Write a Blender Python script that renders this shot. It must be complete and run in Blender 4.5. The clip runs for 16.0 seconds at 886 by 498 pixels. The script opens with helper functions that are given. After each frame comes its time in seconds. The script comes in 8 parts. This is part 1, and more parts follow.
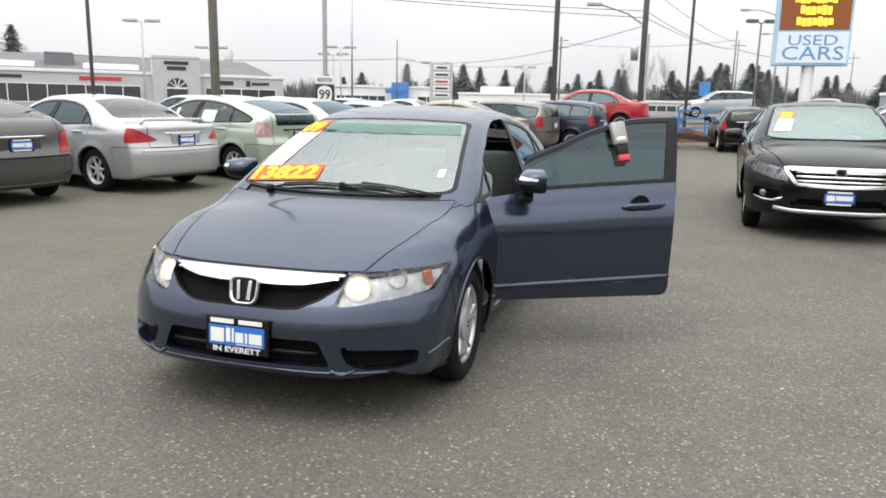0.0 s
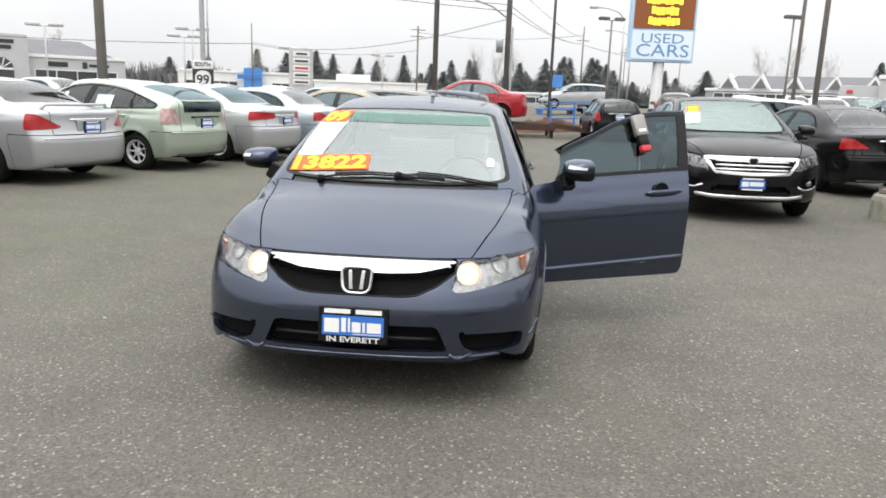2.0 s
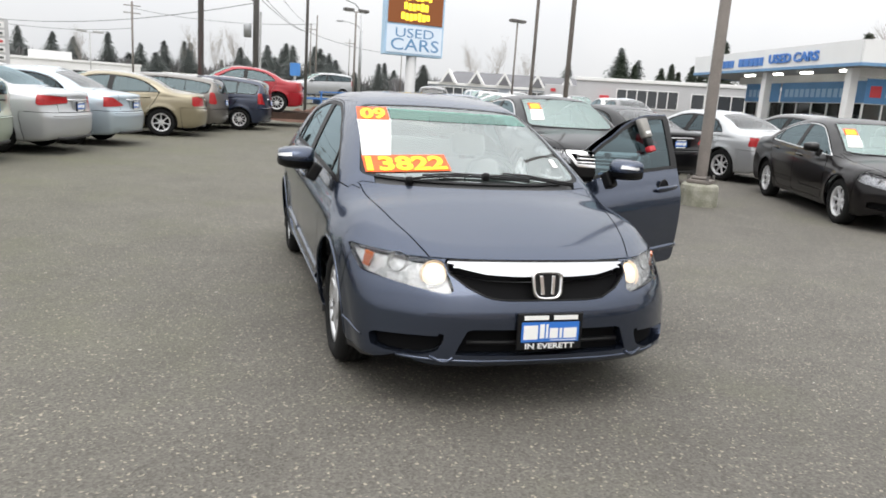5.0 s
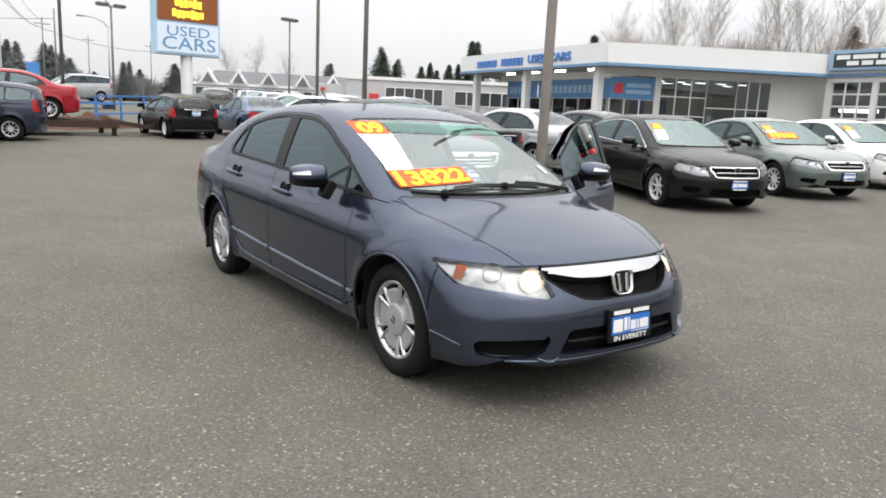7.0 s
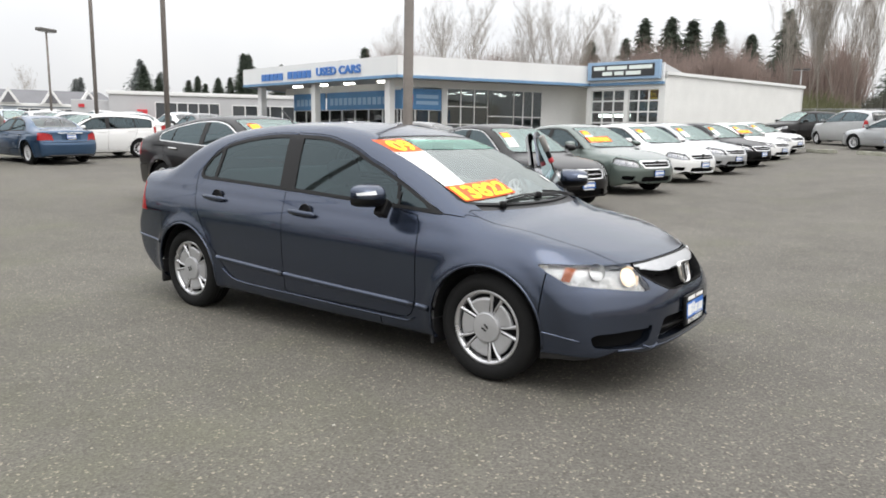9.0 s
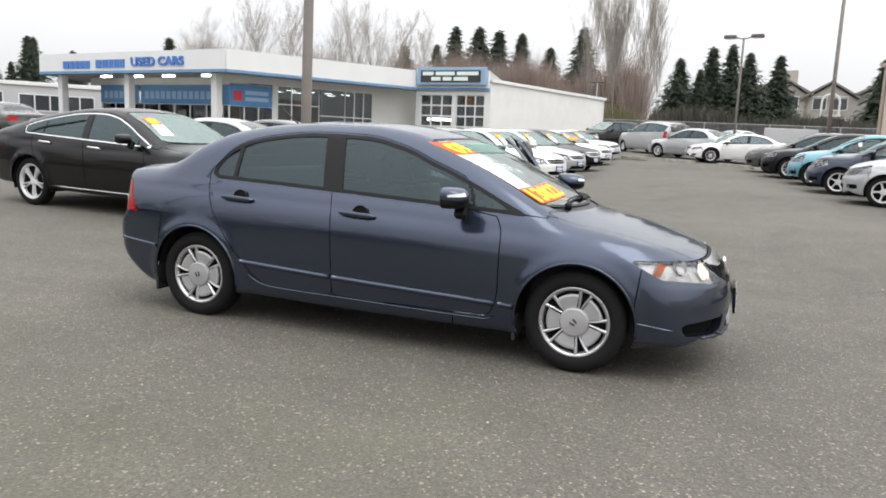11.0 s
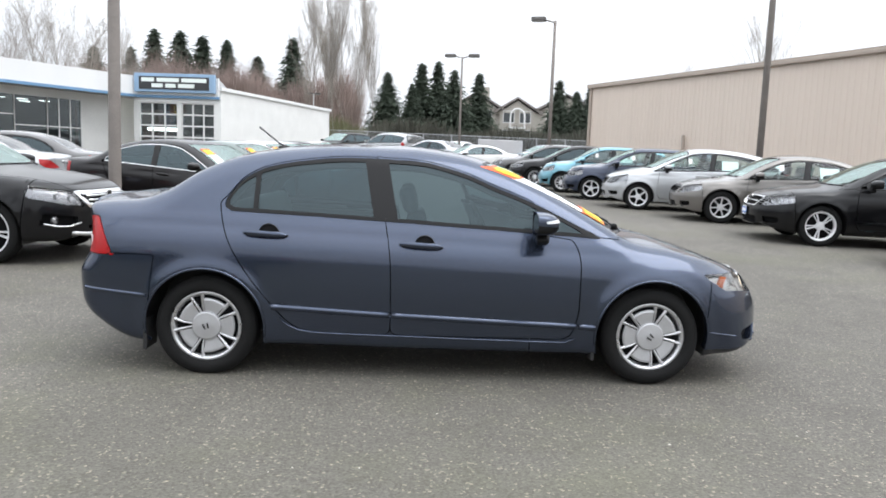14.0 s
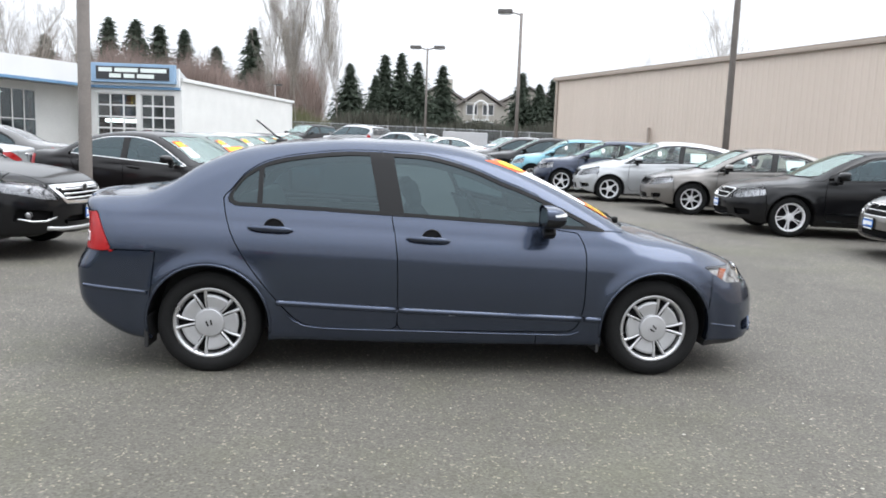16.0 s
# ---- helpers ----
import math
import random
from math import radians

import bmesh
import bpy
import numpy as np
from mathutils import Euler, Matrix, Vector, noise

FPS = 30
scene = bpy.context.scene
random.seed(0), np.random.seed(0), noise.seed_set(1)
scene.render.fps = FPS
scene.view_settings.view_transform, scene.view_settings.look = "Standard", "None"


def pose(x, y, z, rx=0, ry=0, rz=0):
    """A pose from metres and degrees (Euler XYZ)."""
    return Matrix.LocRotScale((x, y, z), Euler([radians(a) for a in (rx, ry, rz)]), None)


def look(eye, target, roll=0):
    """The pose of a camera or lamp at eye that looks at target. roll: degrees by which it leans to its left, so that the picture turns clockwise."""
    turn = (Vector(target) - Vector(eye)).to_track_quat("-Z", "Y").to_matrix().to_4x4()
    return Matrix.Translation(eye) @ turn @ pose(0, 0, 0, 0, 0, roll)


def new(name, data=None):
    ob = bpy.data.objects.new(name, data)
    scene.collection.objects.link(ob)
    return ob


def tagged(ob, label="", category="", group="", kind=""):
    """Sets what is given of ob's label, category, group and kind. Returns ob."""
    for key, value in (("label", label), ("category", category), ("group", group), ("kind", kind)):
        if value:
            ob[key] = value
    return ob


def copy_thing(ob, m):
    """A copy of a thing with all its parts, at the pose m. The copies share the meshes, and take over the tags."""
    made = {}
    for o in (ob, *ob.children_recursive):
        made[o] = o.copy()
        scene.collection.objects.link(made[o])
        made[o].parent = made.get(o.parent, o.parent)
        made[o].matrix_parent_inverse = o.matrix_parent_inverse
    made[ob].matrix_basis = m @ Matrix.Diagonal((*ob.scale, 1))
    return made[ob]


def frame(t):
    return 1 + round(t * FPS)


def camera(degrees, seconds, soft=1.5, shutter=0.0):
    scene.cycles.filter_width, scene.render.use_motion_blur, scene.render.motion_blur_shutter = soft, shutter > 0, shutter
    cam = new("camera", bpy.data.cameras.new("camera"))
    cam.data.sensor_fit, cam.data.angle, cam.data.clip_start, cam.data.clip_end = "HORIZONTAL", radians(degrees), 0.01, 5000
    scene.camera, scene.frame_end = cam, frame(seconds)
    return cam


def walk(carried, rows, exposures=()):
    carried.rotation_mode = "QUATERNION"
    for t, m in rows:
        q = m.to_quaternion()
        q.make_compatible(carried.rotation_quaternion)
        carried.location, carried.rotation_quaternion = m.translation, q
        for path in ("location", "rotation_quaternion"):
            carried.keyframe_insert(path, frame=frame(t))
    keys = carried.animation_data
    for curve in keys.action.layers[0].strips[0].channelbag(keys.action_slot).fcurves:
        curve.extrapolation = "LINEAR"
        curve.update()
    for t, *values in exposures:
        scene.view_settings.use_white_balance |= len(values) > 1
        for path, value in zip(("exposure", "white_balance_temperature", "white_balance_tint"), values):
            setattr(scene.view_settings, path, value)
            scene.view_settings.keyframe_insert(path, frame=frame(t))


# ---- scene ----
cam = camera(63.1, 16.0, 1.75)
METRES, EYE, TILT, LEAN, TURN = 10.65, 1.427, 0.0, 0.0, 0.0
ROWS = [
    (0.0, 0.0, 0.0, 0.0, 0.23, -11.07, -1.15),
    (0.5, -0.0271, 0.0005, 0.0003, -2.16, -12.56, -1.34),
    (1.0, -0.054, -0.0009, 0.0002, -5.0, -11.79, -1.27),
    (1.5, -0.0824, -0.0071, 0.0003, -8.24, -11.54, -1.19),
    (2.0, -0.1093, -0.0027, -0.0013, -11.44, -11.64, -2.03),
    (2.5, -0.1378, 0.0033, -0.0001, -14.29, -12.17, -0.87),
    (3.0, -0.1714, 0.0068, -0.0002, -17.88, -11.86, 0.05),
    (3.5, -0.199, 0.0185, -0.0031, -21.29, -11.93, -1.55),
    (6.0, -0.3477, 0.1147, -0.0049, -42.32, -10.8, -3.54),
    (6.5, -0.3745, 0.1343, -0.0049, -46.94, -10.71, -3.27),
    (7.0, -0.398, 0.1625, -0.0042, -52.19, -10.51, -2.63),
    (7.5, -0.4271, 0.1913, -0.0056, -57.39, -8.82, -3.91),
    (8.0, -0.4505, 0.2203, -0.0063, -61.77, -10.04, -2.1),
    (8.5, -0.4695, 0.2546, -0.0057, -66.18, -9.71, -1.18),
    (11.0, -0.5291, 0.4363, -0.0088, -85.51, -8.58, -2.41),
    (11.5, -0.5264, 0.4755, -0.0084, -89.63, -8.62, -3.0),
    (12.0, -0.5258, 0.5164, -0.0079, -93.96, -9.07, -1.89),
    (12.5, -0.516, 0.5537, -0.0077, -97.58, -8.19, -0.75),
    (13.0, -0.5081, 0.5869, -0.0079, -101.22, -7.83, -1.95),
    (13.5, -0.5011, 0.6187, -0.0071, -106.61, -7.21, -2.65),
    (14.0, -0.4848, 0.6407, -0.0079, -108.84, -6.94, -2.0),
    (14.5, -0.4777, 0.6539, -0.0071, -111.1, -6.71, -2.02),
    (15.0, -0.4767, 0.662, -0.0076, -112.01, -7.2, -1.87),
    (15.5, -0.4754, 0.664, -0.0079, -112.0, -7.48, -1.97),
    (16.0, -0.4749, 0.6641, -0.0078, -111.88, -7.46, -2.0),
]
walk(cam, [(t, pose(0, 0, EYE, TILT, LEAN, TURN) @ pose(METRES * x, METRES * y, METRES * z, 90 + pitch, roll, yaw)) for t, x, y, z, yaw, pitch, roll in ROWS],
     exposures=[(0.0, 0.05, 6500, 10), (1.5, 0.1, 6500, 10), (3.5, 0.0, 6500, 10), (7.0, -0.02, 6500, 10), (11.0, 0.0, 6480, 10), (12.0, 0.1, 6400, 10), (13.5, 0.2, 6200, 10), (16.0, 0.22, 6120, 10)])

# ---- sky and light: bright overcast ----
world = bpy.data.worlds.new("overcast_sky")
scene.world = world
world.use_nodes = True
wn, wl = world.node_tree.nodes, world.node_tree.links
wn.clear()
w_out, w_bg = wn.new("ShaderNodeOutputWorld"), wn.new("ShaderNodeBackground")
w_sky = wn.new("ShaderNodeTexSky")
w_sky.sky_type, w_sky.sun_disc = "NISHITA", False
w_sky.sun_elevation, w_sky.sun_rotation = radians(38), radians(200)
w_sky.air_density, w_sky.dust_density = 1.0, 6.0
w_mix, w_scale, w_cloud, w_noise, w_co = (wn.new("ShaderNodeMix"), wn.new("ShaderNodeVectorMath"), wn.new("ShaderNodeValToRGB"),
                                          wn.new("ShaderNodeTexNoise"), wn.new("ShaderNodeTexCoord"))
w_sep, w_grad, w_mul = wn.new("ShaderNodeSeparateXYZ"), wn.new("ShaderNodeMapRange"), wn.new("ShaderNodeVectorMath")
w_mix.data_type = "RGBA"
w_mix.inputs[0].default_value = 0.94
w_scale.operation, w_mul.operation = "SCALE", "SCALE"
w_scale.inputs["Scale"].default_value = 0.1
w_noise.inputs["Scale"].default_value, w_noise.inputs["Detail"].default_value = 2.4, 5
w_cloud.color_ramp.elements[0].color, w_cloud.color_ramp.elements[0].position = (0.86, 0.88, 0.91, 1), 0.3
w_cloud.color_ramp.elements[1].color, w_cloud.color_ramp.elements[1].position = (1.0, 1.0, 1.0, 1), 0.68
# an overcast sky is about three times as bright overhead as at the horizon
w_grad.inputs[1].default_value, w_grad.inputs[2].default_value, w_grad.inputs[3].default_value, w_grad.inputs[4].default_value = 0.0, 1.0, 0.86, 2.9
wl.new(w_co.outputs["Generated"], w_noise.inputs["Vector"])
wl.new(w_co.outputs["Generated"], w_sep.inputs[0])
wl.new(w_sep.outputs["Z"], w_grad.inputs[0])
wl.new(w_noise.outputs["Fac"], w_cloud.inputs[0])
wl.new(w_cloud.outputs[0], w_mul.inputs[0])
wl.new(w_grad.outputs[0], w_mul.inputs["Scale"])
wl.new(w_sky.outputs[0], w_scale.inputs[0])
wl.new(w_scale.outputs[0], w_mix.inputs[6])
wl.new(w_mul.outputs[0], w_mix.inputs[7])
wl.new(w_mix.outputs[2], w_bg.inputs[0])
w_bg.inputs[1].default_value = 1.0
wl.new(w_bg.outputs[0], w_out.inputs[0])
sun = new("sun", bpy.data.lights.new("sun", "SUN"))
sun.data.energy, sun.data.angle, sun.data.color = 1.2, radians(40), (1.0, 0.97, 0.93)
sun.matrix_world = look((0, 0, 60), (18, 22, 0))

# ---- materials ----
MATS = {}


def material(name, base=(0.5, 0.5, 0.5), rough=0.5, metal=0.0, coat=0.0, noise_scale=0.0, vary=0.0, bump=0.0, bump_scale=60.0, emit=None, power=0.0, second=None, spec=0.5, random_object=0.0):
    """Principled surface with blotches, grain and relief in object space."""
    if name in MATS:
        return MATS[name]
    m = bpy.data.materials.new(name)
    m.use_nodes = True
    n, l = m.node_tree.nodes, m.node_tree.links
    b = n["Principled BSDF"]
    b.inputs["Base Color"].default_value = (*base, 1)
    b.inputs["Roughness"].default_value, b.inputs["Metallic"].default_value = rough, metal
    b.inputs["Coat Weight"].default_value, b.inputs["Coat Roughness"].default_value = coat, 0.04
    b.inputs["Specular IOR Level"].default_value = spec
    if emit:
        b.inputs["Emission Color"].default_value, b.inputs["Emission Strength"].default_value = (*emit, 1), power
    if vary or bump:
        co = n.new("ShaderNodeTexCoord")
        if vary:
            a, f = n.new("ShaderNodeTexNoise"), n.new("ShaderNodeTexNoise")
            a.inputs["Scale"].default_value, a.inputs["Detail"].default_value = noise_scale, 6
            f.inputs["Scale"].default_value, f.inputs["Detail"].default_value = noise_scale * 14, 3
            mix, ramp, mul = n.new("ShaderNodeMix"), n.new("ShaderNodeMapRange"), n.new("ShaderNodeMix")
            l.new(co.outputs["Object"], a.inputs["Vector"])
            l.new(co.outputs["Object"], f.inputs["Vector"])
            mix.data_type = "FLOAT"
            mix.inputs[0].default_value = 0.4
            l.new(a.outputs["Fac"], mix.inputs[2])
            l.new(f.outputs["Fac"], mix.inputs[3])
            ramp.inputs[1].default_value, ramp.inputs[2].default_value = 0.3, 0.7
            l.new(mix.outputs[0], ramp.inputs[0])
            mul.data_type = "RGBA"
            l.new(ramp.outputs[0], mul.inputs[0])
            lo = second or tuple(c * (1 - vary) for c in base)
            mul.inputs[6].default_value = (*lo, 1)
            mul.inputs[7].default_value = (*[min(1, c * (1 + vary * 0.6)) for c in base], 1)
            l.new(mul.outputs[2], b.inputs["Base Color"])
            rr = n.new("ShaderNodeMapRange")
            rr.inputs[3].default_value, rr.inputs[4].default_value = max(0.02, rough - 0.08), min(1, rough + 0.12)
            l.new(a.outputs["Fac"], rr.inputs[0])
            l.new(rr.outputs[0], b.inputs["Roughness"])
        if bump:
            g, bp = n.new("ShaderNodeTexNoise"), n.new("ShaderNodeBump")
            g.inputs["Scale"].default_value, g.inputs["Detail"].default_value = bump_scale, 5
            bp.inputs["Strength"].default_value, bp.inputs["Distance"].default_value = bump, 0.01
            l.new(co.outputs["Object"], g.inputs["Vector"])
            l.new(g.outputs["Fac"], bp.inputs["Height"])
            l.new(bp.outputs[0], b.inputs["Normal"])
    MATS[name] = m
    return m


def paint(name, base, flake=0.55, rough=0.32, coat=1.0):
    """Car paint: metal-flake base under clear coat, with a film of road dust."""
    if name in MATS:
        return MATS[name]
    m = material(name, base, rough, flake, coat, spec=0.5 if flake else 0.12)
    n, l = m.node_tree.nodes, m.node_tree.links
    b = n["Principled BSDF"]
    co, dust, fl = n.new("ShaderNodeTexCoord"), n.new("ShaderNodeTexNoise"), n.new("ShaderNodeTexNoise")
    dust.inputs["Scale"].default_value, dust.inputs["Detail"].default_value = 2.2, 7
    fl.inputs["Scale"].default_value, fl.inputs["Detail"].default_value = 900, 1
    l.new(co.outputs["Object"], dust.inputs["Vector"])
    l.new(co.outputs["Object"], fl.inputs["Vector"])
    mr = n.new("ShaderNodeMapRange")
    mr.inputs[1].default_value, mr.inputs[2].default_value, mr.inputs[3].default_value, mr.inputs[4].default_value = 0.35, 0.8, 0.03, 0.12
    l.new(dust.outputs["Fac"], mr.inputs[0])
    l.new(mr.outputs[0], b.inputs["Coat Roughness"])
    mx = n.new("ShaderNodeMix")
    mx.data_type = "RGBA"
    mx.inputs[6].default_value = (*[c * 0.82 for c in base], 1)
    mx.inputs[7].default_value = (*[min(1, c * 1.18) for c in base], 1)
    l.new(fl.outputs["Fac"], mx.inputs[0])
    l.new(mx.outputs[2], b.inputs["Base Color"])
    return m


def glass(name, tint, rough=0.0, ior=1.52, sheen=(1, 1, 1)):
    """Thin glazing: a tinted clear sheet under a Fresnel gloss."""
    if name in MATS:
        return MATS[name]
    m = bpy.data.materials.new(name)
    m.use_nodes = True
    n, l = m.node_tree.nodes, m.node_tree.links
    n.clear()
    out, mix, tr, gl, fr = (n.new("ShaderNodeOutputMaterial"), n.new("ShaderNodeMixShader"), n.new("ShaderNodeBsdfTransparent"),
                            n.new("ShaderNodeBsdfGlossy"), n.new("ShaderNodeFresnel"))
    tr.inputs[0].default_value = (*tint, 1)
    gl.inputs["Roughness"].default_value = rough
    gl.inputs["Color"].default_value = (*sheen, 1)
    fr.inputs["IOR"].default_value = ior
    l.new(fr.outputs[0], mix.inputs[0])
    l.new(tr.outputs[0], mix.inputs[1])
    l.new(gl.outputs[0], mix.inputs[2])
    l.new(mix.outputs[0], out.inputs[0])
    MATS[name] = m
    return m


def striped(name, base, dark, scale, rough=0.5):
    """Sheet metal with vertical weather streaks."""
    m = material(name, base, rough, 0.0, 0, 0.6, 0.10, 0.1, 40)
    n, l = m.node_tree.nodes, m.node_tree.links
    co, mp, nz, mx = n.new("ShaderNodeTexCoord"), n.new("ShaderNodeMapping"), n.new("ShaderNodeTexNoise"), n.new("ShaderNodeMix")
    mp.inputs["Scale"].default_value = (scale, scale, 0.15)
    nz.inputs["Scale"].default_value, nz.inputs["Detail"].default_value = 1.0, 5
    l.new(co.outputs["Object"], mp.inputs[0])
    l.new(mp.outputs[0], nz.inputs["Vector"])
    mx.data_type = "RGBA"
    mx.inputs[6].default_value, mx.inputs[7].default_value = (*base, 1), (*dark, 1)
    l.new(nz.outputs["Fac"], mx.inputs[0])
    l.new(mx.outputs[2], n["Principled BSDF"].inputs["Base Color"])
    return m


M_BLACK = material("black_plastic", (0.018, 0.018, 0.019), 0.45, bump=0.1, bump_scale=400)
M_TRIM = material("black_trim", (0.006, 0.006, 0.0065), 0.45, spec=0.25)
M_RUBBER = material("tyre_rubber", (0.012, 0.012, 0.012), 0.85, spec=0.2, noise_scale=6, vary=0.3, bump=0.2, bump_scale=120)
M_CHROME = material("chrome", (0.72, 0.72, 0.72), 0.12, 1.0)
M_BAR = material("satin_chrome", (0.52, 0.52, 0.53), 0.2, 1.0, noise_scale=6, vary=0.1)
M_ALLOY = material("alloy_silver", (0.66, 0.66, 0.67), 0.40, 0.35, noise_scale=9, vary=0.15)
M_ALLOY2 = material("alloy_bright", (0.74, 0.74, 0.75), 0.42, 0.25)
M_RIM = material("machined_alloy", (0.60, 0.60, 0.61), 0.28, 0.8, noise_scale=9, vary=0.12)
M_DARKMETAL = material("brake_metal", (0.06, 0.06, 0.06), 0.5, 0.8)
M_LAMP = glass("lamp_lens", (0.92, 0.93, 0.94), 0.02, 1.5)
M_REFLECTOR = material("lamp_reflector", (0.34, 0.34, 0.35), 0.25, 0.75, noise_scale=14, vary=0.5, bump=0.4, bump_scale=40)
M_REFLHERO = material("bright_reflector", (0.62, 0.62, 0.61), 0.26, 0.25, noise_scale=22, vary=0.4, bump=0.5, bump_scale=60)
M_VOID = material("grille_and_shade_black", (0.005, 0.005, 0.0055), 0.8, spec=0.1)
M_LENS = material("pale_lens", (0.70, 0.71, 0.72), 0.15, coat=1.0)
M_LIT = material("lit_bulb", (0.9, 0.8, 0.6), 0.3, emit=(1.0, 0.76, 0.54), power=0.95)
M_RED = material("red_lens", (0.36, 0.008, 0.010), 0.28, coat=0.35, spec=0.3, noise_scale=25, vary=0.25)
M_AMBER = material("amber_lens", (0.58, 0.15, 0.05), 0.12, coat=1.0)
M_CLEARTAIL = material("clear_lens", (0.62, 0.55, 0.55), 0.12, coat=1.0)
M_PALETAIL = material("pale_rose_lens", (0.52, 0.34, 0.33), 0.25, coat=0.4, noise_scale=14, vary=0.5)
M_WS = glass("windscreen_glass", (0.74, 0.86, 0.82), 0.0, 3.3, (0.84, 1.0, 0.955))
M_WSHERO = glass("clear_windscreen", (0.80, 0.86, 0.84), 0.0, 3.0, (0.93, 1.0, 0.985))
M_SIDEGLASS = glass("dark_tinted_glass", (0.10, 0.15, 0.165), 0.0, 1.64, (0.76, 0.94, 1.0))
M_PALEGLASS = glass("pale_green_glass", (0.42, 0.50, 0.48), 0.0, 1.7)
M_CLEARSIDE = glass("clear_side_glass", (0.74, 0.84, 0.82), 0.0, 1.6)
M_SEAT = material("grey_cloth", (0.34, 0.34, 0.33), 0.9, noise_scale=20, vary=0.15, bump=0.3, bump_scale=500)
M_CABIN = material("cabin_plastic", (0.16, 0.162, 0.165), 0.7, bump=0.15, bump_scale=300)
M_PAPER = material("white_paper", (0.82, 0.82, 0.80), 0.7, noise_scale=3, vary=0.05)
M_SHEET = material("pale_green_sheet", (0.56, 0.72, 0.68), 0.5, noise_scale=9, vary=0.12)
M_ORANGE = material("orange_film", (0.85, 0.10, 0.01), 0.5)
M_YELLOW = material("yellow_film", (0.90, 0.62, 0.01), 0.5)
M_PLATEBLUE = material("plate_blue", (0.03, 0.16, 0.55), 0.4)
M_REDSIGN_ = material("lock_red", (0.50, 0.03, 0.04), 0.4)
M_WHITE = material("white_paint", (0.78, 0.78, 0.77), 0.45, noise_scale=1.2, vary=0.07)
M_COVER = material("matt_silver", (0.50, 0.50, 0.51), 0.42, 0.6, noise_scale=12, vary=0.12)

# ---- mesh helpers ----
def mesh_of(name, verts, faces, smooth=False):
    me = bpy.data.meshes.new(name)
    me.from_pydata([tuple(v) for v in verts], [], [tuple(f) for f in faces])
    if smooth:
        me.polygons.foreach_set("use_smooth", [True] * len(me.polygons))
    me.update()
    return me


def solid(name, geo, mat, parent=None, label="", smooth=False, m=None):
    """One mesh object from (verts, faces)."""
    me = mesh_of(name, geo[0], geo[1], smooth)
    me.materials.append(mat)
    ob = new(name, me)
    if parent is not None:
        ob.parent = parent
    if m is not None:
        ob.matrix_basis = m
    if label:
        tagged(ob, label)
    return ob


def thing(name, label, category, m=None, group="", kind=""):
    ob = new(name)
    ob.empty_display_size = 0.2
    if m is not None:
        ob.matrix_basis = m
    return tagged(ob, label, category, group, kind)


def join(*geos):
    V, F = [], []
    for v, f in geos:
        k = len(V)
        V += [tuple(p) for p in v]
        F += [tuple(i + k for i in q) for q in f]
    return V, F


def moved(geo, m):
    return [tuple(m @ Vector(p)) for p in geo[0]], geo[1]


def box(x0, y0, z0, x1, y1, z1, bevel=0.0):
    """Box with chamfered edges."""
    if bevel <= 0:
        v = [(x, y, z) for z in (z0, z1) for y in (y0, y1) for x in (x0, x1)]
        return v, [(0, 2, 3, 1), (4, 5, 7, 6), (0, 1, 5, 4), (2, 6, 7, 3), (0, 4, 6, 2), (1, 3, 7, 5)]
    bm = bmesh.new()
    bmesh.ops.create_cube(bm, size=1)
    for v in bm.verts:
        v.co = Vector(((x0 + x1) / 2 + v.co.x * (x1 - x0), (y0 + y1) / 2 + v.co.y * (y1 - y0), (z0 + z1) / 2 + v.co.z * (z1 - z0)))
    bmesh.ops.bevel(bm, geom=list(bm.edges), offset=bevel, segments=2, affect="EDGES", profile=0.5)
    bm.verts.index_update()
    geo = [tuple(v.co) for v in bm.verts], [tuple(v.index for v in f.verts) for f in bm.faces]
    bm.free()
    return geo


def lathe(profile, n=32, axis="y", close=False):
    """Turn (radius, along) pairs about an axis."""
    V, F = [], []
    k = len(profile)
    for i in range(n):
        a = 2 * math.pi * i / n
        c, s = math.cos(a), math.sin(a)
        for r, h in profile:
            V.append((r * c, h, r * s) if axis == "y" else (r * c, r * s, h) if axis == "z" else (h, r * c, r * s))
    for i in range(n):
        j = (i + 1) % n
        for q in range(k if close else k - 1):
            p = (q + 1) % k
            f = (i * k + q, i * k + p, j * k + p, j * k + q)
            F.append(f if axis != "y" else f[::-1])
    return V, F


def tube(points, r, n=8, r1=None):
    """Round bar along points, tapering to r1."""
    V, F = [], []
    pts = [Vector(p) for p in points]
    for i, p in enumerate(pts):
        d = (pts[min(i + 1, len(pts) - 1)] - pts[max(i - 1, 0)]).normalized()
        u = d.orthogonal().normalized() if i == 0 else (u - d * u.dot(d)).normalized()
        w = d.cross(u)
        rad = r if r1 is None else r + (r1 - r) * i / (len(pts) - 1)
        for k in range(n):
            a = 2 * math.pi * k / n
            V.append(tuple(p + rad * (math.cos(a) * u + math.sin(a) * w)))
    for i in range(len(pts) - 1):
        for k in range(n):
            j = (k + 1) % n
            F.append((i * n + k, i * n + j, (i + 1) * n + j, (i + 1) * n + k))
    F.append(tuple(range(n))[::-1])
    F.append(tuple((len(pts) - 1) * n + k for k in range(n)))
    return V, F


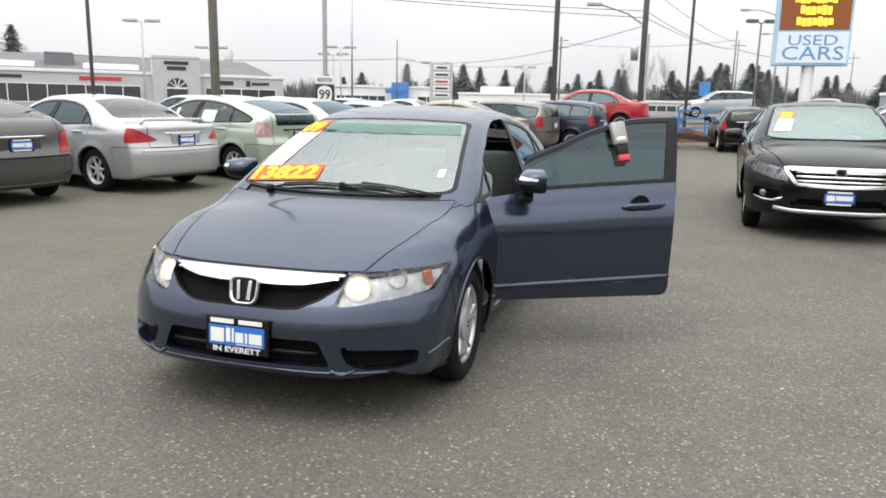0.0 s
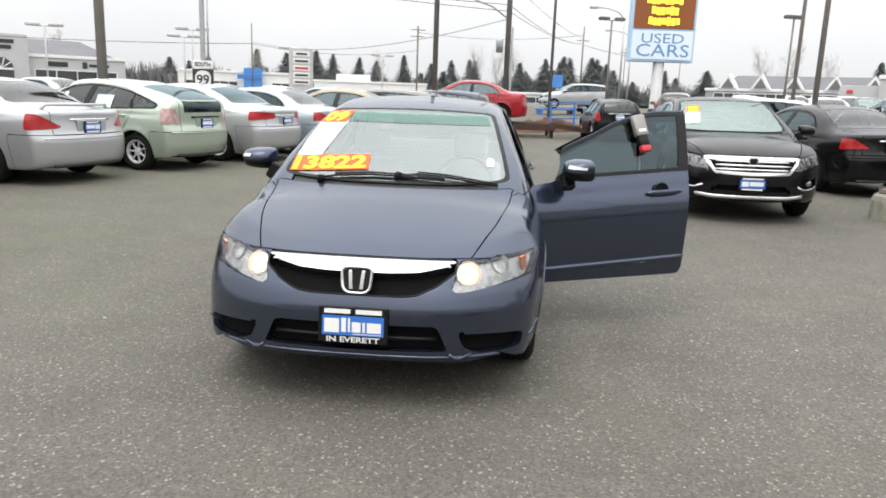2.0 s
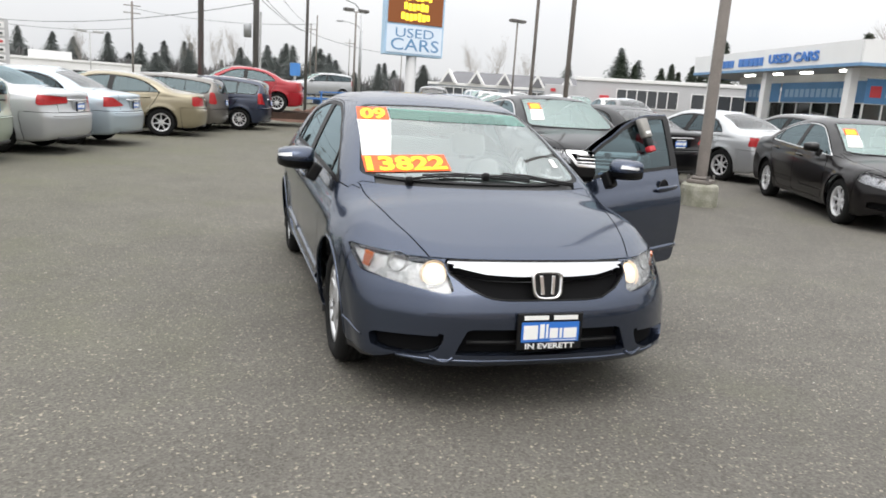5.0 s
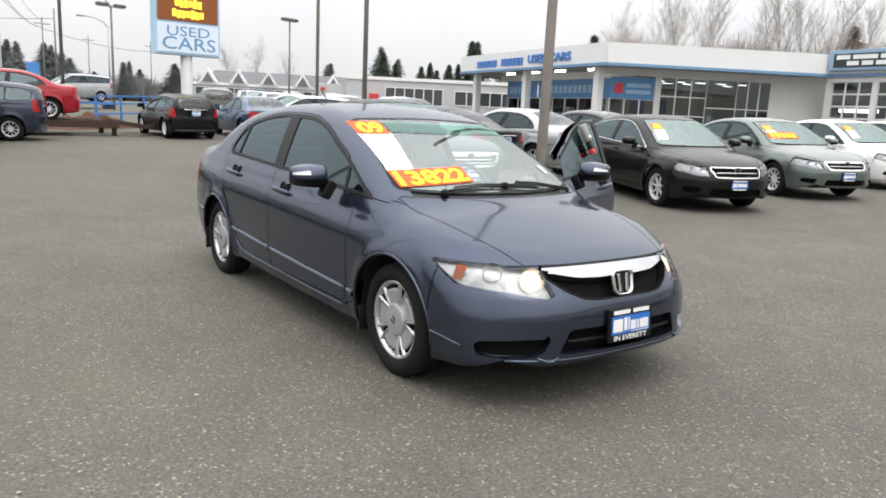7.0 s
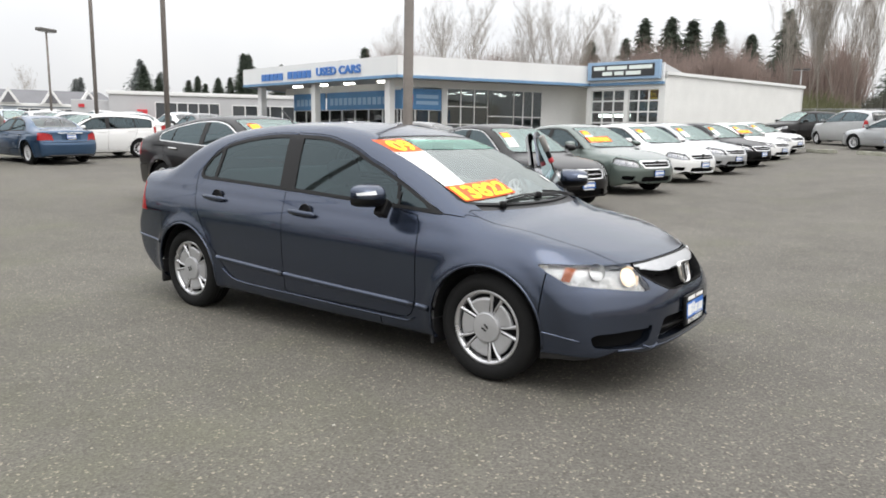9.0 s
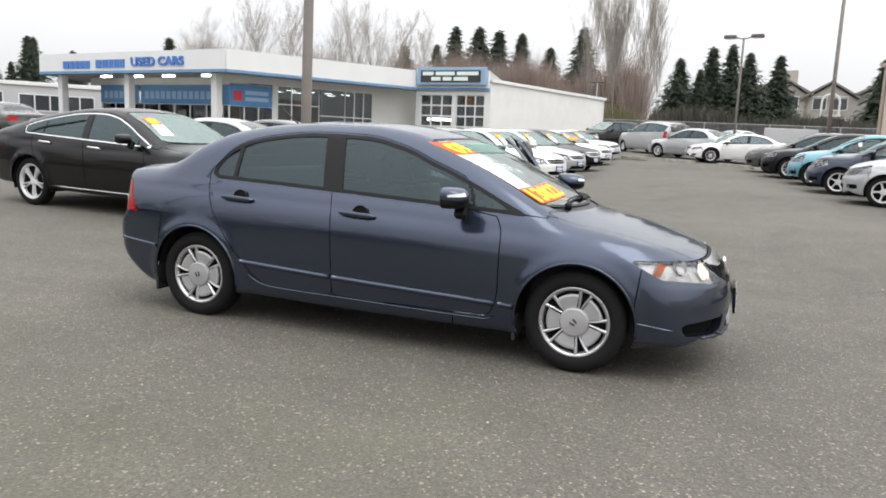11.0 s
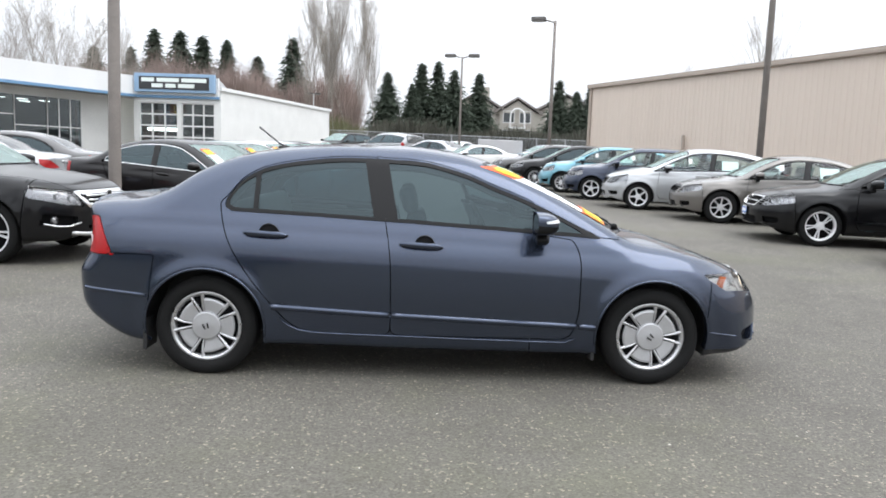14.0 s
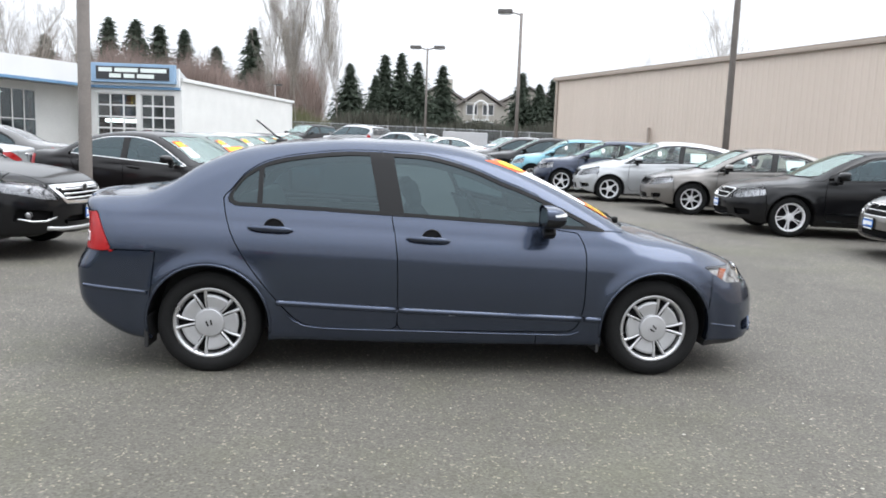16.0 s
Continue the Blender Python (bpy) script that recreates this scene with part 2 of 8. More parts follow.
def prism(outline, depth, plane="xz", at_=0.0):
    """Extrude a 2D outline. plane xz: depth along y; yz: along x; xy: along z."""
    k = len(outline)
    def put(u, v, d):
        return (u, d, v) if plane == "xz" else (d, u, v) if plane == "yz" else (u, v, d)
    V = [put(u, v, at_) for u, v in outline] + [put(u, v, at_ + depth) for u, v in outline]
    F = [tuple(range(k)), tuple(range(2 * k - 1, k - 1, -1))] + [(i, i + k, (i + 1) % k + k, (i + 1) % k) for i in range(k)]
    return V, F


def words(text, size, mat, parent, m, name="lettering", depth=0.004, width=None, bold=0.0):
    """Lettering as a flat mesh in the built-in font, centred on m."""
    cu = bpy.data.curves.new("letters", "FONT")
    cu.body, cu.size, cu.align_x, cu.align_y, cu.extrude, cu.offset, cu.resolution_u = text, size, "CENTER", "CENTER", depth, bold, 3
    tmp = new("letters", cu)
    me = bpy.data.meshes.new_from_object(tmp.evaluated_get(bpy.context.evaluated_depsgraph_get()))
    bpy.data.objects.remove(tmp)
    bpy.data.curves.remove(cu)
    if width:
        xs = [v.co.x for v in me.vertices]
        k = width / max(1e-6, max(xs) - min(xs))
        for v in me.vertices:
            v.co.x *= k
    me.materials.clear()
    me.materials.append(mat)
    ob = new(name, me)
    if parent is not None:
        ob.parent = parent
    ob.matrix_basis = m
    return ob


def pchip(pts, q):
    """Smooth curve through points that never overshoots."""
    xs, ys = np.array([p[0] for p in pts], float), np.array([p[1] for p in pts], float)
    h, d = np.diff(xs), np.diff(ys) / np.diff(xs)
    m = np.zeros(len(xs))
    m[0], m[-1] = d[0], d[-1]
    for i in range(1, len(xs) - 1):
        if d[i - 1] * d[i] > 0:
            w1, w2 = 2 * h[i] + h[i - 1], h[i] + 2 * h[i - 1]
            m[i] = (w1 + w2) / (w1 / d[i - 1] + w2 / d[i])
    q = np.clip(np.asarray(q, float), xs[0], xs[-1])
    k = np.clip(np.searchsorted(xs, q) - 1, 0, len(h) - 1)
    t = (q - xs[k]) / h[k]
    return ys[k] * (1 + 2 * t) * (1 - t) ** 2 + m[k] * h[k] * t * (1 - t) ** 2 + ys[k + 1] * t * t * (3 - 2 * t) + m[k + 1] * h[k] * t * t * (t - 1)


def smax(a, b, r):
    h = np.maximum(r - np.abs(a - b), 0)
    return np.maximum(a, b) + h * h / (4 * r)


def inside(poly, u, v):
    """Signed distance to a closed outline, negative within."""
    P = np.array(poly, float)
    best, sign = np.full(u.shape, 1e9), np.ones(u.shape)
    for i in range(len(P)):
        a, b = P[i], P[i - 1]
        e, wx, wy = b - a, u - a[0], v - a[1]
        t = np.clip((wx * e[0] + wy * e[1]) / (e @ e), 0, 1)
        best = np.minimum(best, (wx - t * e[0]) ** 2 + (wy - t * e[1]) ** 2)
        c1, c2, c3 = v >= a[1], v < b[1], e[0] * wy > e[1] * wx
        sign = np.where((c1 & c2 & c3) | (~c1 & ~c2 & ~c3), -sign, sign)
    return sign * np.sqrt(best)


# ---- ground: an asphalt lot, its slopes fitted to the camera's view ----
def ground_z(x, y):
    s = np.clip((2 - y) / 4, 0, 1)
    s = s * s * (3 - 2 * s)
    far = np.hypot(x, y)
    k = np.minimum(1, 60 / np.maximum(far, 1))
    r = lambda v: np.maximum(v, 0)
    return k * (s * 0.028 * r(x + 3.5) + (1 - s) * (0.012 * r(x - 1.5) + 0.012 * r(x - 8)) + 0.012 * r(y - 6))


def on_ground(x, y, heading=0.0, sink=0.0):
    """Pose on the lot, leaning with its slope."""
    z = float(ground_z(x, y))
    gx, gy = float(ground_z(x + 0.5, y) - ground_z(x - 0.5, y)), float(ground_z(x, y + 0.5) - ground_z(x, y - 0.5))
    up = Vector((-gx, -gy, 1)).normalized()
    f = Vector((math.cos(radians(heading)), math.sin(radians(heading)), 0))
    f = (f - up * f.dot(up)).normalized()
    l = up.cross(f)
    return Matrix(((f.x, l.x, up.x, x), (f.y, l.y, up.y, y), (f.z, l.z, up.z, z - sink), (0, 0, 0, 1)))

# ---- cars: one smooth outer skin per model, cut along its panel lines ----
def skin_field(s):
    """Implicit body: negative inside."""
    def field(p):
        x, y, z = p[:, 0], np.abs(p[:, 1]), p[:, 2]
        top_z = pchip(s["top"], x)
        belt = pchip(s["belt"], x)
        plan = pchip(s["plan"], x)
        crown = pchip(s["crown"], x)
        top = (z - (top_z - crown * y ** 2)) / np.sqrt(1 + 0.35 * np.minimum(1, np.abs(pchip(s["slope"], x))))
        low = plan + pchip(s.get("flank", [(0.0, -0.10), (0.12, -0.052), (0.35, -0.014), (0.58, 0.0), (0.75, -0.007), (0.9, -0.026), (1.0, -0.05)]), (z - 0.14) / (belt - 0.14))
        dz = np.maximum(z - belt, 0)
        w = np.where(z > belt, plan - s.get("shoulder", 0.05) - s["tumble"] * dz - 0.16 * dz * dz, low)
        for wx in s["wheels"]:
            d = np.hypot(x - wx, z - s["tyre"])
            w = w + 0.016 * np.exp(-((d - s["arch"] - 0.01) / 0.05) ** 2)
        w = w - s.get("crease", 0.008) * np.exp(-((z - belt + 0.085) / 0.03) ** 2) * (z < belt)
        side = y - w
        bow = pchip(s["bow_z"], z) if "bow_z" in s else s["bow_f"]
        nose = x - (pchip(s["nose"], z) - bow * (y / 0.82) ** s.get("bow_fe", 3.2))
        tail = (pchip(s["tail"], z) + s["bow_r"] * (y / 0.82) ** 3.0) - x
        f = smax(top, side, s.get("round_top", 0.11))
        f = smax(f, nose, 0.07)
        f = smax(f, tail, s.get("round_tail", 0.07))
        return smax(f, (pchip(s["sill"], x) - z), 0.05)
    return field


def skin_mesh(s, nx, ny, nz):
    """Lattice on a box, each vertex run out from a spine to the skin."""
    field, xb, a, zs = skin_field(s), s["half"] + 0.05, s["half"] - 0.75, s.get("spine", 0.62)
    index, P = {}, []
    def vert(i, j, k):
        if (i, j, k) not in index:
            index[i, j, k] = len(P)
            P.append((-xb + 2 * xb * i / nx, -0.95 + 1.9 * j / ny, 0.12 + (s["high"] + 0.03 - 0.12) * k / nz))
        return index[i, j, k]
    F = []
    for i in range(nx):
        for j in range(ny):
            F.append((vert(i, j, nz), vert(i + 1, j, nz), vert(i + 1, j + 1, nz), vert(i, j + 1, nz)))
        for k in range(nz):
            F.append((vert(i, 0, k), vert(i + 1, 0, k), vert(i + 1, 0, k + 1), vert(i, 0, k + 1)))
            F.append((vert(i + 1, ny, k), vert(i, ny, k), vert(i, ny, k + 1), vert(i + 1, ny, k + 1)))
    for j in range(ny):
        for k in range(nz):
            F.append((vert(nx, j, k), vert(nx, j + 1, k), vert(nx, j + 1, k + 1), vert(nx, j, k + 1)))
            F.append((vert(0, j + 1, k), vert(0, j, k), vert(0, j, k + 1), vert(0, j + 1, k + 1)))
    P = np.array(P)
    O = np.stack([np.clip(P[:, 0], -a, a), 0 * P[:, 0], 0 * P[:, 0] + zs], 1)
    D = P - O
    D /= np.linalg.norm(D, axis=1)[:, None]
    lo, hi = np.zeros(len(P)), np.full(len(P), 2.2)
    for _ in range(26):
        mid = (lo + hi) / 2
        out = field(O + D * mid[:, None]) > 0
        hi, lo = np.where(out, mid, hi), np.where(out, lo, mid)
    return O + D * ((lo + hi) / 2)[:, None], F


def cut(V, F, fun):
    """Split the faces along the zero line of fun."""
    val = fun(V)
    neg = (val < 0).tolist()
    extra, cache, out, base = [], {}, [], len(V)
    for f in F:
        a = neg[f[0]]
        for i in f:
            if neg[i] != a:
                break
        else:
            out.append(f)
            continue
        one, two = [], []
        n = len(f)
        for q in range(n):
            i, j = f[q], f[(q + 1) % n]
            (one if neg[i] else two).append(i)
            if neg[i] != neg[j]:
                key = (i, j) if i < j else (j, i)
                if key not in cache:
                    t = val[key[0]] / (val[key[0]] - val[key[1]])
                    cache[key] = base + len(extra)
                    extra.append(V[key[0]] + t * (V[key[1]] - V[key[0]]))
                one.append(cache[key])
                two.append(cache[key])
        if len(one) > 2:
            out.append(tuple(one))
        if len(two) > 2:
            out.append(tuple(two))
    return (np.vstack([V, np.array(extra)]) if extra else V), out


def gradient(field, V):
    e = 1e-3
    g = np.stack([field(V + d) - field(V - d) for d in np.eye(3) * e], 1)
    return g / np.maximum(np.linalg.norm(g, axis=1), 1e-9)[:, None]


def pieces(faces):
    """Connected groups of faces, largest first."""
    up = {}
    def root(i):
        while up.setdefault(i, i) != i:
            up[i] = up[up[i]]
            i = up[i]
        return i
    for f in faces:
        r = root(f[0])
        for i in f[1:]:
            up[root(i)] = r
    groups = {}
    for f in faces:
        groups.setdefault(root(f[0]), []).append(f)
    return sorted(groups.values(), key=len, reverse=True)


def panel(name, V, N, faces, mat, parent, gap=0.0, depth=0.0, lift=0.0, label=""):
    """A piece of the skin as its own mesh: pulled in by half the shut gap, with a turned-in edge."""
    if not faces:
        return None
    groups = pieces(faces)
    if len(groups) > 1:
        first = panel(name, V, N, groups[0], mat, parent, gap, depth, lift, label)
        for g in groups[1:]:
            if len(g) > 5:
                panel("lower_skin" if name == "door" else name, V, N, g, mat, first if name == "door" else parent, gap, depth, lift, label)
        return first
    used = sorted({i for f in faces for i in f})
    to = {i: k for k, i in enumerate(used)}
    P, NN = V[used].copy(), N[used].copy()
    L = [tuple(to[i] for i in f) for f in faces]
    count = {}
    for f in L:
        for q in range(len(f)):
            i, j = f[q], f[(q + 1) % len(f)]
            if (j, i) in count:
                del count[j, i]
            else:
                count[i, j] = f
    if gap and count:
        pull = {}
        for (i, j), f in count.items():
            e = P[j] - P[i]
            n = (NN[i] + NN[j])
            d = np.cross(n, e)
            d /= max(1e-9, np.linalg.norm(d))
            for k in (i, j):
                pull.setdefault(k, []).append(d)
        for k, ds in pull.items():
            d = np.mean(ds, 0)
            P[k] += d * gap / max(0.35, np.linalg.norm(d))
    P = P + NN * lift
    Pl, Nl, Fl = [tuple(p) for p in P], [tuple(n) for n in NN], list(L)
    if depth:
        made = {}
        for (i, j) in count:
            e = P[j] - P[i]
            side = np.cross(e, NN[i] + NN[j])
            side /= max(1e-9, np.linalg.norm(side))
            a = len(Pl)
            for k, w in ((i, 0), (j, 0), (j, 1), (i, 1)):
                Pl.append(tuple(P[k] - NN[k] * depth * w))
                Nl.append(tuple(side))
            Fl.append((a + 1, a, a + 3, a + 2))
    me = mesh_of(name, Pl, Fl, True)
    me.normals_split_custom_set_from_vertices(Nl)
    me.materials.append(mat)
    ob = new(name, me)
    if parent is not None:
        ob.parent = parent
    if label:
        tagged(ob, label)
    return ob


# wheels: tyre, rim and disc, built about the axle (y is outward on the car's left)
def tyre_mesh(r, w, rr):
    h = w / 2
    prof = [(rr, -h * 0.8), (rr + 0.012, -h * 0.98), ((r + rr) / 2, -h), (r - 0.03, -h * 0.93), (r - 0.008, -h * 0.78), (r, -h * 0.5)]
    for g in (-0.45, -0.15, 0.15, 0.45):
        prof += [(r, h * (g - 0.05)), (r - 0.009, h * (g - 0.03)), (r - 0.009, h * (g + 0.03)), (r, h * (g + 0.05))]
    prof += [(r, h * 0.5), (r - 0.008, h * 0.78), (r - 0.03, h * 0.93), ((r + rr) / 2, h), (rr + 0.012, h * 0.98), (rr, h * 0.8)]
    return mesh_of("tyre", *lathe(prof, 56), True)


def spoke_rim(rr, w, spokes, thick, twin=False):
    """Barrel, lip and tapering spokes."""
    h = w / 2
    geo = lathe([(rr - 0.02, -h * 0.8), (rr - 0.03, h * 0.4), (rr - 0.022, h * 0.72), (rr - 0.008, h * 0.84), (rr + 0.004, h * 0.84), (rr + 0.004, h * 0.7)], 48)
    hub = lathe([(0.0, h * 0.62), (0.03, h * 0.62), (0.034, h * 0.58), (0.062, h * 0.56), (0.07, h * 0.45), (0.07, h * 0.2)], 24)
    parts = [geo, hub]
    for i in range(spokes):
        a0 = 2 * math.pi * i / spokes
        for da in ((-0.13, 0.13) if twin else (0.0,)):
            a = a0 + da
            c, s = math.cos(a), math.sin(a)
            V = []
            for rad, wd, yf, yb in ((0.05, thick * 0.75, 0.60, 0.30), (rr * 0.6, thick * 0.6, 0.66, 0.36), (rr - 0.022, thick * 0.85, 0.70, 0.3)):
                for t, yy in ((-1, yb), (-0.55, yf), (0.55, yf), (1, yb)):
                    V.append((rad * c - t * wd * s, yy * h, rad * s + t * wd * c))
            F = [(q * 4 + k, q * 4 + k + 1, q * 4 + k + 5, q * 4 + k + 4) for q in range(2) for k in range(3)]
            parts.append((V, F))
    me = mesh_of("rim", *join(*parts), False)
    for p in me.polygons:
        p.use_smooth = len(p.vertices) == 4 and p.index < 48 * 5
    return me


def blade_rim(rr, w):
    """Aero wheel: bright lip and five forked spokes over a matt cover in five broad blades."""
    h = w / 2
    lip = [lathe([(rr - 0.02, -h * 0.8), (rr - 0.03, h * 0.45), (rr - 0.024, h * 0.66), (rr - 0.016, h * 0.80), (rr - 0.004, h * 0.82), (rr + 0.002, h * 0.76), (rr + 0.002, h * 0.6)], 64)]
    cover = [lathe([(0.0, h * 0.86), (0.020, h * 0.86), (0.078, h * 0.82), (0.085, h * 0.78), (0.089, h * 0.60)], 44)]
    for i in range(5):
        c0 = 2 * math.pi * (i + 0.25) / 5
        for sg in (-1, 1):
            # spoke of the fork, from the hub's edge to the lip
            V = []
            for rad, off, wd, yy in ((0.088, 0.10, 0.0048, 0.66), (0.13, 0.135, 0.0062, 0.74), (rr - 0.018, 0.190, 0.0095, 0.78)):
                a = c0 + sg * off
                for t, dy in ((-1.3, -0.14), (-0.7, 0.0), (0.7, 0.0), (1.3, -0.14)):
                    V.append((rad * math.cos(a) - t * wd * math.sin(a), (yy + dy) * h, rad * math.sin(a) + t * wd * math.cos(a)))
            lip.append((V, [(q * 4 + k, q * 4 + k + 1, q * 4 + k + 5, q * 4 + k + 4) for q in range(2) for k in range(3)]))
        # blade between two forks, dished, stopping short of the lip
        V, F, n = [], [], 14
        rings = ((0.081, 0.66), (0.10, 0.66), (rr - 0.058, 0.72), (rr - 0.046, 0.68), (rr - 0.044, 0.5))
        for q in range(n + 1):
            a = c0 + 0.215 + (2 * math.pi / 5 - 0.43) * q / n
            for rad, yy in rings:
                V.append((rad * math.cos(a), yy * h, rad * math.sin(a)))
        m = len(rings)
        for q in range(n):
            for k in range(m - 1):
                F.append((q * m + k, (q + 1) * m + k, (q + 1) * m + k + 1, q * m + k + 1))
        cover.append((V, F))
    return mesh_of("rim", *join(*lip), True), mesh_of("wheel_cover", *join(*cover), False)


TYRES, RIMS = {}, {}


def wheel(car, x, y, r, side, style, steer=0.0):
    rr = r - 0.092 if style == "blade" else r - 0.112 if style in ("seven", "ten") else r - 0.092
    key = (round(r, 3), style)
    if key not in TYRES:
        TYRES[key] = tyre_mesh(r, 0.2, rr)
        TYRES[key].materials.append(M_RUBBER)
        kinds = {"blade": lambda: blade_rim(rr, 0.2), "five": lambda: spoke_rim(rr, 0.2, 5, 0.030), "twin": lambda: spoke_rim(rr, 0.2, 5, 0.017, True),
                 "seven": lambda: spoke_rim(rr, 0.2, 7, 0.024), "ten": lambda: spoke_rim(rr, 0.2, 10, 0.016)}
        made = kinds[style]()
        RIMS[key] = list(made) if style == "blade" else [made]
        RIMS[key][0].materials.append(M_RIM if style == "blade" else M_ALLOY if style == "seven" else M_ALLOY2)
        if style == "blade":
            RIMS[key][1].materials.append(M_COVER)
    hub = new("wheel", mesh_of("disc", *lathe([(0.0, 0.0), (0.14, 0.0), (0.14, 0.02), (0.0, 0.02)], 24)))
    hub.data.materials.append(M_DARKMETAL)
    hub.parent = car
    hub.matrix_basis = pose(x, y, r, 0, random.uniform(0, 70), (180 if side < 0 else 0) + steer)
    # black disc added behind the spokes, standing in for the wheel's inner shade
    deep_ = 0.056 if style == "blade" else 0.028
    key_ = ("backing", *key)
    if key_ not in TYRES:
        TYRES[key_] = mesh_of("gap_shade_disc", *lathe([(0.06, deep_ - 0.004), (rr - 0.033, deep_), (rr - 0.026, 0.0)], 40), True)
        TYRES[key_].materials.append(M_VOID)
    new("gap_shade_disc", TYRES[key_]).parent = hub
    if style == "blade":
        solid("hub_mark", join(*[moved(box(-0.005, 0.087, -0.017, 0.005, 0.089, 0.017), pose(q * 0.012, 0, 0, 0, q * 8, 0)) for q in (-1, 1)]), M_DARKMETAL, hub)
    for nm, me in (("tyre", TYRES[key]), ("rim", RIMS[key][0]), *((("wheel_cover", RIMS[key][1]),) if len(RIMS[key]) > 1 else ())):
        o = new(nm, me)
        o.parent = hub
    return hub


def seat_geo(x, y, z0, back=0.62):
    """Front seat: cushion, raked backrest and headrest."""
    cushion = box(x - 0.02, y - 0.24, z0, x + 0.48, y + 0.24, z0 + 0.17, 0.05)
    rest = moved(box(-0.07, -0.23, 0, 0.07, 0.23, back, 0.05), pose(x, y, z0 + 0.1, 0, -18, 0))
    head = moved(box(-0.05, -0.13, back + 0.03, 0.05, 0.13, back + 0.2, 0.04), pose(x, y, z0 + 0.1, 0, -18, 0))
    return cushion, rest, head


def make_car(name, s, m, label, body_mat, detail=1, group=""):
    """A complete car from its measures s, standing at pose m."""
    car = thing(name, label, s.get("category", "car"), m, group)
    field = skin_field(s)
    V, F = skin_mesh(s, *((172, 64, 46) if detail == 2 else (84, 32, 24) if detail == 1 else (54, 22, 16)))
    rt, arch, (wf, wr) = s["tyre"], s["arch"], s["wheels"]
    top = lambda p: pchip(s["top"], p[:, 0])
    ay = lambda p: np.abs(p[:, 1])
    R = {}
    R["arch"] = lambda p: np.maximum(np.minimum(np.hypot(p[:, 0] - wf, p[:, 2] - rt), np.hypot(p[:, 0] - wr, p[:, 2] - rt)) - arch, 0.4 - ay(p))
    def window_area(p):
        up = np.maximum(pchip(s["belt"], p[:, 0]) + 0.012 - p[:, 2], p[:, 2] - (top(p) - pchip(s["rail"], p[:, 0])))
        up = smax(up, np.maximum(s["dlo"][0] - p[:, 0] - 0.25 * (p[:, 2] - 1.2), p[:, 0] - s["dlo"][1]), 0.05)
        return np.maximum(up, 0.40 - ay(p))
    R["dlo"] = window_area
    R["pane"] = lambda p: window_area(p) + s.get("frame", 0.02)
    xt, xb, yt, yb = s["screen"]
    def screen_area(p):
        t = np.clip((xb - p[:, 0]) / (xb - xt), 0, 1)
        e = smax(ay(p) - (yb + (yt - yb) * t), np.maximum(xt - p[:, 0] + 0.10 * (ay(p) / 0.6) ** 2 * -1, p[:, 0] - xb + 0.13 * (ay(p) / 0.6) ** 2), 0.06)
        return np.maximum(e, 0.75 - p[:, 2])
    R["screen"] = screen_area
    R["screen_pane"] = lambda p: screen_area(p) + 0.022
    if "rear_glass" in s:
        qt, qb, zt, zb = s["rear_glass"]
        R["rear_glass"] = lambda p: np.maximum(smax(ay(p) - (zb + (zt - zb) * np.clip((p[:, 0] - qb) / (qt - qb), 0, 1)), np.maximum(p[:, 0] - qt, qb - p[:, 0] + 0.1 * (ay(p) / 0.6) ** 2), 0.08), s.get("rear_glass_z", 0.8) - p[:, 2])
    lx_, lz_, lk_ = s.get("lamp_rise", (0.0, -9.0, 0.0))
    R["lamp"] = lambda p: np.maximum(np.maximum(inside(s["lamp"], ay(p), p[:, 2]), s["lamp_x"] - p[:, 0]), lz_ - lk_ * (p[:, 0] - lx_) - p[:, 2])
    R["tail"] = lambda p: np.maximum(inside(s["tail_lamp"], ay(p), p[:, 2]), p[:, 0] - s["tail_x"] - s.get("tail_slope", 0.0) * (p[:, 2] - 0.74))
    R["grille"] = lambda p: np.maximum(inside(s["grille"], ay(p), p[:, 2]), 1.3 - p[:, 0])
    R["mesh"] = lambda p: R["grille"](p) + s.get("surround", 0.02)
    if "bar" in s:
        R["bar"] = lambda p: np.maximum(inside(s["bar"], ay(p), p[:, 2]), 1.3 - p[:, 0])
    for k, poly in enumerate(s["intakes"]):
        R["intake%d" % k] = lambda p, poly=poly: np.maximum(inside(poly, ay(p), p[:, 2]), 1.3 - p[:, 0])
    R["hood"] = lambda p: np.maximum(np.maximum(ay(p) - pchip(s["hood"], p[:, 0]), xb + 0.055 - p[:, 0] - 0.13 * (ay(p) / 0.6) ** 2), s["hood_z"] - p[:, 2])
    R["cowl"] = lambda p: np.maximum(np.maximum(ay(p) - pchip(s["hood"], p[:, 0]), np.abs(p[:, 0] - xb + 0.13 * (ay(p) / 0.6) ** 2 - 0.01) - 0.06), np.maximum(0.8 - p[:, 2], ay(p) - s["screen"][3] + 0.10))
    if "chin" in s:
        R["chin"] = lambda p: np.maximum(p[:, 2] - s["chin"], 1.4 - p[:, 0])
    R["front"] = lambda p: np.maximum(s["front_x"] + 0.10 * (p[:, 2] - 0.5) - p[:, 0], p[:, 2] - s.get("front_top", 9.0))
    R["rear"] = lambda p: np.maximum(p[:, 0] - s["rear_x"] - 0.12 * (p[:, 2] - 0.5), p[:, 2] - s["rear_z"])
    R["lid"] = lambda p: np.maximum(np.maximum(p[:, 0] - s["lid_x"], ay(p) - s["lid_y"]), s["rear_z"] + 0.005 - p[:, 2])
    top_door = lambda p: p[:, 2] - (top(p) - pchip(s["rail"], p[:, 0]) + 0.012)
    side_only = lambda p: 0.42 - ay(p)
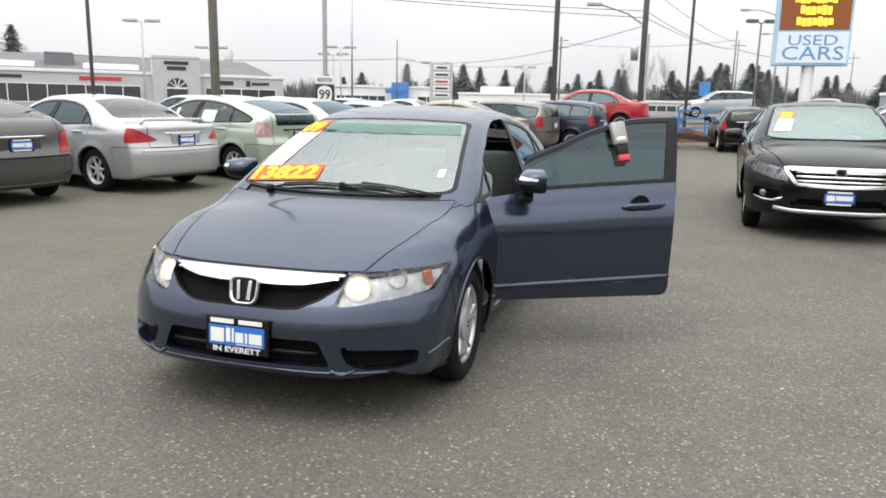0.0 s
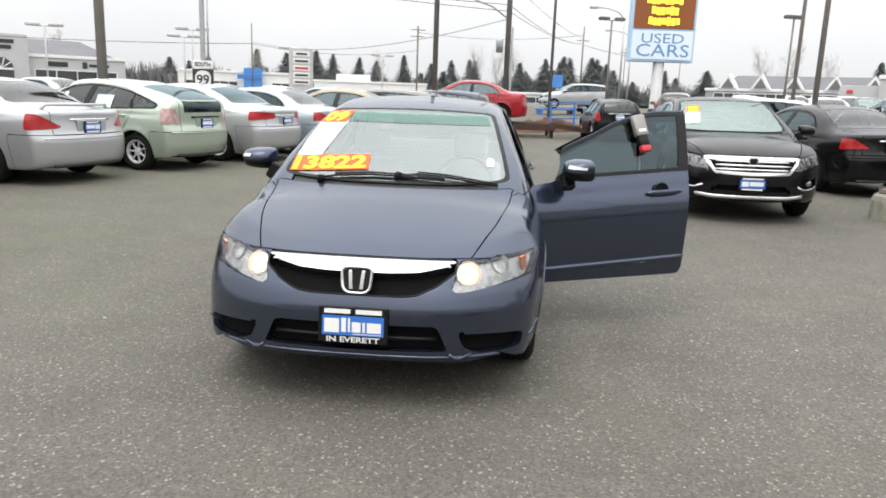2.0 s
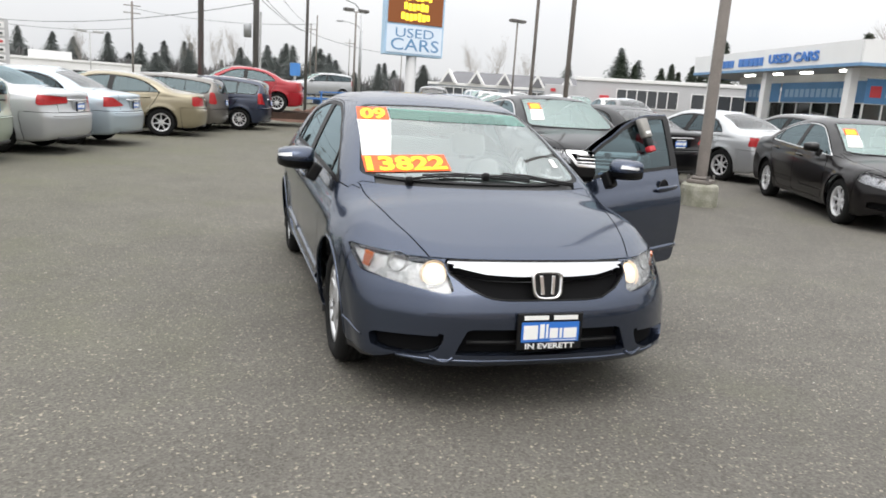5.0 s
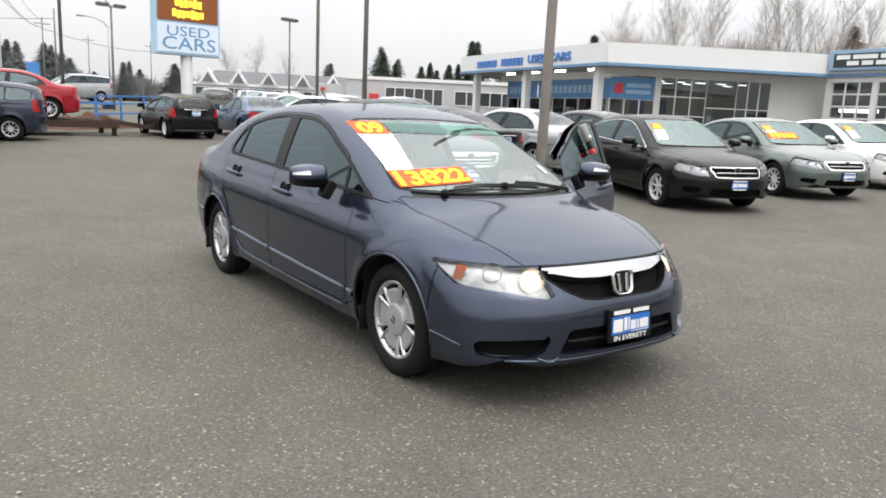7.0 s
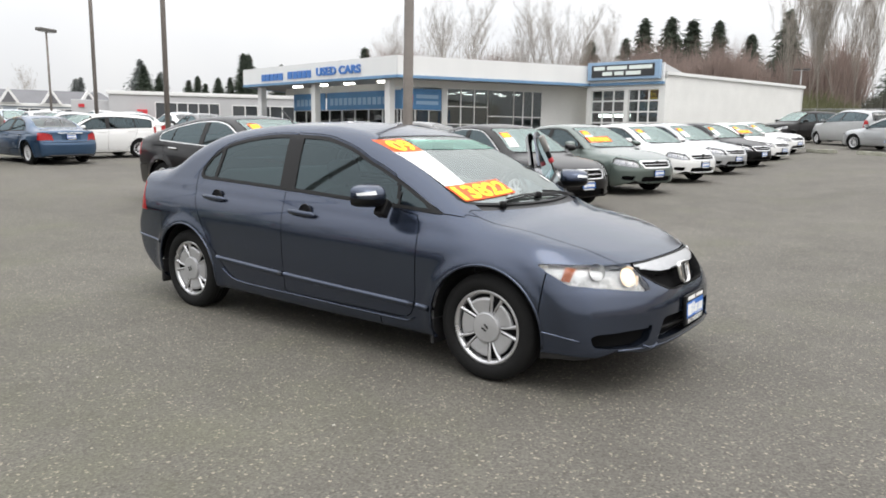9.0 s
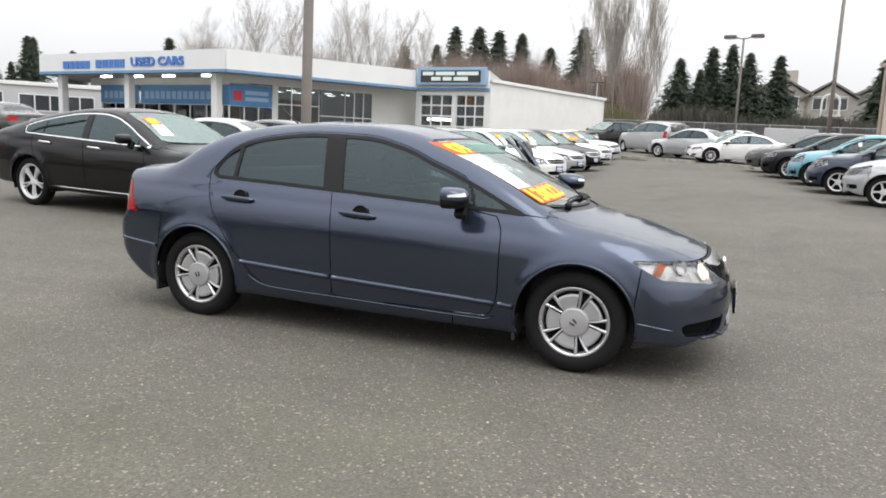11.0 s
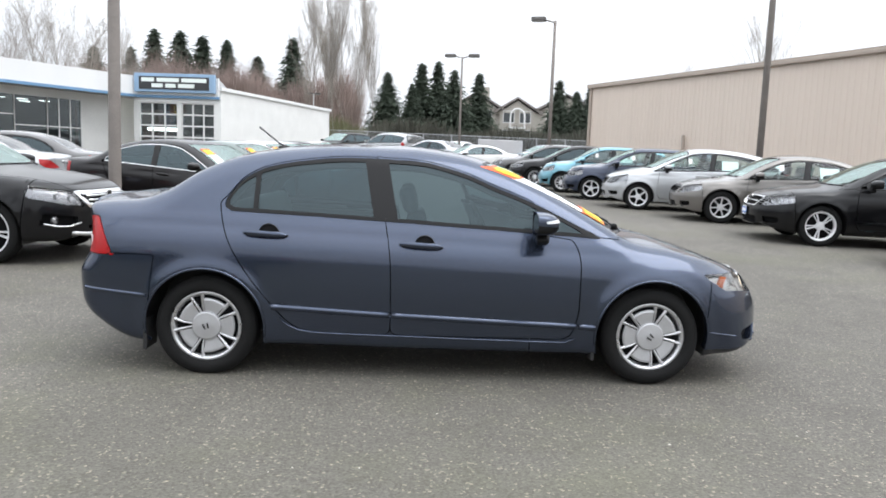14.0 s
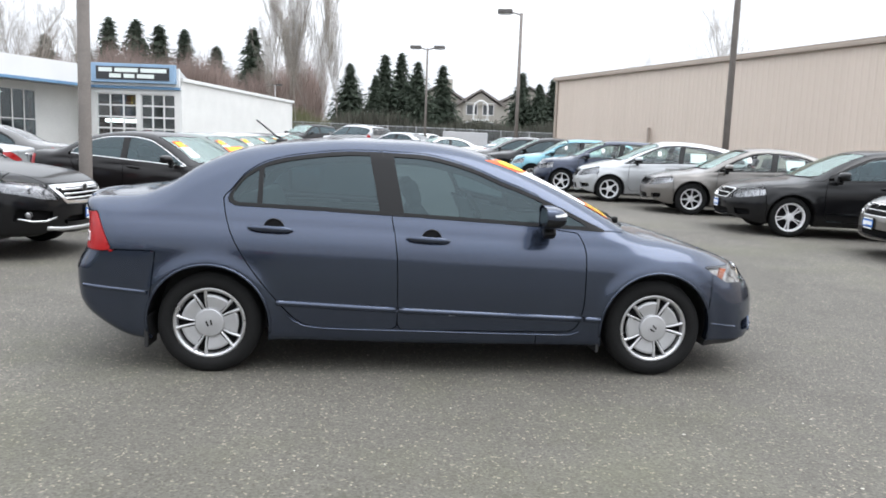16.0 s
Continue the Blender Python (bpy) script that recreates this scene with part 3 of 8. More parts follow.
    xA, xB, xC = (lambda p: pchip(s["door_a"], p[:, 2])), (lambda p: pchip(s["door_b"], p[:, 2])), (lambda p: pchip(s["door_c"], p[:, 2]))
    R["door_f"] = lambda p: np.maximum(np.maximum(smax(s["door_z"] - p[:, 2], np.maximum(p[:, 0] - xA(p), xB(p) - p[:, 0]), 0.05), top_door(p)), side_only(p))
    R["door_r"] = lambda p: np.maximum(np.maximum(smax(s["door_z"] - p[:, 2], np.maximum(p[:, 0] - xB(p), xC(p) - p[:, 0]), 0.05), top_door(p)), side_only(p))
    bl = s["pillar"]
    R["pillar"] = lambda p: np.abs(p[:, 0] - bl[0] - bl[1] * (p[:, 2] - 1.15)) - bl[2]
    R["quarter_f"] = lambda p: np.abs(p[:, 0] - s["divide"][0] - s["divide"][1] * (p[:, 2] - 1.0)) - 0.011
    R["quarter_r"] = lambda p: np.abs(p[:, 0] - s["divide"][2]) - 0.011
    if "strip" in s:
        R["strip"] = lambda p: np.maximum(np.abs(p[:, 2] - pchip(s["strip"], p[:, 0])) - 0.012, np.maximum(0.5 - ay(p), np.maximum(p[:, 0] - s["strip"][-1][0], s["strip"][0][0] - p[:, 0])))
    for fun in R.values():
        V, F = cut(V, F, fun)
    N = gradient(field, V)
    C = np.array([V[list(f)].mean(0) for f in F])
    I = {k: fun(C) < 0 for k, fun in R.items()}
    left = C[:, 1] > 0
    region = {}
    def put(key, k):
        region.setdefault(key, []).append(F[k])
    A = {k: v.tolist() for k, v in I.items()}
    X, Z, Lf = C[:, 0].tolist(), C[:, 2].tolist(), left.tolist()
    xbv = xB(C).tolist()
    for k in range(len(F)):
        sd = "l" if Lf[k] else "r"
        if A["arch"][k]:
            continue
        if A["screen"][k]:
            put("windscreen" if A["screen_pane"][k] else "screen_trim", k)
        elif "rear_glass" in A and A["rear_glass"][k] and X[k] < 0:
            put("rear_window", k)
        elif A["dlo"][k]:
            front = X[k] > xbv[k]
            own = ("f" if front else "r") + sd if (A["door_f"][k] or A["door_r"][k]) else "body" + sd
            if A["pane"][k] and not A["pillar"][k] and not A["quarter_f"][k] and not A["quarter_r"][k]:
                put(("pane", own, "a" if X[k] > s["divide"][2] else "b"), k)
            elif A["pane"][k]:
                put(("post", own), k)
            else:
                put(("frame", own), k)
        elif A["lamp"][k] and X[k] > 0:
            put(("lamp", sd), k)
            put(("lamp_back", sd), k)
        elif A["tail"][k] and X[k] < 0:
            put(("tail", sd), k)
        elif "bar" in A and A["bar"][k]:
            put("bar", k)
        elif A["grille"][k]:
            put("mesh" if A["mesh"][k] else "surround", k)
        elif any(A["intake%d" % q][k] for q in range(len(s["intakes"]))):
            put("intake", k)
        elif "strip" in A and A["strip"][k] and (A["door_f"][k] or A["door_r"][k] or X[k] > 0.8):
            put(("strip", ("f" if X[k] > xbv[k] else "r") + sd if (A["door_f"][k] or A["door_r"][k]) else "body" + sd), k)
        elif A["door_f"][k]:
            put(("door", "f" + sd), k)
        elif A["door_r"][k]:
            put(("door", "r" + sd), k)
        elif A["hood"][k]:
            put("hood", k)
        elif A["cowl"][k]:
            put("cowl", k)
        elif "chin" in A and A["chin"][k]:
            put("chin", k)
        elif A["front"][k]:
            put("front_bumper", k)
        elif A["rear"][k]:
            put("rear_bumper", k)
        elif A["lid"][k] and X[k] < 0:
            put("boot_lid", k)
        elif X[k] > 0.6 and Z[k] < pchip(s["belt"], X[k]) + 0.02:
            put(("fender", sd), k)
        else:
            put("body_shell", k)
    g = 0.0034 if detail == 2 else 0.0052
    side_glass = s.get("glass", M_SIDEGLASS)
    for key in ("hood", "front_bumper", "rear_bumper", "boot_lid", "body_shell"):
        panel(key, V, N, region.get(key), body_mat, car, g, 0.065 if key == "front_bumper" else 0.02)
    doors = {}
    for sd in "lr":
        panel("fender", V, N, region.get(("fender", sd)), body_mat, car, g, 0.02)
        for fr in "fr":
            d = panel("door", V, N, region.get(("door", fr + sd)), body_mat, car, g, 0.02)
            doors[fr + sd] = d
        doors["body" + sd] = car
        panel("headlamp", V, N, region.get(("lamp", sd)), M_LAMP, car, 0.001, 0.0, 0.0, "clear headlamp lens")
        panel("reflector", V, N, region.get(("lamp_back", sd)), s.get("reflector", M_REFLECTOR), car, 0.004, 0.02, -0.035)
        panel("tail_lamp", V, N, region.get(("tail", sd)), s.get("tail_mat", M_RED), car, 0.0015, 0.02, 0.003, "pale clear tail lamp" if "tail_mat" in s else "red tail lamp")
        if detail == 1:
            ly = sorted(p[0] for p in s["lamp"])[0]
            lz = sum(p[1] for p in s["lamp"]) / len(s["lamp"])
            for k, r in ((0.09, 0.038), (0.20, 0.034)):
                yy = (ly + k) * (1 if sd == "l" else -1)
                lx = surface_x(field, yy, lz - 0.02 + 0.12 * (k - 0.1))
                solid("lamp_bowl", lathe([(r, 0.0), (r * 0.9, -0.004), (r * 0.7, -0.03), (r * 0.35, -0.012), (0.0, -0.006)], 16, "x"), M_REFLECTOR, car, "", True, pose(lx - 0.034, yy, lz - 0.02 + 0.12 * (k - 0.1)))
    for key, faces in region.items():
        if isinstance(key, tuple) and key[0] in ("pane", "frame", "strip", "post"):
            owner = doors.get(key[1]) or car
            if key[0] == "pane":
                panel("window_glass", V, N, faces, side_glass, owner, 0.0, 0.0, -0.006)
            elif key[0] == "post":
                panel("window_post", V, N, faces, M_TRIM, owner, 0.0, 0.012, 0.0)
            elif key[0] == "frame":
                panel("window_frame", V, N, faces, s.get("frame_mat", M_TRIM), owner, 0.0005, 0.012, 0.0)
            else:
                panel("side_molding", V, N, faces, body_mat, owner, 0.0, 0.012, 0.004)
    ws = panel("windscreen", V, N, region.get("windscreen"), s.get("screen_mat", M_WS), car, 0.0, 0.0, -0.002)
    panel("cowl", V, N, region.get("cowl"), M_BLACK, car, 0.002, 0.02, -0.012)
    panel("screen_trim", V, N, region.get("screen_trim"), M_TRIM, car, 0.0, 0.01, -0.001)
    panel("rear_window", V, N, region.get("rear_window"), s.get("back_mat", M_PALEGLASS), car, 0.0, 0.01, -0.003)
    panel("grille", V, N, region.get("mesh"), M_VOID, car, 0.0, 0.0, -0.05)
    panel("grille_surround", V, N, region.get("surround"), s.get("surround_mat", M_CHROME), car, 0.0, 0.05, 0.004)
    panel("grille_bar", V, N, region.get("bar"), M_BAR, car, 0.0, 0.05, 0.006, "broad chrome grille bar")
    panel("chin_band", V, N, region.get("chin"), M_BLACK, car, 0.001, 0.01, -0.004, "black lower edge of the front bumper")
    panel("lower_intake", V, N, region.get("intake"), M_VOID, car, 0.0, 0.0, -0.05)
    # floor pan and wheel wells
    hw, hl = s["plan"][len(s["plan"]) // 2][1], s["half"]
    z0 = s["sill"][len(s["sill"]) // 2][1] + 0.01
    solid("floor_pan", join(box(wr + arch, -hw + 0.10, z0, wf - arch, hw - 0.10, z0 + 0.06, 0.02), box(-hl + 0.35, -hw + 0.36, z0 + 0.02, hl - 0.42, hw - 0.36, z0 + 0.08, 0.02)), M_BLACK, car)
    for wx in (wf, wr):
        for sg in (1, -1):
            n, V2, F2 = 18, [], []
            for q in range(n + 1):
                a = math.pi * (q / n * 1.2 - 0.1)
                for yy in (hw - 0.055, hw - 0.34):
                    V2.append((wx + (arch + 0.012) * math.cos(a), sg * yy, rt + (arch + 0.012) * math.sin(a)))
            F2 = [(2 * q, 2 * q + 1, 2 * q + 3, 2 * q + 2) for q in range(n)]
            k = len(V2)
            V2.append((wx, sg * (hw - 0.34), rt))
            F2 += [(2 * q + 1, k, 2 * q + 3) for q in range(n)]
            solid("wheel_well", (V2, F2), M_BLACK, car)
            wheel(car, wx, sg * (hw - s.get("inset", 0.125)), rt, sg, s.get("rim", "seven"), s.get("steer", 0) if wx == wf else 0)
    # mirrors and handles
    for sd, sg in (("l", 1), ("r", -1)):
        mx, mz = s["mirror"]
        owner = doors["f" + sd] or car
        mm = pose(mx, sg * (hw + 0.045 - s.get("mirror_in", 0.0)), mz)
        mir = solid("door_mirror", mirror_geo(sg), body_mat, owner, "", True, mm)
        solid("mirror_foot", moved(box(-0.045, -0.035, -0.11, 0.03, 0.035, 0.0, 0.015), pose(0.02, -sg * 0.045, -0.030, sg * 30)), M_TRIM, mir)
        solid("mirror_skirt", mirror_geo(sg, (0, 14), (0, 4), 0.002), M_TRIM, mir, "", True)
        solid("indicator", mirror_geo(sg, (1, 6), (5, 6), 0.003), M_LENS if s.get("mirror_lamp") else body_mat, mir, "", True)
        for fr, hx, hz in (("f", *s["handle_f"]), ("r", *s["handle_r"])):
            owner = doors[fr + sd] or car
            yy = surface_y(field, hx, hz)
            grip = solid("door_handle", handle_geo(sg), s.get("handle_mat", body_mat), owner, "", True, pose(hx, sg * (yy + 0.004), hz, 0, 2.5, 0))
            # dish in the door skin, black for the shade inside the hand recess
            if detail == 2:
                solid("shaded_cup", moved(lathe([(0.0, -0.004), (0.045, -0.002), (0.058, 0.004), (0.062, 0.0)], 28), pose(0.02, -sg * 0.004, 0.0, 180 if sg < 0 else 0)), M_TRIM, grip)
    # cabin: seats, dash, wheel
    for yy in (0.37, -0.37):
        cushion, rest, head = seat_geo(s["seat"], yy, z0 + 0.1)
        st = solid("front_seat", cushion, M_SEAT, car, "", True)
        solid("backrest", rest, M_SEAT, st, "", True)
        solid("headrest", head, M_SEAT, st, "", True)
    rs = s["seat"] - 0.95
    bench = join(moved(box(-0.02, -0.62, 0.25, 0.45, 0.62, 0.45, 0.05), pose(rs, 0, z0 - 0.02)), moved(box(-0.08, -0.62, 0.3, 0.08, 0.62, 0.95, 0.05), pose(rs, 0, z0 - 0.02, 0, -20, 0)))
    solid("rear_bench", bench, M_SEAT, car, "", True)
    dz = s["belt_dash"] - 0.02
    dash = prism([(xb - 0.75, dz - 0.22), (xb - 0.62, dz - 0.02), (xb - 0.22, dz + 0.01), (xb - 0.10, dz - 0.03), (xb - 0.12, dz - 0.35)], 1.20, "xz", -0.60)
    solid("dashboard", dash, M_CABIN, car)
    ring = []
    for q in range(25):
        a = 2 * math.pi * q / 24
        ring.append((0, 0.185 * math.cos(a), 0.185 * math.sin(a)))
    sw = join(tube(ring, 0.016, 8), moved(box(-0.02, -0.17, -0.03, 0.02, 0.17, 0.02, 0.01), pose(0, 0, 0)), box(-0.03, -0.07, -0.08, 0.03, 0.07, 0.06, 0.02))
    if s.get("bars"):
        for zz in s["bars"]:
            pts = [(surface_x(field, yy, zz) - 0.006, yy, zz) for yy in np.linspace(-s["bar_w"], s["bar_w"], 11)]
            solid("grille_slat", tube(pts, s.get("bar_r", 0.011), 6), M_CHROME, car, "", True)
    if s.get("plates", True):
        zp = s.get("plate_z", 0.47)
        front_plate(car, surface_x(field, 0.0, zp) + 0.012, zp, 1)
        zq = s.get("rear_plate_z", 0.80)
        front_plate(car, surface_x(field, 0.0, zq, -0.5, -3.2) - 0.022, zq, -1)
        ze = sum(p[1] for p in s["grille"][:4]) / 4
        em = [(0.055 * math.copysign(abs(math.cos(t)) ** 0.5, math.cos(t)) * (1 + 0.12 * math.sin(t)), 0.05 * math.copysign(abs(math.sin(t)) ** 0.5, math.sin(t))) for t in np.linspace(0, 2 * math.pi, 21)[:-1]]
        badge = solid("badge", moved(prism(em, 0.012, "yz", 0.0), pose(surface_x(field, 0, ze) + 0.005, 0, ze)), M_CHROME, car)
        solid("badge_inset", moved(prism([(a * 0.7, b * 0.7) for a, b in em], 0.004, "yz", 0.0), pose(surface_x(field, 0, ze) + 0.015, 0, ze)), M_TRIM, badge)
    if detail == 1:
        zq = s.get("rear_plate_z", 0.80)
        rx = lambda y, z: surface_x(field, y, z, -0.5, -3.2)
        solid("bumper_line", tube([(rx(y, zq - 0.15) - 0.001, y, zq - 0.15) for y in np.linspace(-0.74, 0.74, 19)], 0.013, 6), body_mat, car, "", True)
        solid("rear_valance", tube([(rx(y, 0.275) - 0.003, y, 0.275) for y in np.linspace(-0.62, 0.62, 15)], 0.030, 6), M_BLACK, car, "black lower valance", True)
        solid("plate_recess", box(-0.008, -0.27, -0.095, 0.008, 0.27, 0.095, 0.006), s.get("recess", body_mat), car, "", False, pose(rx(0.0, zq) - 0.002, 0, zq))
        solid("plate_garnish", tube([(rx(y, zq + 0.105) - 0.006, y, zq + 0.105) for y in np.linspace(-0.36, 0.36, 9)], 0.016, 6), s.get("garnish", M_CHROME), car, "", True)
        if s.get("spoiler"):
            xs_, zs_ = s["spoiler"]
            solid("boot_spoiler", tube([(xs_ + 0.16 * (y / 0.6) ** 2, y, zs_ - (0.10 if abs(y) > 0.58 else 0.0)) for y in np.linspace(-0.62, 0.62, 19)], 0.022, 8), body_mat, car, "", True)
    if s.get("sticker"):
        a, b = s["screen"][0], s["screen"][1]
        zt, zb = float(pchip(s["top"], [a + 0.10])[0]), float(pchip(s["top"], [b - 0.12])[0])
        zm = zt - 0.17
        year = decal(car, field, [(-0.53, zt - 0.05), (-0.36, zt - 0.045), (-0.37, zm + 0.035), (-0.55, zm + 0.03)], M_ORANGE, "year_sticker")
        decal(car, field, [(-0.51, zt - 0.062), (-0.38, zt - 0.058), (-0.39, zm + 0.05), (-0.53, zm + 0.045)], M_YELLOW, "year_numerals", 0.006)
        if s["sticker"] != 3:
            decal(car, field, [(-0.55, zm + 0.03), (-0.37, zm + 0.035), (-0.42, zb + 0.04), (-0.61, zb + 0.03)], M_PAPER, "price_sheet")
        if s["sticker"] > 1:
            decal(car, field, [(-0.60, zb + 0.15), (0.02, zb + 0.17), (0.02, zb + 0.06), (-0.62, zb + 0.04)], M_ORANGE, "price_strip", 0.006)
            for q in range(5):
                y0 = -0.55 + 0.11 * q
                decal(car, field, [(y0, zb + 0.145), (y0 + 0.075, zb + 0.147), (y0 + 0.075, zb + 0.068), (y0, zb + 0.064)], M_YELLOW, "price_numeral", 0.009)
    if s.get("papers"):
        side_paper(car, field, s)
    solid("steering_wheel", sw, M_CABIN, car, "", True, pose(xb - 0.86, 0.37, s["belt_dash"] - 0.06, 0, -24, 0))
    return car, doors, field, V, N, region


def surface_y(field, x, z):
    lo, hi = 0.3, 1.2
    for _ in range(30):
        mid = (lo + hi) / 2
        if field(np.array([[x, mid, z]]))[0] > 0:
            hi = mid
        else:
            lo = mid
    return lo


def surface_x(field, y, z, lo=0.5, hi=3.2):
    sg = 1 if hi > lo else -1
    for _ in range(34):
        mid = (lo + hi) / 2
        if field(np.array([[mid, y, z]]))[0] > 0:
            hi = mid
        else:
            lo = mid
    return lo


def mirror_geo(sg, iu=(0, 14), jv=(0, 9), lift=0.0):
    """Rounded mirror shell, flat at the rear; or a band of its surface, lifted."""
    V, F = [], []
    nu, nv = 14, 9
    for i in range(iu[0], iu[1] + 1):
        a = math.pi * i / nu
        for j in range(jv[0], jv[1] + 1):
            b = math.pi * (j / nv - 0.5)
            ca, sb = math.cos(a), math.sin(b)
            yy = 0.108 * math.copysign(abs(ca) ** 0.8, ca)
            zz = 0.070 * math.copysign(abs(sb) ** 0.9, sb) * (0.94 - 0.12 * ca) * (0.42 + 0.60 * max(0.0, math.sin(a)) ** 0.55)
            xx = (0.135 + lift * 2) * max(0.0, math.sin(a)) ** 0.7 * max(0.0, math.cos(b)) ** 0.62
            V.append((xx - 0.05, sg * (yy * (1 + lift * 9) + 0.085), zz * (1 + lift * 9)))
    n, k = iu[1] - iu[0], jv[1] - jv[0]
    for i in range(n):
        for j in range(k):
            q = i * (k + 1) + j
            f = (q, q + k + 1, q + k + 2, q + 1)
            F.append(f[::-1] if sg > 0 else f)
    if not lift:
        back = [(-0.046, sg * (0.085 + 0.100 * math.cos(t)), 0.056 * math.sin(t)) for t in np.linspace(0, 2 * math.pi, 24)[:-1]]
        k = len(V)
        V += back
        F.append(tuple(range(k, k + len(back))))
    return V, F


def handle_geo(sg):
    V, F = [], []
    n, k = 12, 8
    for i in range(n + 1):
        t = i / n * 2 - 1
        w = 0.019 * (1 - 0.40 * t ** 6) * (0.25 if i in (0, n) else 1)
        off = 0.030 - 0.020 * abs(t) ** 3
        for j in range(k):
            a = 2 * math.pi * j / k
            V.append((0.132 * t, sg * (off + 0.010 * math.cos(a)), w * math.sin(a)))
    for i in range(n):
        for j in range(k):
            F.append((i * k + j, i * k + (j + 1) % k, (i + 1) * k + (j + 1) % k, (i + 1) * k + j))
    return V, F


def screen_x(field, y, z):
    """Where the front of the skin lies at given height, for many points."""
    y, z = np.asarray(y, float), np.asarray(z, float)
    lo, hi = np.full(y.shape, -0.2), np.full(y.shape, 3.0)
    for _ in range(30):
        mid = (lo + hi) / 2
        out = field(np.stack([mid, y, z], 1)) > 0
        hi, lo = np.where(out, mid, hi), np.where(out, lo, mid)
    return lo


def decal(car, field, corners, mat, name, lift=0.003, label=""):
    """A sheet stuck to the windscreen: corners (y, z) top left, top right, bottom right, bottom left."""
    n, k = 8, 6
    uv = [(i / n, j / k) for i in range(n + 1) for j in range(k + 1)]
    (a, b, c, d) = [np.array(q) for q in corners]
    P = np.array([(a * (1 - u) + b * u) * (1 - v) + (d * (1 - u) + c * u) * v for u, v in uv])
    x = screen_x(field, P[:, 0], P[:, 1]) + lift * 2
    F = [(i * (k + 1) + j, i * (k + 1) + j + 1, (i + 1) * (k + 1) + j + 1, (i + 1) * (k + 1) + j) for i in range(n) for j in range(k)]
    return solid(name, ([(x[q], P[q, 0], P[q, 1]) for q in range(len(P))], F), mat, car, label)


def decal_words(car, field, text, corners, mat, lift=0.008):
    """Numerals laid on the windscreen inside the four corners."""
    tmp = words(text, 1.0, mat, car, Matrix(), "lettering", 0.0, None, 0.040)
    co = np.array([v.co for v in tmp.data.vertices])
    u = (co[:, 0] - co[:, 0].min()) / np.ptp(co[:, 0])
    v = 1 - (co[:, 1] - co[:, 1].min()) / np.ptp(co[:, 1])
    (a, b, c, d) = [np.array(q) for q in corners]
    P = (a * (1 - u[:, None]) + b * u[:, None]) * (1 - v[:, None]) + (d * (1 - u[:, None]) + c * u[:, None]) * v[:, None]
    x = screen_x(field, P[:, 0], P[:, 1]) + lift * 2
    for q, vert in enumerate(tmp.data.vertices):
        vert.co = (x[q], P[q, 0], P[q, 1])
    tmp.data.update()
    return tmp


def front_plate(car, x, z, sg):
    """Dealer plate: dark frame, blue field, pale bars for its wording."""
    fr = solid("number_plate", box(-0.006, -0.16, -0.08, 0.006, 0.16, 0.08, 0.004), M_TRIM, car, "blue and white dealer plate", False, pose(x, 0, z))
    solid("plate_field", box(sg * 0.007 - 0.002, -0.145, -0.048, sg * 0.007 + 0.002, 0.145, 0.048), M_PLATEBLUE, fr)
    solid("plate_bar", box(sg * 0.010 - 0.001, -0.125, -0.03, sg * 0.010 + 0.001, -0.045, 0.03), M_PAPER, fr)
    solid("plate_bar", box(sg * 0.010 - 0.001, -0.035, -0.022, sg * 0.010 + 0.001, 0.125, 0.028), M_PAPER, fr)
    for zz in (-0.064, 0.064):
        solid("plate_bar", box(sg * 0.007 - 0.001, -0.12, zz - 0.009, sg * 0.007 + 0.001, 0.12, zz + 0.009), M_PAPER, fr)


def side_paper(car, field, s):
    """Price sheets laid just outside the rear side glass to show in the camera's view, and a tag at the front ones."""
    zb = float(pchip(s["belt"], [s["seat"] - 0.7])[0]) + 0.03
    zt = zb + 0.21
    for sg in (1, -1):
        for x0, x1, z0, z1, nm in ((s["seat"] - 0.86, s["seat"] - 0.50, zb, zt, "price_sheet"), (s["seat"] + 0.16, s["seat"] + 0.24, zb + 0.12, zt + 0.02, "hang_tag")):
            n = 6
            X = np.array([x0 + (x1 - x0) * i / n for i in range(n + 1) for j in range(n + 1)])
            Z = np.array([z0 + (z1 - z0) * j / n for i in range(n + 1) for j in range(n + 1)])
            lo, hi = np.full(X.shape, 0.3), np.full(X.shape, 1.2)
            for _ in range(26):
                mid = (lo + hi) / 2
                out = field(np.stack([X, mid, Z], 1)) > 0
                hi, lo = np.where(out, mid, hi), np.where(out, lo, mid)
            F = [(i * (n + 1) + j, (i + 1) * (n + 1) + j, (i + 1) * (n + 1) + j + 1, i * (n + 1) + j + 1) for i in range(n) for j in range(n)]
            solid(nm, ([(x, sg * (y + 0.004), z) for x, y, z in zip(X, lo, Z)], F), M_SHEET if nm == "price_sheet" else M_PAPER, car)

# ---- measures of the cars (metres; x forward from the middle of the wheelbase) ----
def finish(s):
    xs = np.linspace(s["top"][0][0], s["top"][-1][0], 24)
    zs = pchip(s["top"], xs)
    s["slope"] = [(float(a), float(b)) for a, b in zip(xs, np.gradient(zs, xs))]
    s["high"] = max(p[1] for p in s["top"])
    s["half"] = max(max(p[1] for p in s["nose"]), -min(p[1] for p in s["tail"]))
    return s


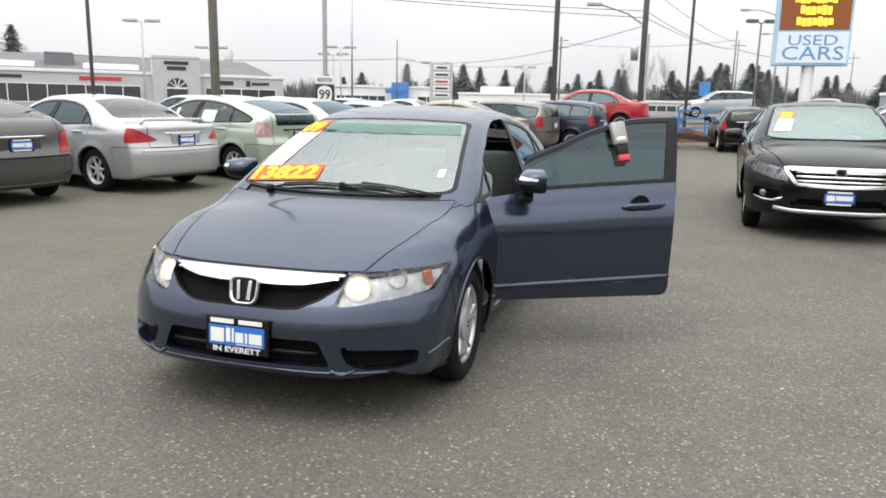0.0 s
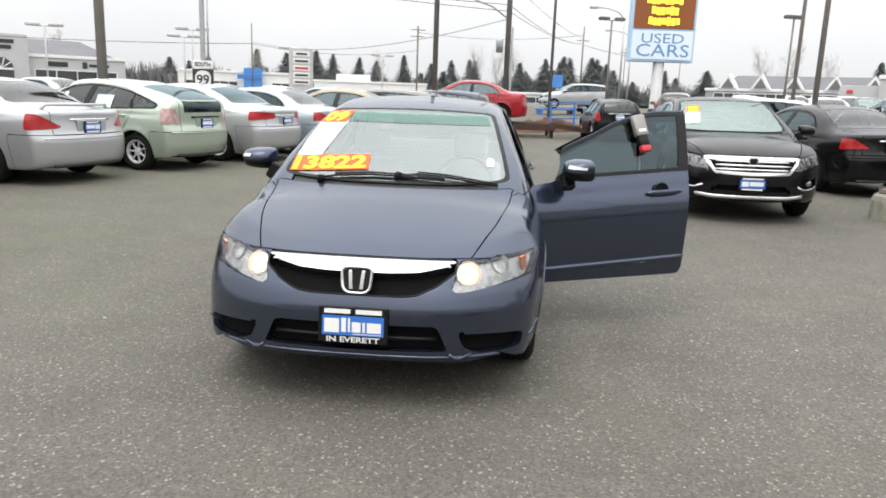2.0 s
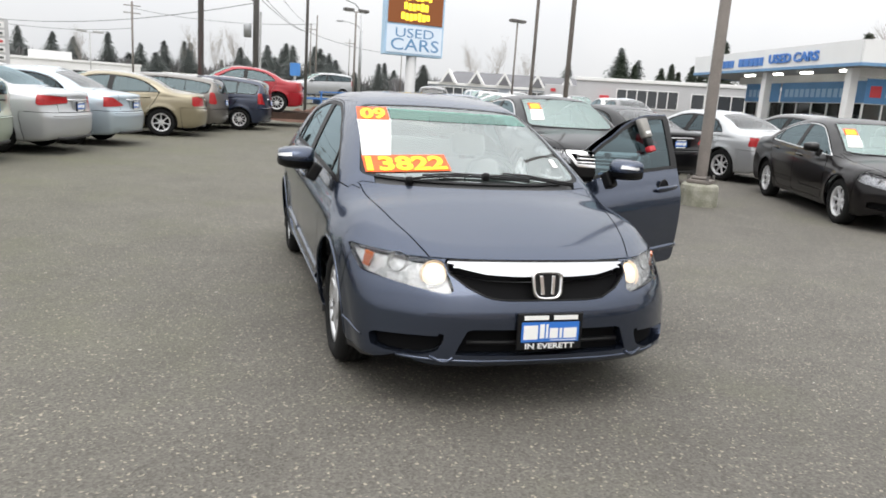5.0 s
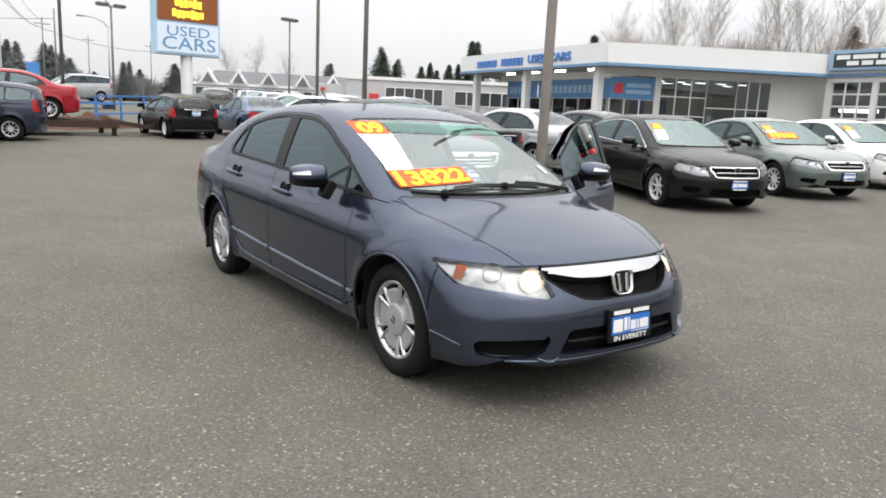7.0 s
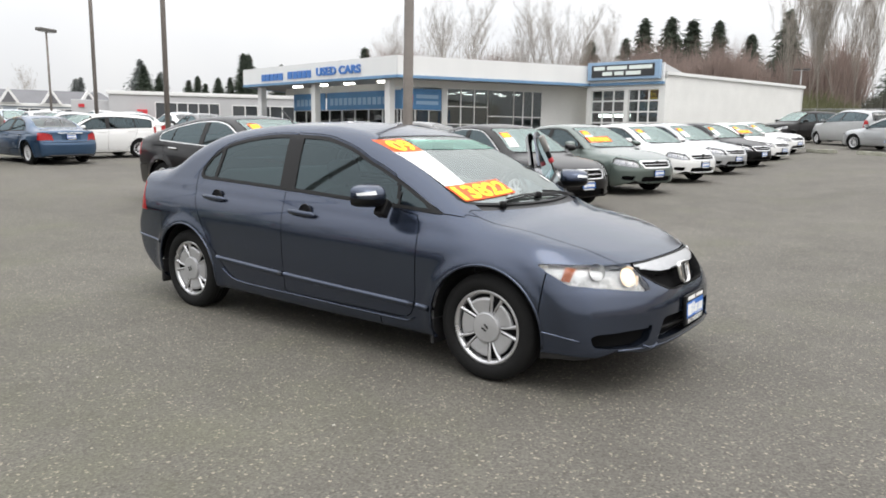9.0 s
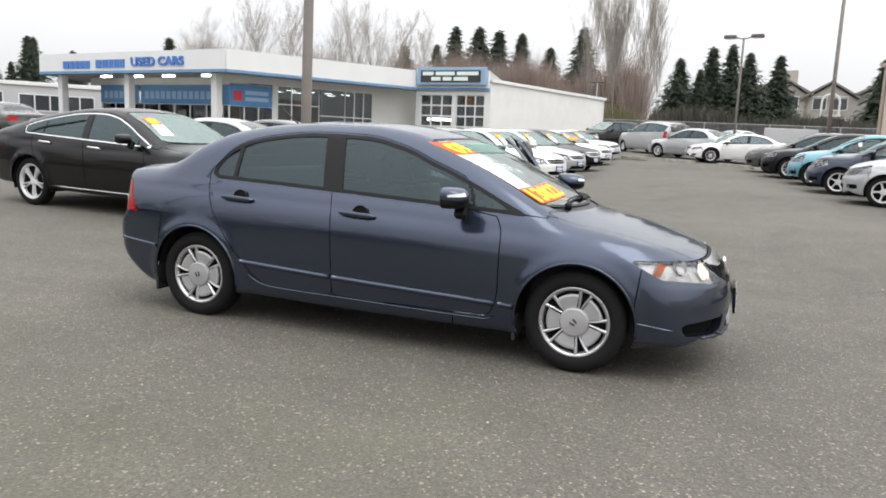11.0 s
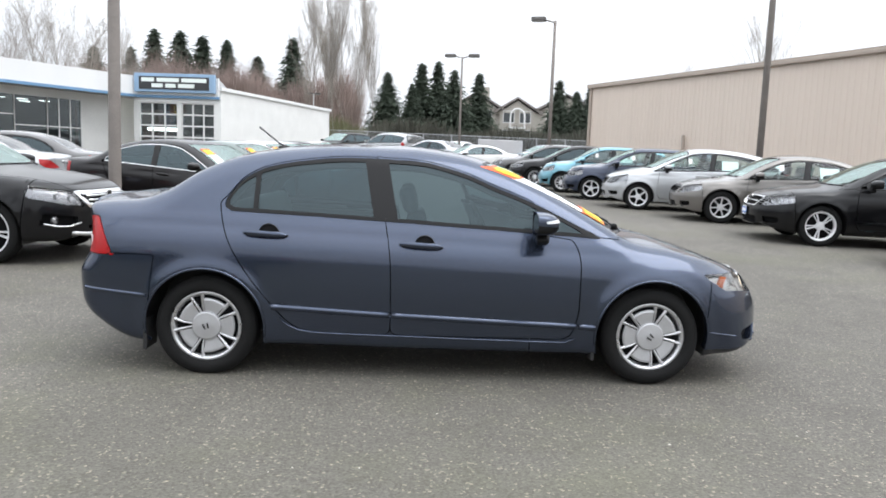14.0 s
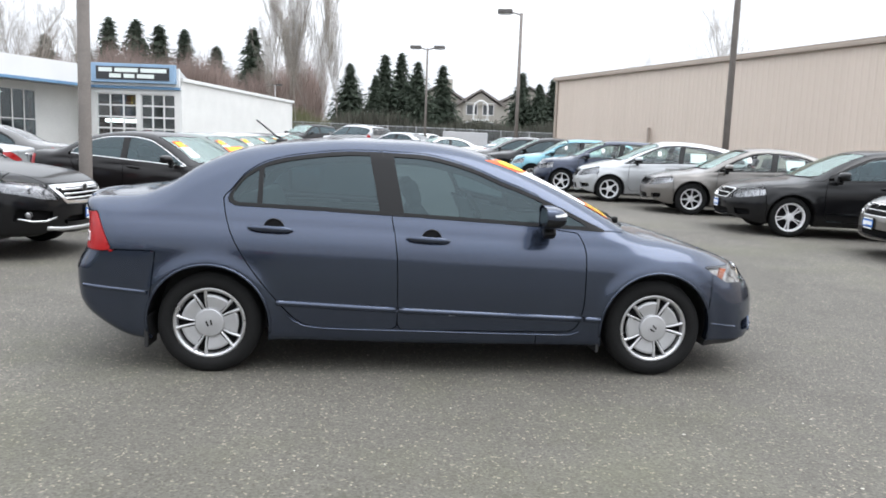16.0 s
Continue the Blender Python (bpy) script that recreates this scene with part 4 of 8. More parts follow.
HERO = finish(dict(
    top=[(-2.32, 0.98), (-2.2, 1.035), (-2.0, 1.075), (-1.81, 1.10), (-1.66, 1.155), (-1.45, 1.285), (-1.2, 1.375), (-0.9, 1.42), (-0.55, 1.442), (-0.2, 1.44), (0.1, 1.412), (0.4, 1.340),
         (0.62, 1.254), (0.86, 1.142), (1.08, 1.026), (1.2, 0.960), (1.3, 0.922), (1.5, 0.874), (1.7, 0.818), (1.9, 0.753), (2.02, 0.708), (2.12, 0.668), (2.2, 0.6)],
    belt=[(-2.3, 1.02), (-1.29, 0.995), (-0.3, 0.957), (0.57, 0.915), (1.03, 0.890), (1.4, 0.86), (2.2, 0.75)],
    plan=[(-2.35, 0.76), (-2.1, 0.815), (-1.7, 0.862), (-1.2, 0.876), (0, 0.878), (0.9, 0.878), (1.4, 0.866), (1.75, 0.840), (2.1, 0.79), (2.3, 0.74)],
    flank=[(0.0, -0.056), (0.12, -0.036), (0.35, -0.011), (0.56, 0.0), (0.68, -0.001), (0.77, -0.009), (0.85, -0.028), (0.93, -0.056), (1.0, -0.085)], shoulder=0.085, lamp_rise=(1.645, 0.700, 0.55), mirror_in=0.03,
    crown=[(-2.3, 0.08), (-1.7, 0.12), (-1.2, 0.13), (0, 0.12), (0.5, 0.15), (1.1, 0.15), (1.5, 0.09), (2.2, 0.06)],
    nose=[(0.1, 2.05), (0.2, 2.165), (0.27, 2.205), (0.45, 2.208), (0.54, 2.182), (0.6, 2.142), (0.68, 2.082), (0.74, 2.0), (0.85, 1.88)],
    tail=[(0.1, -1.8), (0.2, -1.98), (0.3, -2.14), (0.38, -2.225), (0.45, -2.255), (0.6, -2.265), (0.75, -2.20), (0.9, -2.185), (1.05, -2.225), (1.1, -2.21)],
    bow_f=0.36, bow_fe=3.4, bow_z=[(0.15, 0.29), (0.35, 0.325), (0.55, 0.36), (0.8, 0.38)], bow_r=0.16, tumble=0.415, wheels=(1.345, -1.375), tyre=0.305, arch=0.352, round_top=0.10,
    sill=[(-2.3, 0.24), (-1.9, 0.20), (-1.0, 0.20), (0, 0.185), (1.0, 0.180), (1.7, 0.168), (1.95, 0.185), (2.2, 0.235)],
    rail=[(-1.4, 0.34), (-1.28, 0.29), (-1.17, 0.185), (-1.03, 0.135), (-0.8, 0.112), (-0.46, 0.100), (-0.1, 0.105), (0.18, 0.135), (0.42, 0.165), (0.65, 0.165), (0.85, 0.165), (1.03, 0.15)],
    dlo=(-1.315, 1.04), frame=0.021, screen=(0.36, 1.235, 0.555, 0.70), rear_glass=(-0.98, -1.70, 0.50, 0.60), rear_glass_z=0.95,
    lamp=[(0.428, 0.566), (0.48, 0.564), (0.60, 0.580), (0.72, 0.596), (0.83, 0.610), (0.9, 0.640), (0.9, 0.700), (0.82, 0.701), (0.66, 0.697), (0.53, 0.687), (0.46, 0.683)], lamp_x=1.645,
    tail_lamp=[(0.58, 0.745), (0.95, 0.72), (0.95, 0.755), (0.80, 0.94), (0.76, 0.95), (0.60, 0.93)], tail_x=-1.925, tail_slope=-0.45,
    grille=[(-0.2, 0.690), (0.25, 0.690), (0.445, 0.690), (0.44, 0.640), (0.36, 0.585), (0.275, 0.549), (0.2, 0.542), (-0.2, 0.540)], surround=0.004, surround_mat=M_TRIM,
    intakes=[[(-0.2, 0.412), (0.37, 0.412), (0.42, 0.30), (-0.2, 0.295)], [(0.47, 0.375), (0.60, 0.368), (0.75, 0.352), (0.765, 0.335), (0.755, 0.292), (0.70, 0.284), (0.57, 0.286), (0.50, 0.312)]],
    hood=[(1.0, 0.70), (1.25, 0.675), (1.6, 0.62), (1.85, 0.55), (2.0, 0.50), (2.2, 0.46)], hood_z=0.693, front_x=1.69, front_top=0.692, rear_x=-1.70, rear_z=0.735, lid_x=-1.68, lid_y=0.60,
    door_a=[(0.2, 0.80), (0.28, 0.81), (0.31, 0.84), (0.49, 0.88), (0.73, 0.88), (0.893, 0.83), (0.905, 0.69), (1.1, 0.60), (1.4, 0.5)],
    door_b=[(0.2, -0.265), (0.4, -0.265), (0.7, -0.272), (0.97, -0.31), (1.35, -0.375)],
    door_c=[(0.2, -0.70), (0.28, -0.74), (0.31, -0.82), (0.41, -0.94), (0.47, -0.99), (0.68, -1.15), (0.86, -1.25), (1.0, -1.292), (1.1, -1.305), (1.4, -1.31)],
    door_z=0.282, pillar=(-0.342, -0.20, 0.072), divide=(0.655, -0.35, -1.095), strip=[(-1.04, 0.446), (-0.27, 0.409), (0.95, 0.366)],
    crease=0.004, mirror=(0.62, 1.0), handle_f=(-0.09, 0.838), handle_r=(-1.02, 0.88), seat=0.05, belt_dash=0.93, rim="blade", inset=0.132, glass=M_SIDEGLASS, mirror_lamp=True, plates=False, reflector=M_REFLHERO, screen_mat=M_WSHERO,
    chin=0.232, bar=[(-0.2, 0.683), (0.25, 0.683), (0.440, 0.681), (0.437, 0.673), (0.38, 0.656), (0.27, 0.638), (0.14, 0.632), (-0.2, 0.631)]))


def scaled(base, sx, sy, sz, **over):
    """The same kind of car at other sizes."""
    s = dict(base)
    for key in ("top", "belt", "sill", "strip"):
        if key in s:
            s[key] = [(x * sx, z * sz) for x, z in s[key]]
    for key in ("plan", "hood"):
        s[key] = [(x * sx, y * sy) for x, y in s[key]]
    s["crown"] = [(x * sx, c) for x, c in s["crown"]]
    s["rail"] = [(x * sx, g * sz) for x, g in s["rail"]]
    for key in ("nose", "tail", "door_a", "door_b", "door_c"):
        s[key] = [(z * sz, x * sx) for z, x in s[key]]
    for key in ("lamp", "tail_lamp", "grille"):
        s[key] = [(y * sy, z * sz) for y, z in s[key]]
    s["intakes"] = [[(y * sy, z * sz) for y, z in q] for q in s["intakes"]]
    s["wheels"] = tuple(w * sx for w in s["wheels"])
    s["dlo"] = tuple(w * sx for w in s["dlo"])
    for key in ("screen", "rear_glass"):
        if key in s:
            a, b, c, d = s[key]
            s[key] = (a * sx, b * sx, c * sy, d * sy)
    for key in ("lamp_x", "tail_x", "front_x", "rear_x", "lid_x", "seat"):
        s[key] = s[key] * sx
    for key in ("hood_z", "rear_z", "door_z", "belt_dash"):
        s[key] = s[key] * sz
    if "rear_glass_z" in s:
        s["rear_glass_z"] *= sz
    s["lid_y"] *= sy
    a, b, c = s["pillar"]
    s["pillar"] = (a * sx, b, c)
    a, b, c = s["divide"]
    s["divide"] = (a * sx, b, c * sx)
    for key in ("mirror", "handle_f", "handle_r"):
        s[key] = (s[key][0] * sx, s[key][1] * sz)
    s["bars"] = tuple(z * sz for z in s.get("bars", ()))
    s["bar_w"] = s.get("bar_w", 0.3) * sy
    s.update(over)
    return finish(s)


SEDAN = finish(dict(
    top=[(-2.50, 0.96), (-2.38, 1.03), (-2.1, 1.075), (-1.8, 1.10), (-1.6, 1.16), (-1.3, 1.31), (-1.0, 1.40), (-0.6, 1.455), (-0.25, 1.465), (0.05, 1.45), (0.35, 1.38), (0.65, 1.25),
         (0.95, 1.09), (1.15, 0.995), (1.3, 0.955), (1.6, 0.91), (1.9, 0.85), (2.12, 0.775), (2.25, 0.70), (2.35, 0.62)],
    belt=[(-2.4, 1.04), (-1.4, 1.01), (-0.3, 0.965), (0.57, 0.93), (1.03, 0.905), (1.4, 0.87), (2.3, 0.75)],
    plan=[(-2.5, 0.78), (-2.2, 0.86), (-1.7, 0.905), (-1.2, 0.915), (0, 0.92), (0.9, 0.918), (1.4, 0.912), (1.85, 0.885), (2.2, 0.82), (2.4, 0.75)],
    crown=[(-2.3, 0.07), (-1.7, 0.11), (-1.2, 0.12), (0, 0.11), (0.5, 0.14), (1.1, 0.15), (1.5, 0.10), (2.2, 0.07)],
    nose=[(0.1, 2.12), (0.2, 2.27), (0.3, 2.33), (0.5, 2.345), (0.62, 2.315), (0.72, 2.25), (0.8, 2.15), (0.9, 2.0)],
    tail=[(0.1, -2.2), (0.2, -2.36), (0.4, -2.46), (0.6, -2.475), (0.78, -2.42), (0.95, -2.40), (1.05, -2.42), (1.12, -2.4)],
    bow_f=0.36, bow_fe=3.0, bow_r=0.20, tumble=0.52, wheels=(1.40, -1.40), tyre=0.325, arch=0.368, round_top=0.11,
    sill=[(-2.4, 0.27), (-1.9, 0.21), (-1.0, 0.21), (0, 0.20), (1.0, 0.19), (1.7, 0.19), (2.3, 0.20)],
    rail=[(-1.55, 0.33), (-1.4, 0.27), (-1.2, 0.18), (-1.0, 0.13), (-0.7, 0.11), (-0.3, 0.105), (0.1, 0.12), (0.4, 0.15), (0.7, 0.16), (1.1, 0.14)],
    dlo=(-1.47, 1.04), frame=0.02, screen=(0.30, 1.18, 0.58, 0.72), rear_glass=(-1.0, -1.72, 0.53, 0.64), rear_glass_z=0.97,
    lamp=[(0.46, 0.60), (0.62, 0.595), (0.80, 0.64), (0.98, 0.72), (0.98, 0.80), (0.78, 0.795), (0.5, 0.735)], lamp_x=1.82,
    tail_lamp=[(0.52, 0.76), (1.0, 0.74), (1.0, 0.97), (0.74, 0.97), (0.55, 0.92)], tail_x=-2.10,
    grille=[(-0.1, 0.735), (0.42, 0.735), (0.45, 0.695), (0.38, 0.575), (-0.1, 0.568)], surround=0.030,
    intakes=[[(-0.2, 0.40), (0.42, 0.40), (0.46, 0.29), (-0.2, 0.285)], [(0.58, 0.41), (0.78, 0.42), (0.78, 0.34), (0.6, 0.32)]],
    hood=[(1.0, 0.74), (1.25, 0.72), (1.6, 0.68), (1.9, 0.60), (2.1, 0.52), (2.3, 0.46)], hood_z=0.735, front_x=1.80, rear_x=-1.85, rear_z=0.70, lid_x=-1.75, lid_y=0.62,
    door_a=[(0.2, 0.83), (0.3, 0.87), (0.5, 0.91), (0.75, 0.91), (0.9, 0.88), (1.0, 0.85), (1.2, 0.6), (1.5, 0.3)],
    door_b=[(0.2, -0.22), (0.4, -0.22), (0.7, -0.23), (0.97, -0.27), (1.4, -0.34)],
    door_c=[(0.2, -0.78), (0.3, -0.86), (0.45, -1.0), (0.68, -1.17), (0.86, -1.28), (1.0, -1.34), (1.1, -1.32), (1.4, -1.2)],
    door_z=0.29, pillar=(-0.30, -0.2, 0.06), divide=(0.74, -0.3, -1.14), strip=[(-1.0, 0.44), (0.95, 0.42)],
    mirror=(0.72, 1.03), handle_f=(-0.05, 0.86), handle_r=(-1.05, 0.90), seat=0.0, belt_dash=0.95, rim="ten", inset=0.135, bars=(0.65,), bar_w=0.36))

HATCH = dict(SEDAN)
HATCH.update(
    top=[(-2.14, 0.9), (-2.08, 1.06), (-1.98, 1.16), (-1.7, 1.285), (-1.3, 1.40), (-0.8, 1.47), (-0.3, 1.495), (0.05, 1.48), (0.35, 1.405), (0.7, 1.25), (1.0, 1.09), (1.2, 1.0), (1.35, 0.965), (1.6, 0.91), (1.9, 0.82), (2.08, 0.74), (2.2, 0.62)],
    plan=[(-2.3, 0.74), (-2.0, 0.81), (-1.5, 0.85), (-1.0, 0.862), (0, 0.865), (0.9, 0.862), (1.4, 0.855), (1.8, 0.82), (2.1, 0.76)],
    nose=[(0.1, 1.95), (0.2, 2.08), (0.3, 2.13), (0.5, 2.14), (0.62, 2.11), (0.72, 2.05), (0.85, 1.93)],
    tail=[(0.1, -1.9), (0.25, -2.08), (0.45, -2.16), (0.65, -2.16), (0.8, -2.11), (1.0, -2.09), (1.15, -2.06), (1.3, -2.0)],
    wheels=(1.33, -1.33), tyre=0.31, arch=0.352, dlo=(-1.78, 1.08), rail=[(-1.9, 0.20), (-1.5, 0.16), (-1.0, 0.12), (-0.3, 0.105), (0.1, 0.12), (0.4, 0.15), (0.7, 0.16), (1.1, 0.14)],
    rear_glass=(-1.15, -1.92, 0.5, 0.6), rear_glass_z=1.0, lamp=[(0.46, 0.60), (0.62, 0.595), (0.80, 0.64), (0.95, 0.74), (0.95, 0.84), (0.78, 0.82), (0.5, 0.72)], lamp_x=1.6,
    tail_lamp=[(0.56, 0.72), (1.0, 0.70), (1.0, 1.0), (0.72, 1.02), (0.6, 0.98)], tail_x=-1.84, front_x=1.62, rear_x=-1.66, rear_z=0.66, lid_x=-1.9, lid_y=0.58, hood=[(1.0, 0.70), (1.6, 0.62), (2.0, 0.48), (2.2, 0.44)],
    door_c=[(0.2, -0.78), (0.3, -0.84), (0.45, -0.97), (0.68, -1.12), (0.86, -1.22), (1.0, -1.27), (1.4, -1.2)], divide=(0.76, -0.3, -1.24), surround_mat=M_TRIM, bars=())
HATCH.pop("strip")
HATCH = finish(HATCH)

BOXY = dict(HATCH)
BOXY.update(
    top=[(-2.16, 1.1), (-2.1, 1.30), (-2.0, 1.43), (-1.8, 1.50), (-1.3, 1.55), (-0.6, 1.575), (0.0, 1.56), (0.3, 1.49), (0.65, 1.31), (0.95, 1.13), (1.12, 1.06), (1.3, 1.035), (1.6, 0.99), (1.9, 0.91), (2.08, 0.82), (2.2, 0.7)],
    belt=[(-2.4, 1.08), (-1.4, 1.06), (-0.3, 1.03), (0.57, 1.0), (1.03, 0.98), (1.4, 0.95), (2.3, 0.85)],
    tail=[(0.1, -1.9), (0.25, -2.08), (0.45, -2.16), (0.65, -2.17), (0.9, -2.15), (1.1, -2.14), (1.3, -2.08), (1.5, -1.98)],
    dlo=(-1.9, 1.0), rail=[(-2.0, 0.13), (-1.5, 0.12), (-0.3, 0.11), (0.1, 0.13), (0.4, 0.16), (1.1, 0.15)],
    rear_glass=(-1.9, -2.2, 0.5, 0.56), rear_glass_z=1.1, tail_lamp=[(0.62, 0.80), (1.0, 0.80), (1.0, 1.12), (0.7, 1.12)], tail_x=-1.9, lid_x=-1.95, screen=(0.22, 1.05, 0.58, 0.70), hood_z=0.8,
    lamp=[(0.46, 0.68), (0.62, 0.67), (0.80, 0.70), (0.95, 0.78), (0.95, 0.88), (0.78, 0.87), (0.5, 0.80)], grille=[(-0.1, 0.79), (0.40, 0.79), (0.43, 0.74), (0.36, 0.64), (-0.1, 0.63)],
    belt_dash=1.03, mirror=(0.66, 1.1), handle_f=(-0.05, 0.95), handle_r=(-1.05, 0.98), plate_z=0.5)
BOXY = finish(BOXY)

# tall fastback with a high waist and a broad chrome grille
FASTBACK = scaled(SEDAN, 1.0, 1.0, 1.0,
    top=[(-2.52, 1.0), (-2.42, 1.12), (-2.25, 1.20), (-1.9, 1.31), (-1.5, 1.43), (-1.0, 1.54), (-0.5, 1.60), (-0.1, 1.61), (0.15, 1.585), (0.45, 1.50), (0.75, 1.36), (1.0, 1.22), (1.18, 1.13), (1.32, 1.10), (1.6, 1.07), (1.95, 1.0), (2.15, 0.92), (2.28, 0.82), (2.36, 0.7)],
    belt=[(-2.4, 1.17), (-1.4, 1.12), (-0.3, 1.08), (0.57, 1.05), (1.03, 1.03), (1.4, 1.0), (2.3, 0.88)],
    plan=[(-2.5, 0.80), (-2.2, 0.88), (-1.7, 0.935), (-1.2, 0.945), (0, 0.95), (0.9, 0.948), (1.4, 0.94), (1.85, 0.915), (2.2, 0.84), (2.4, 0.76)],
    nose=[(0.1, 2.15), (0.25, 2.29), (0.4, 2.35), (0.6, 2.36), (0.75, 2.34), (0.86, 2.29), (0.95, 2.19), (1.05, 2.0)],
    tail=[(0.1, -2.2), (0.3, -2.42), (0.5, -2.47), (0.8, -2.48), (1.0, -2.45), (1.15, -2.42), (1.25, -2.4)],
    tyre=0.355, arch=0.40, sill=[(-2.4, 0.33), (-1.0, 0.29), (0, 0.28), (1.0, 0.27), (2.3, 0.28)], screen=(0.28, 1.18, 0.60, 0.74), dlo=(-1.55, 1.04),
    rail=[(-2.0, 0.19), (-1.5, 0.15), (-1.0, 0.125), (-0.3, 0.105), (0.1, 0.12), (0.4, 0.15), (0.7, 0.17), (1.1, 0.16)],
    rear_glass=(-1.25, -2.2, 0.5, 0.6), rear_glass_z=1.1, hood_z=0.875, hood=[(1.0, 0.76), (1.6, 0.72), (2.0, 0.62), (2.3, 0.50)],
    lamp=[(0.50, 0.70), (0.66, 0.705), (0.86, 0.77), (1.0, 0.83), (1.0, 0.90), (0.82, 0.905), (0.56, 0.86)],
    tail_lamp=[(0.52, 0.86), (1.0, 0.86), (1.0, 1.10), (0.74, 1.10), (0.55, 1.03)], tail_x=-2.12,
    grille=[(-0.1, 0.865), (0.50, 0.865), (0.58, 0.85), (0.43, 0.645), (-0.1, 0.63)], surround=0.038,
    intakes=[[(-0.2, 0.50), (0.40, 0.50), (0.44, 0.44), (-0.2, 0.43)], [(0.58, 0.56), (0.84, 0.60), (0.84, 0.48), (0.6, 0.45)]],
    mirror=(0.70, 1.16), handle_f=(-0.05, 0.99), handle_r=(-1.05, 1.02), belt_dash=1.07, rim="twin", door_z=0.36, frame_mat=M_CHROME, frame=0.016, strip=[(-1.0, 0.36), (0.95, 0.36)], bars=(0.705, 0.755, 0.805), bar_w=0.43, bar_r=0.016, plate_z=0.56, rear_plate_z=0.95)

# ---- ground ----
def asphalt():
    m = bpy.data.materials.new("asphalt")
    m.use_nodes = True
    n, l = m.node_tree.nodes, m.node_tree.links
    b = n["Principled BSDF"]
    co = n.new("ShaderNodeTexCoord")
    def tex(kind, scale, detail=4, rough=0.5):
        t = n.new(kind)
        t.inputs["Scale"].default_value = scale
        if kind == "ShaderNodeTexNoise":
            t.inputs["Detail"].default_value, t.inputs["Roughness"].default_value = detail, rough
        l.new(co.outputs["Object"], t.inputs["Vector"])
        return t
    big, mid, fine = tex("ShaderNodeTexNoise", 0.22, 5), tex("ShaderNodeTexNoise", 1.7, 5, 0.6), tex("ShaderNodeTexNoise", 70, 3, 0.7)
    stones = tex("ShaderNodeTexVoronoi", 92)
    patch = n.new("ShaderNodeMix")
    patch.data_type = "RGBA"
    patch.inputs[6].default_value, patch.inputs[7].default_value = (0.098, 0.091, 0.079, 1), (0.150, 0.140, 0.122, 1)
    r1 = n.new("ShaderNodeMapRange")
    r1.inputs[1].default_value, r1.inputs[2].default_value = 0.33, 0.67
    add = n.new("ShaderNodeMath")
    add.operation = "MULTIPLY_ADD"
    add.inputs[1].default_value = 0.45
    l.new(mid.outputs["Fac"], add.inputs[0])
    sc = n.new("ShaderNodeMath")
    sc.operation = "MULTIPLY"
    sc.inputs[1].default_value = 0.55
    l.new(big.outputs["Fac"], sc.inputs[0])
    l.new(sc.outputs[0], add.inputs[2])
    l.new(add.outputs[0], r1.inputs[0])
    l.new(r1.outputs[0], patch.inputs[0])
    # bare aggregate: pale and dark chips in the binder
    wn_ = n.new("ShaderNodeTexWhiteNoise")
    l.new(stones.outputs["Color"], wn_.inputs["Vector"])
    chip = n.new("ShaderNodeValToRGB")
    chip.color_ramp.elements[0].position, chip.color_ramp.elements[0].color = 0.0, (0.55, 0.55, 0.55, 1)
    chip.color_ramp.elements[1].position, chip.color_ramp.elements[1].color = 1.0, (2.7, 2.55, 2.3, 1)
    for pos, c in ((0.6, 0.92), (0.945, 1.10)):
        e = chip.color_ramp.elements.new(pos)
        e.color = (c, c, c, 1)
    l.new(wn_.outputs["Value"], chip.inputs[0])
    mul = n.new("ShaderNodeMix")
    mul.data_type, mul.blend_type = "RGBA", "MULTIPLY"
    mul.inputs[0].default_value = 0.85
    l.new(patch.outputs[2], mul.inputs[6])
    l.new(chip.outputs[0], mul.inputs[7])
    mul2 = n.new("ShaderNodeMix")
    mul2.data_type, mul2.blend_type = "RGBA", "OVERLAY"
    mul2.inputs[0].default_value = 0.45
    l.new(mul.outputs[2], mul2.inputs[6])
    l.new(fine.outputs["Fac"], mul2.inputs[7])
    # moss in the low joints
    moss = tex("ShaderNodeTexNoise", 0.5, 7, 0.7)
    mr = n.new("ShaderNodeMapRange")
    mr.inputs[1].default_value, mr.inputs[2].default_value, mr.inputs[4].default_value = 0.5, 0.8, 0.55
    l.new(moss.outputs["Fac"], mr.inputs[0])
    # greener along the tails of the street row, where nobody drives
    sx_, ry, band = n.new("ShaderNodeSeparateXYZ"), n.new("ShaderNodeMath"), n.new("ShaderNodeMapRange")
    l.new(co.outputs["Object"], sx_.inputs[0])
    ry.operation = "MULTIPLY_ADD"
    ry.inputs[1].default_value = -0.74
    l.new(sx_.outputs["Y"], ry.inputs[0])
    l.new(sx_.outputs["X"], ry.inputs[2])
    band.interpolation_type = "SMOOTHSTEP"
    band.inputs[1].default_value, band.inputs[2].default_value, band.inputs[3].default_value, band.inputs[4].default_value = -13.5, -3.0, 0.62, 0.0
    l.new(ry.outputs[0], band.inputs[0])
    blot = n.new("ShaderNodeMath")
    blot.operation = "MULTIPLY_ADD"
    l.new(band.outputs[0], blot.inputs[0])
    l.new(moss.outputs["Fac"], blot.inputs[1])
    l.new(mr.outputs[0], blot.inputs[2])
    mm = n.new("ShaderNodeMix")
    mm.data_type = "RGBA"
    mm.inputs[7].default_value = (0.105, 0.108, 0.062, 1)
    l.new(blot.outputs[0], mm.inputs[0])
    l.new(mul2.outputs[2], mm.inputs[6])
    l.new(mm.outputs[2], b.inputs["Base Color"])
    b.inputs["Roughness"].default_value = 0.82
    b.inputs["Specular IOR Level"].default_value = 0.35
    bp = n.new("ShaderNodeBump")
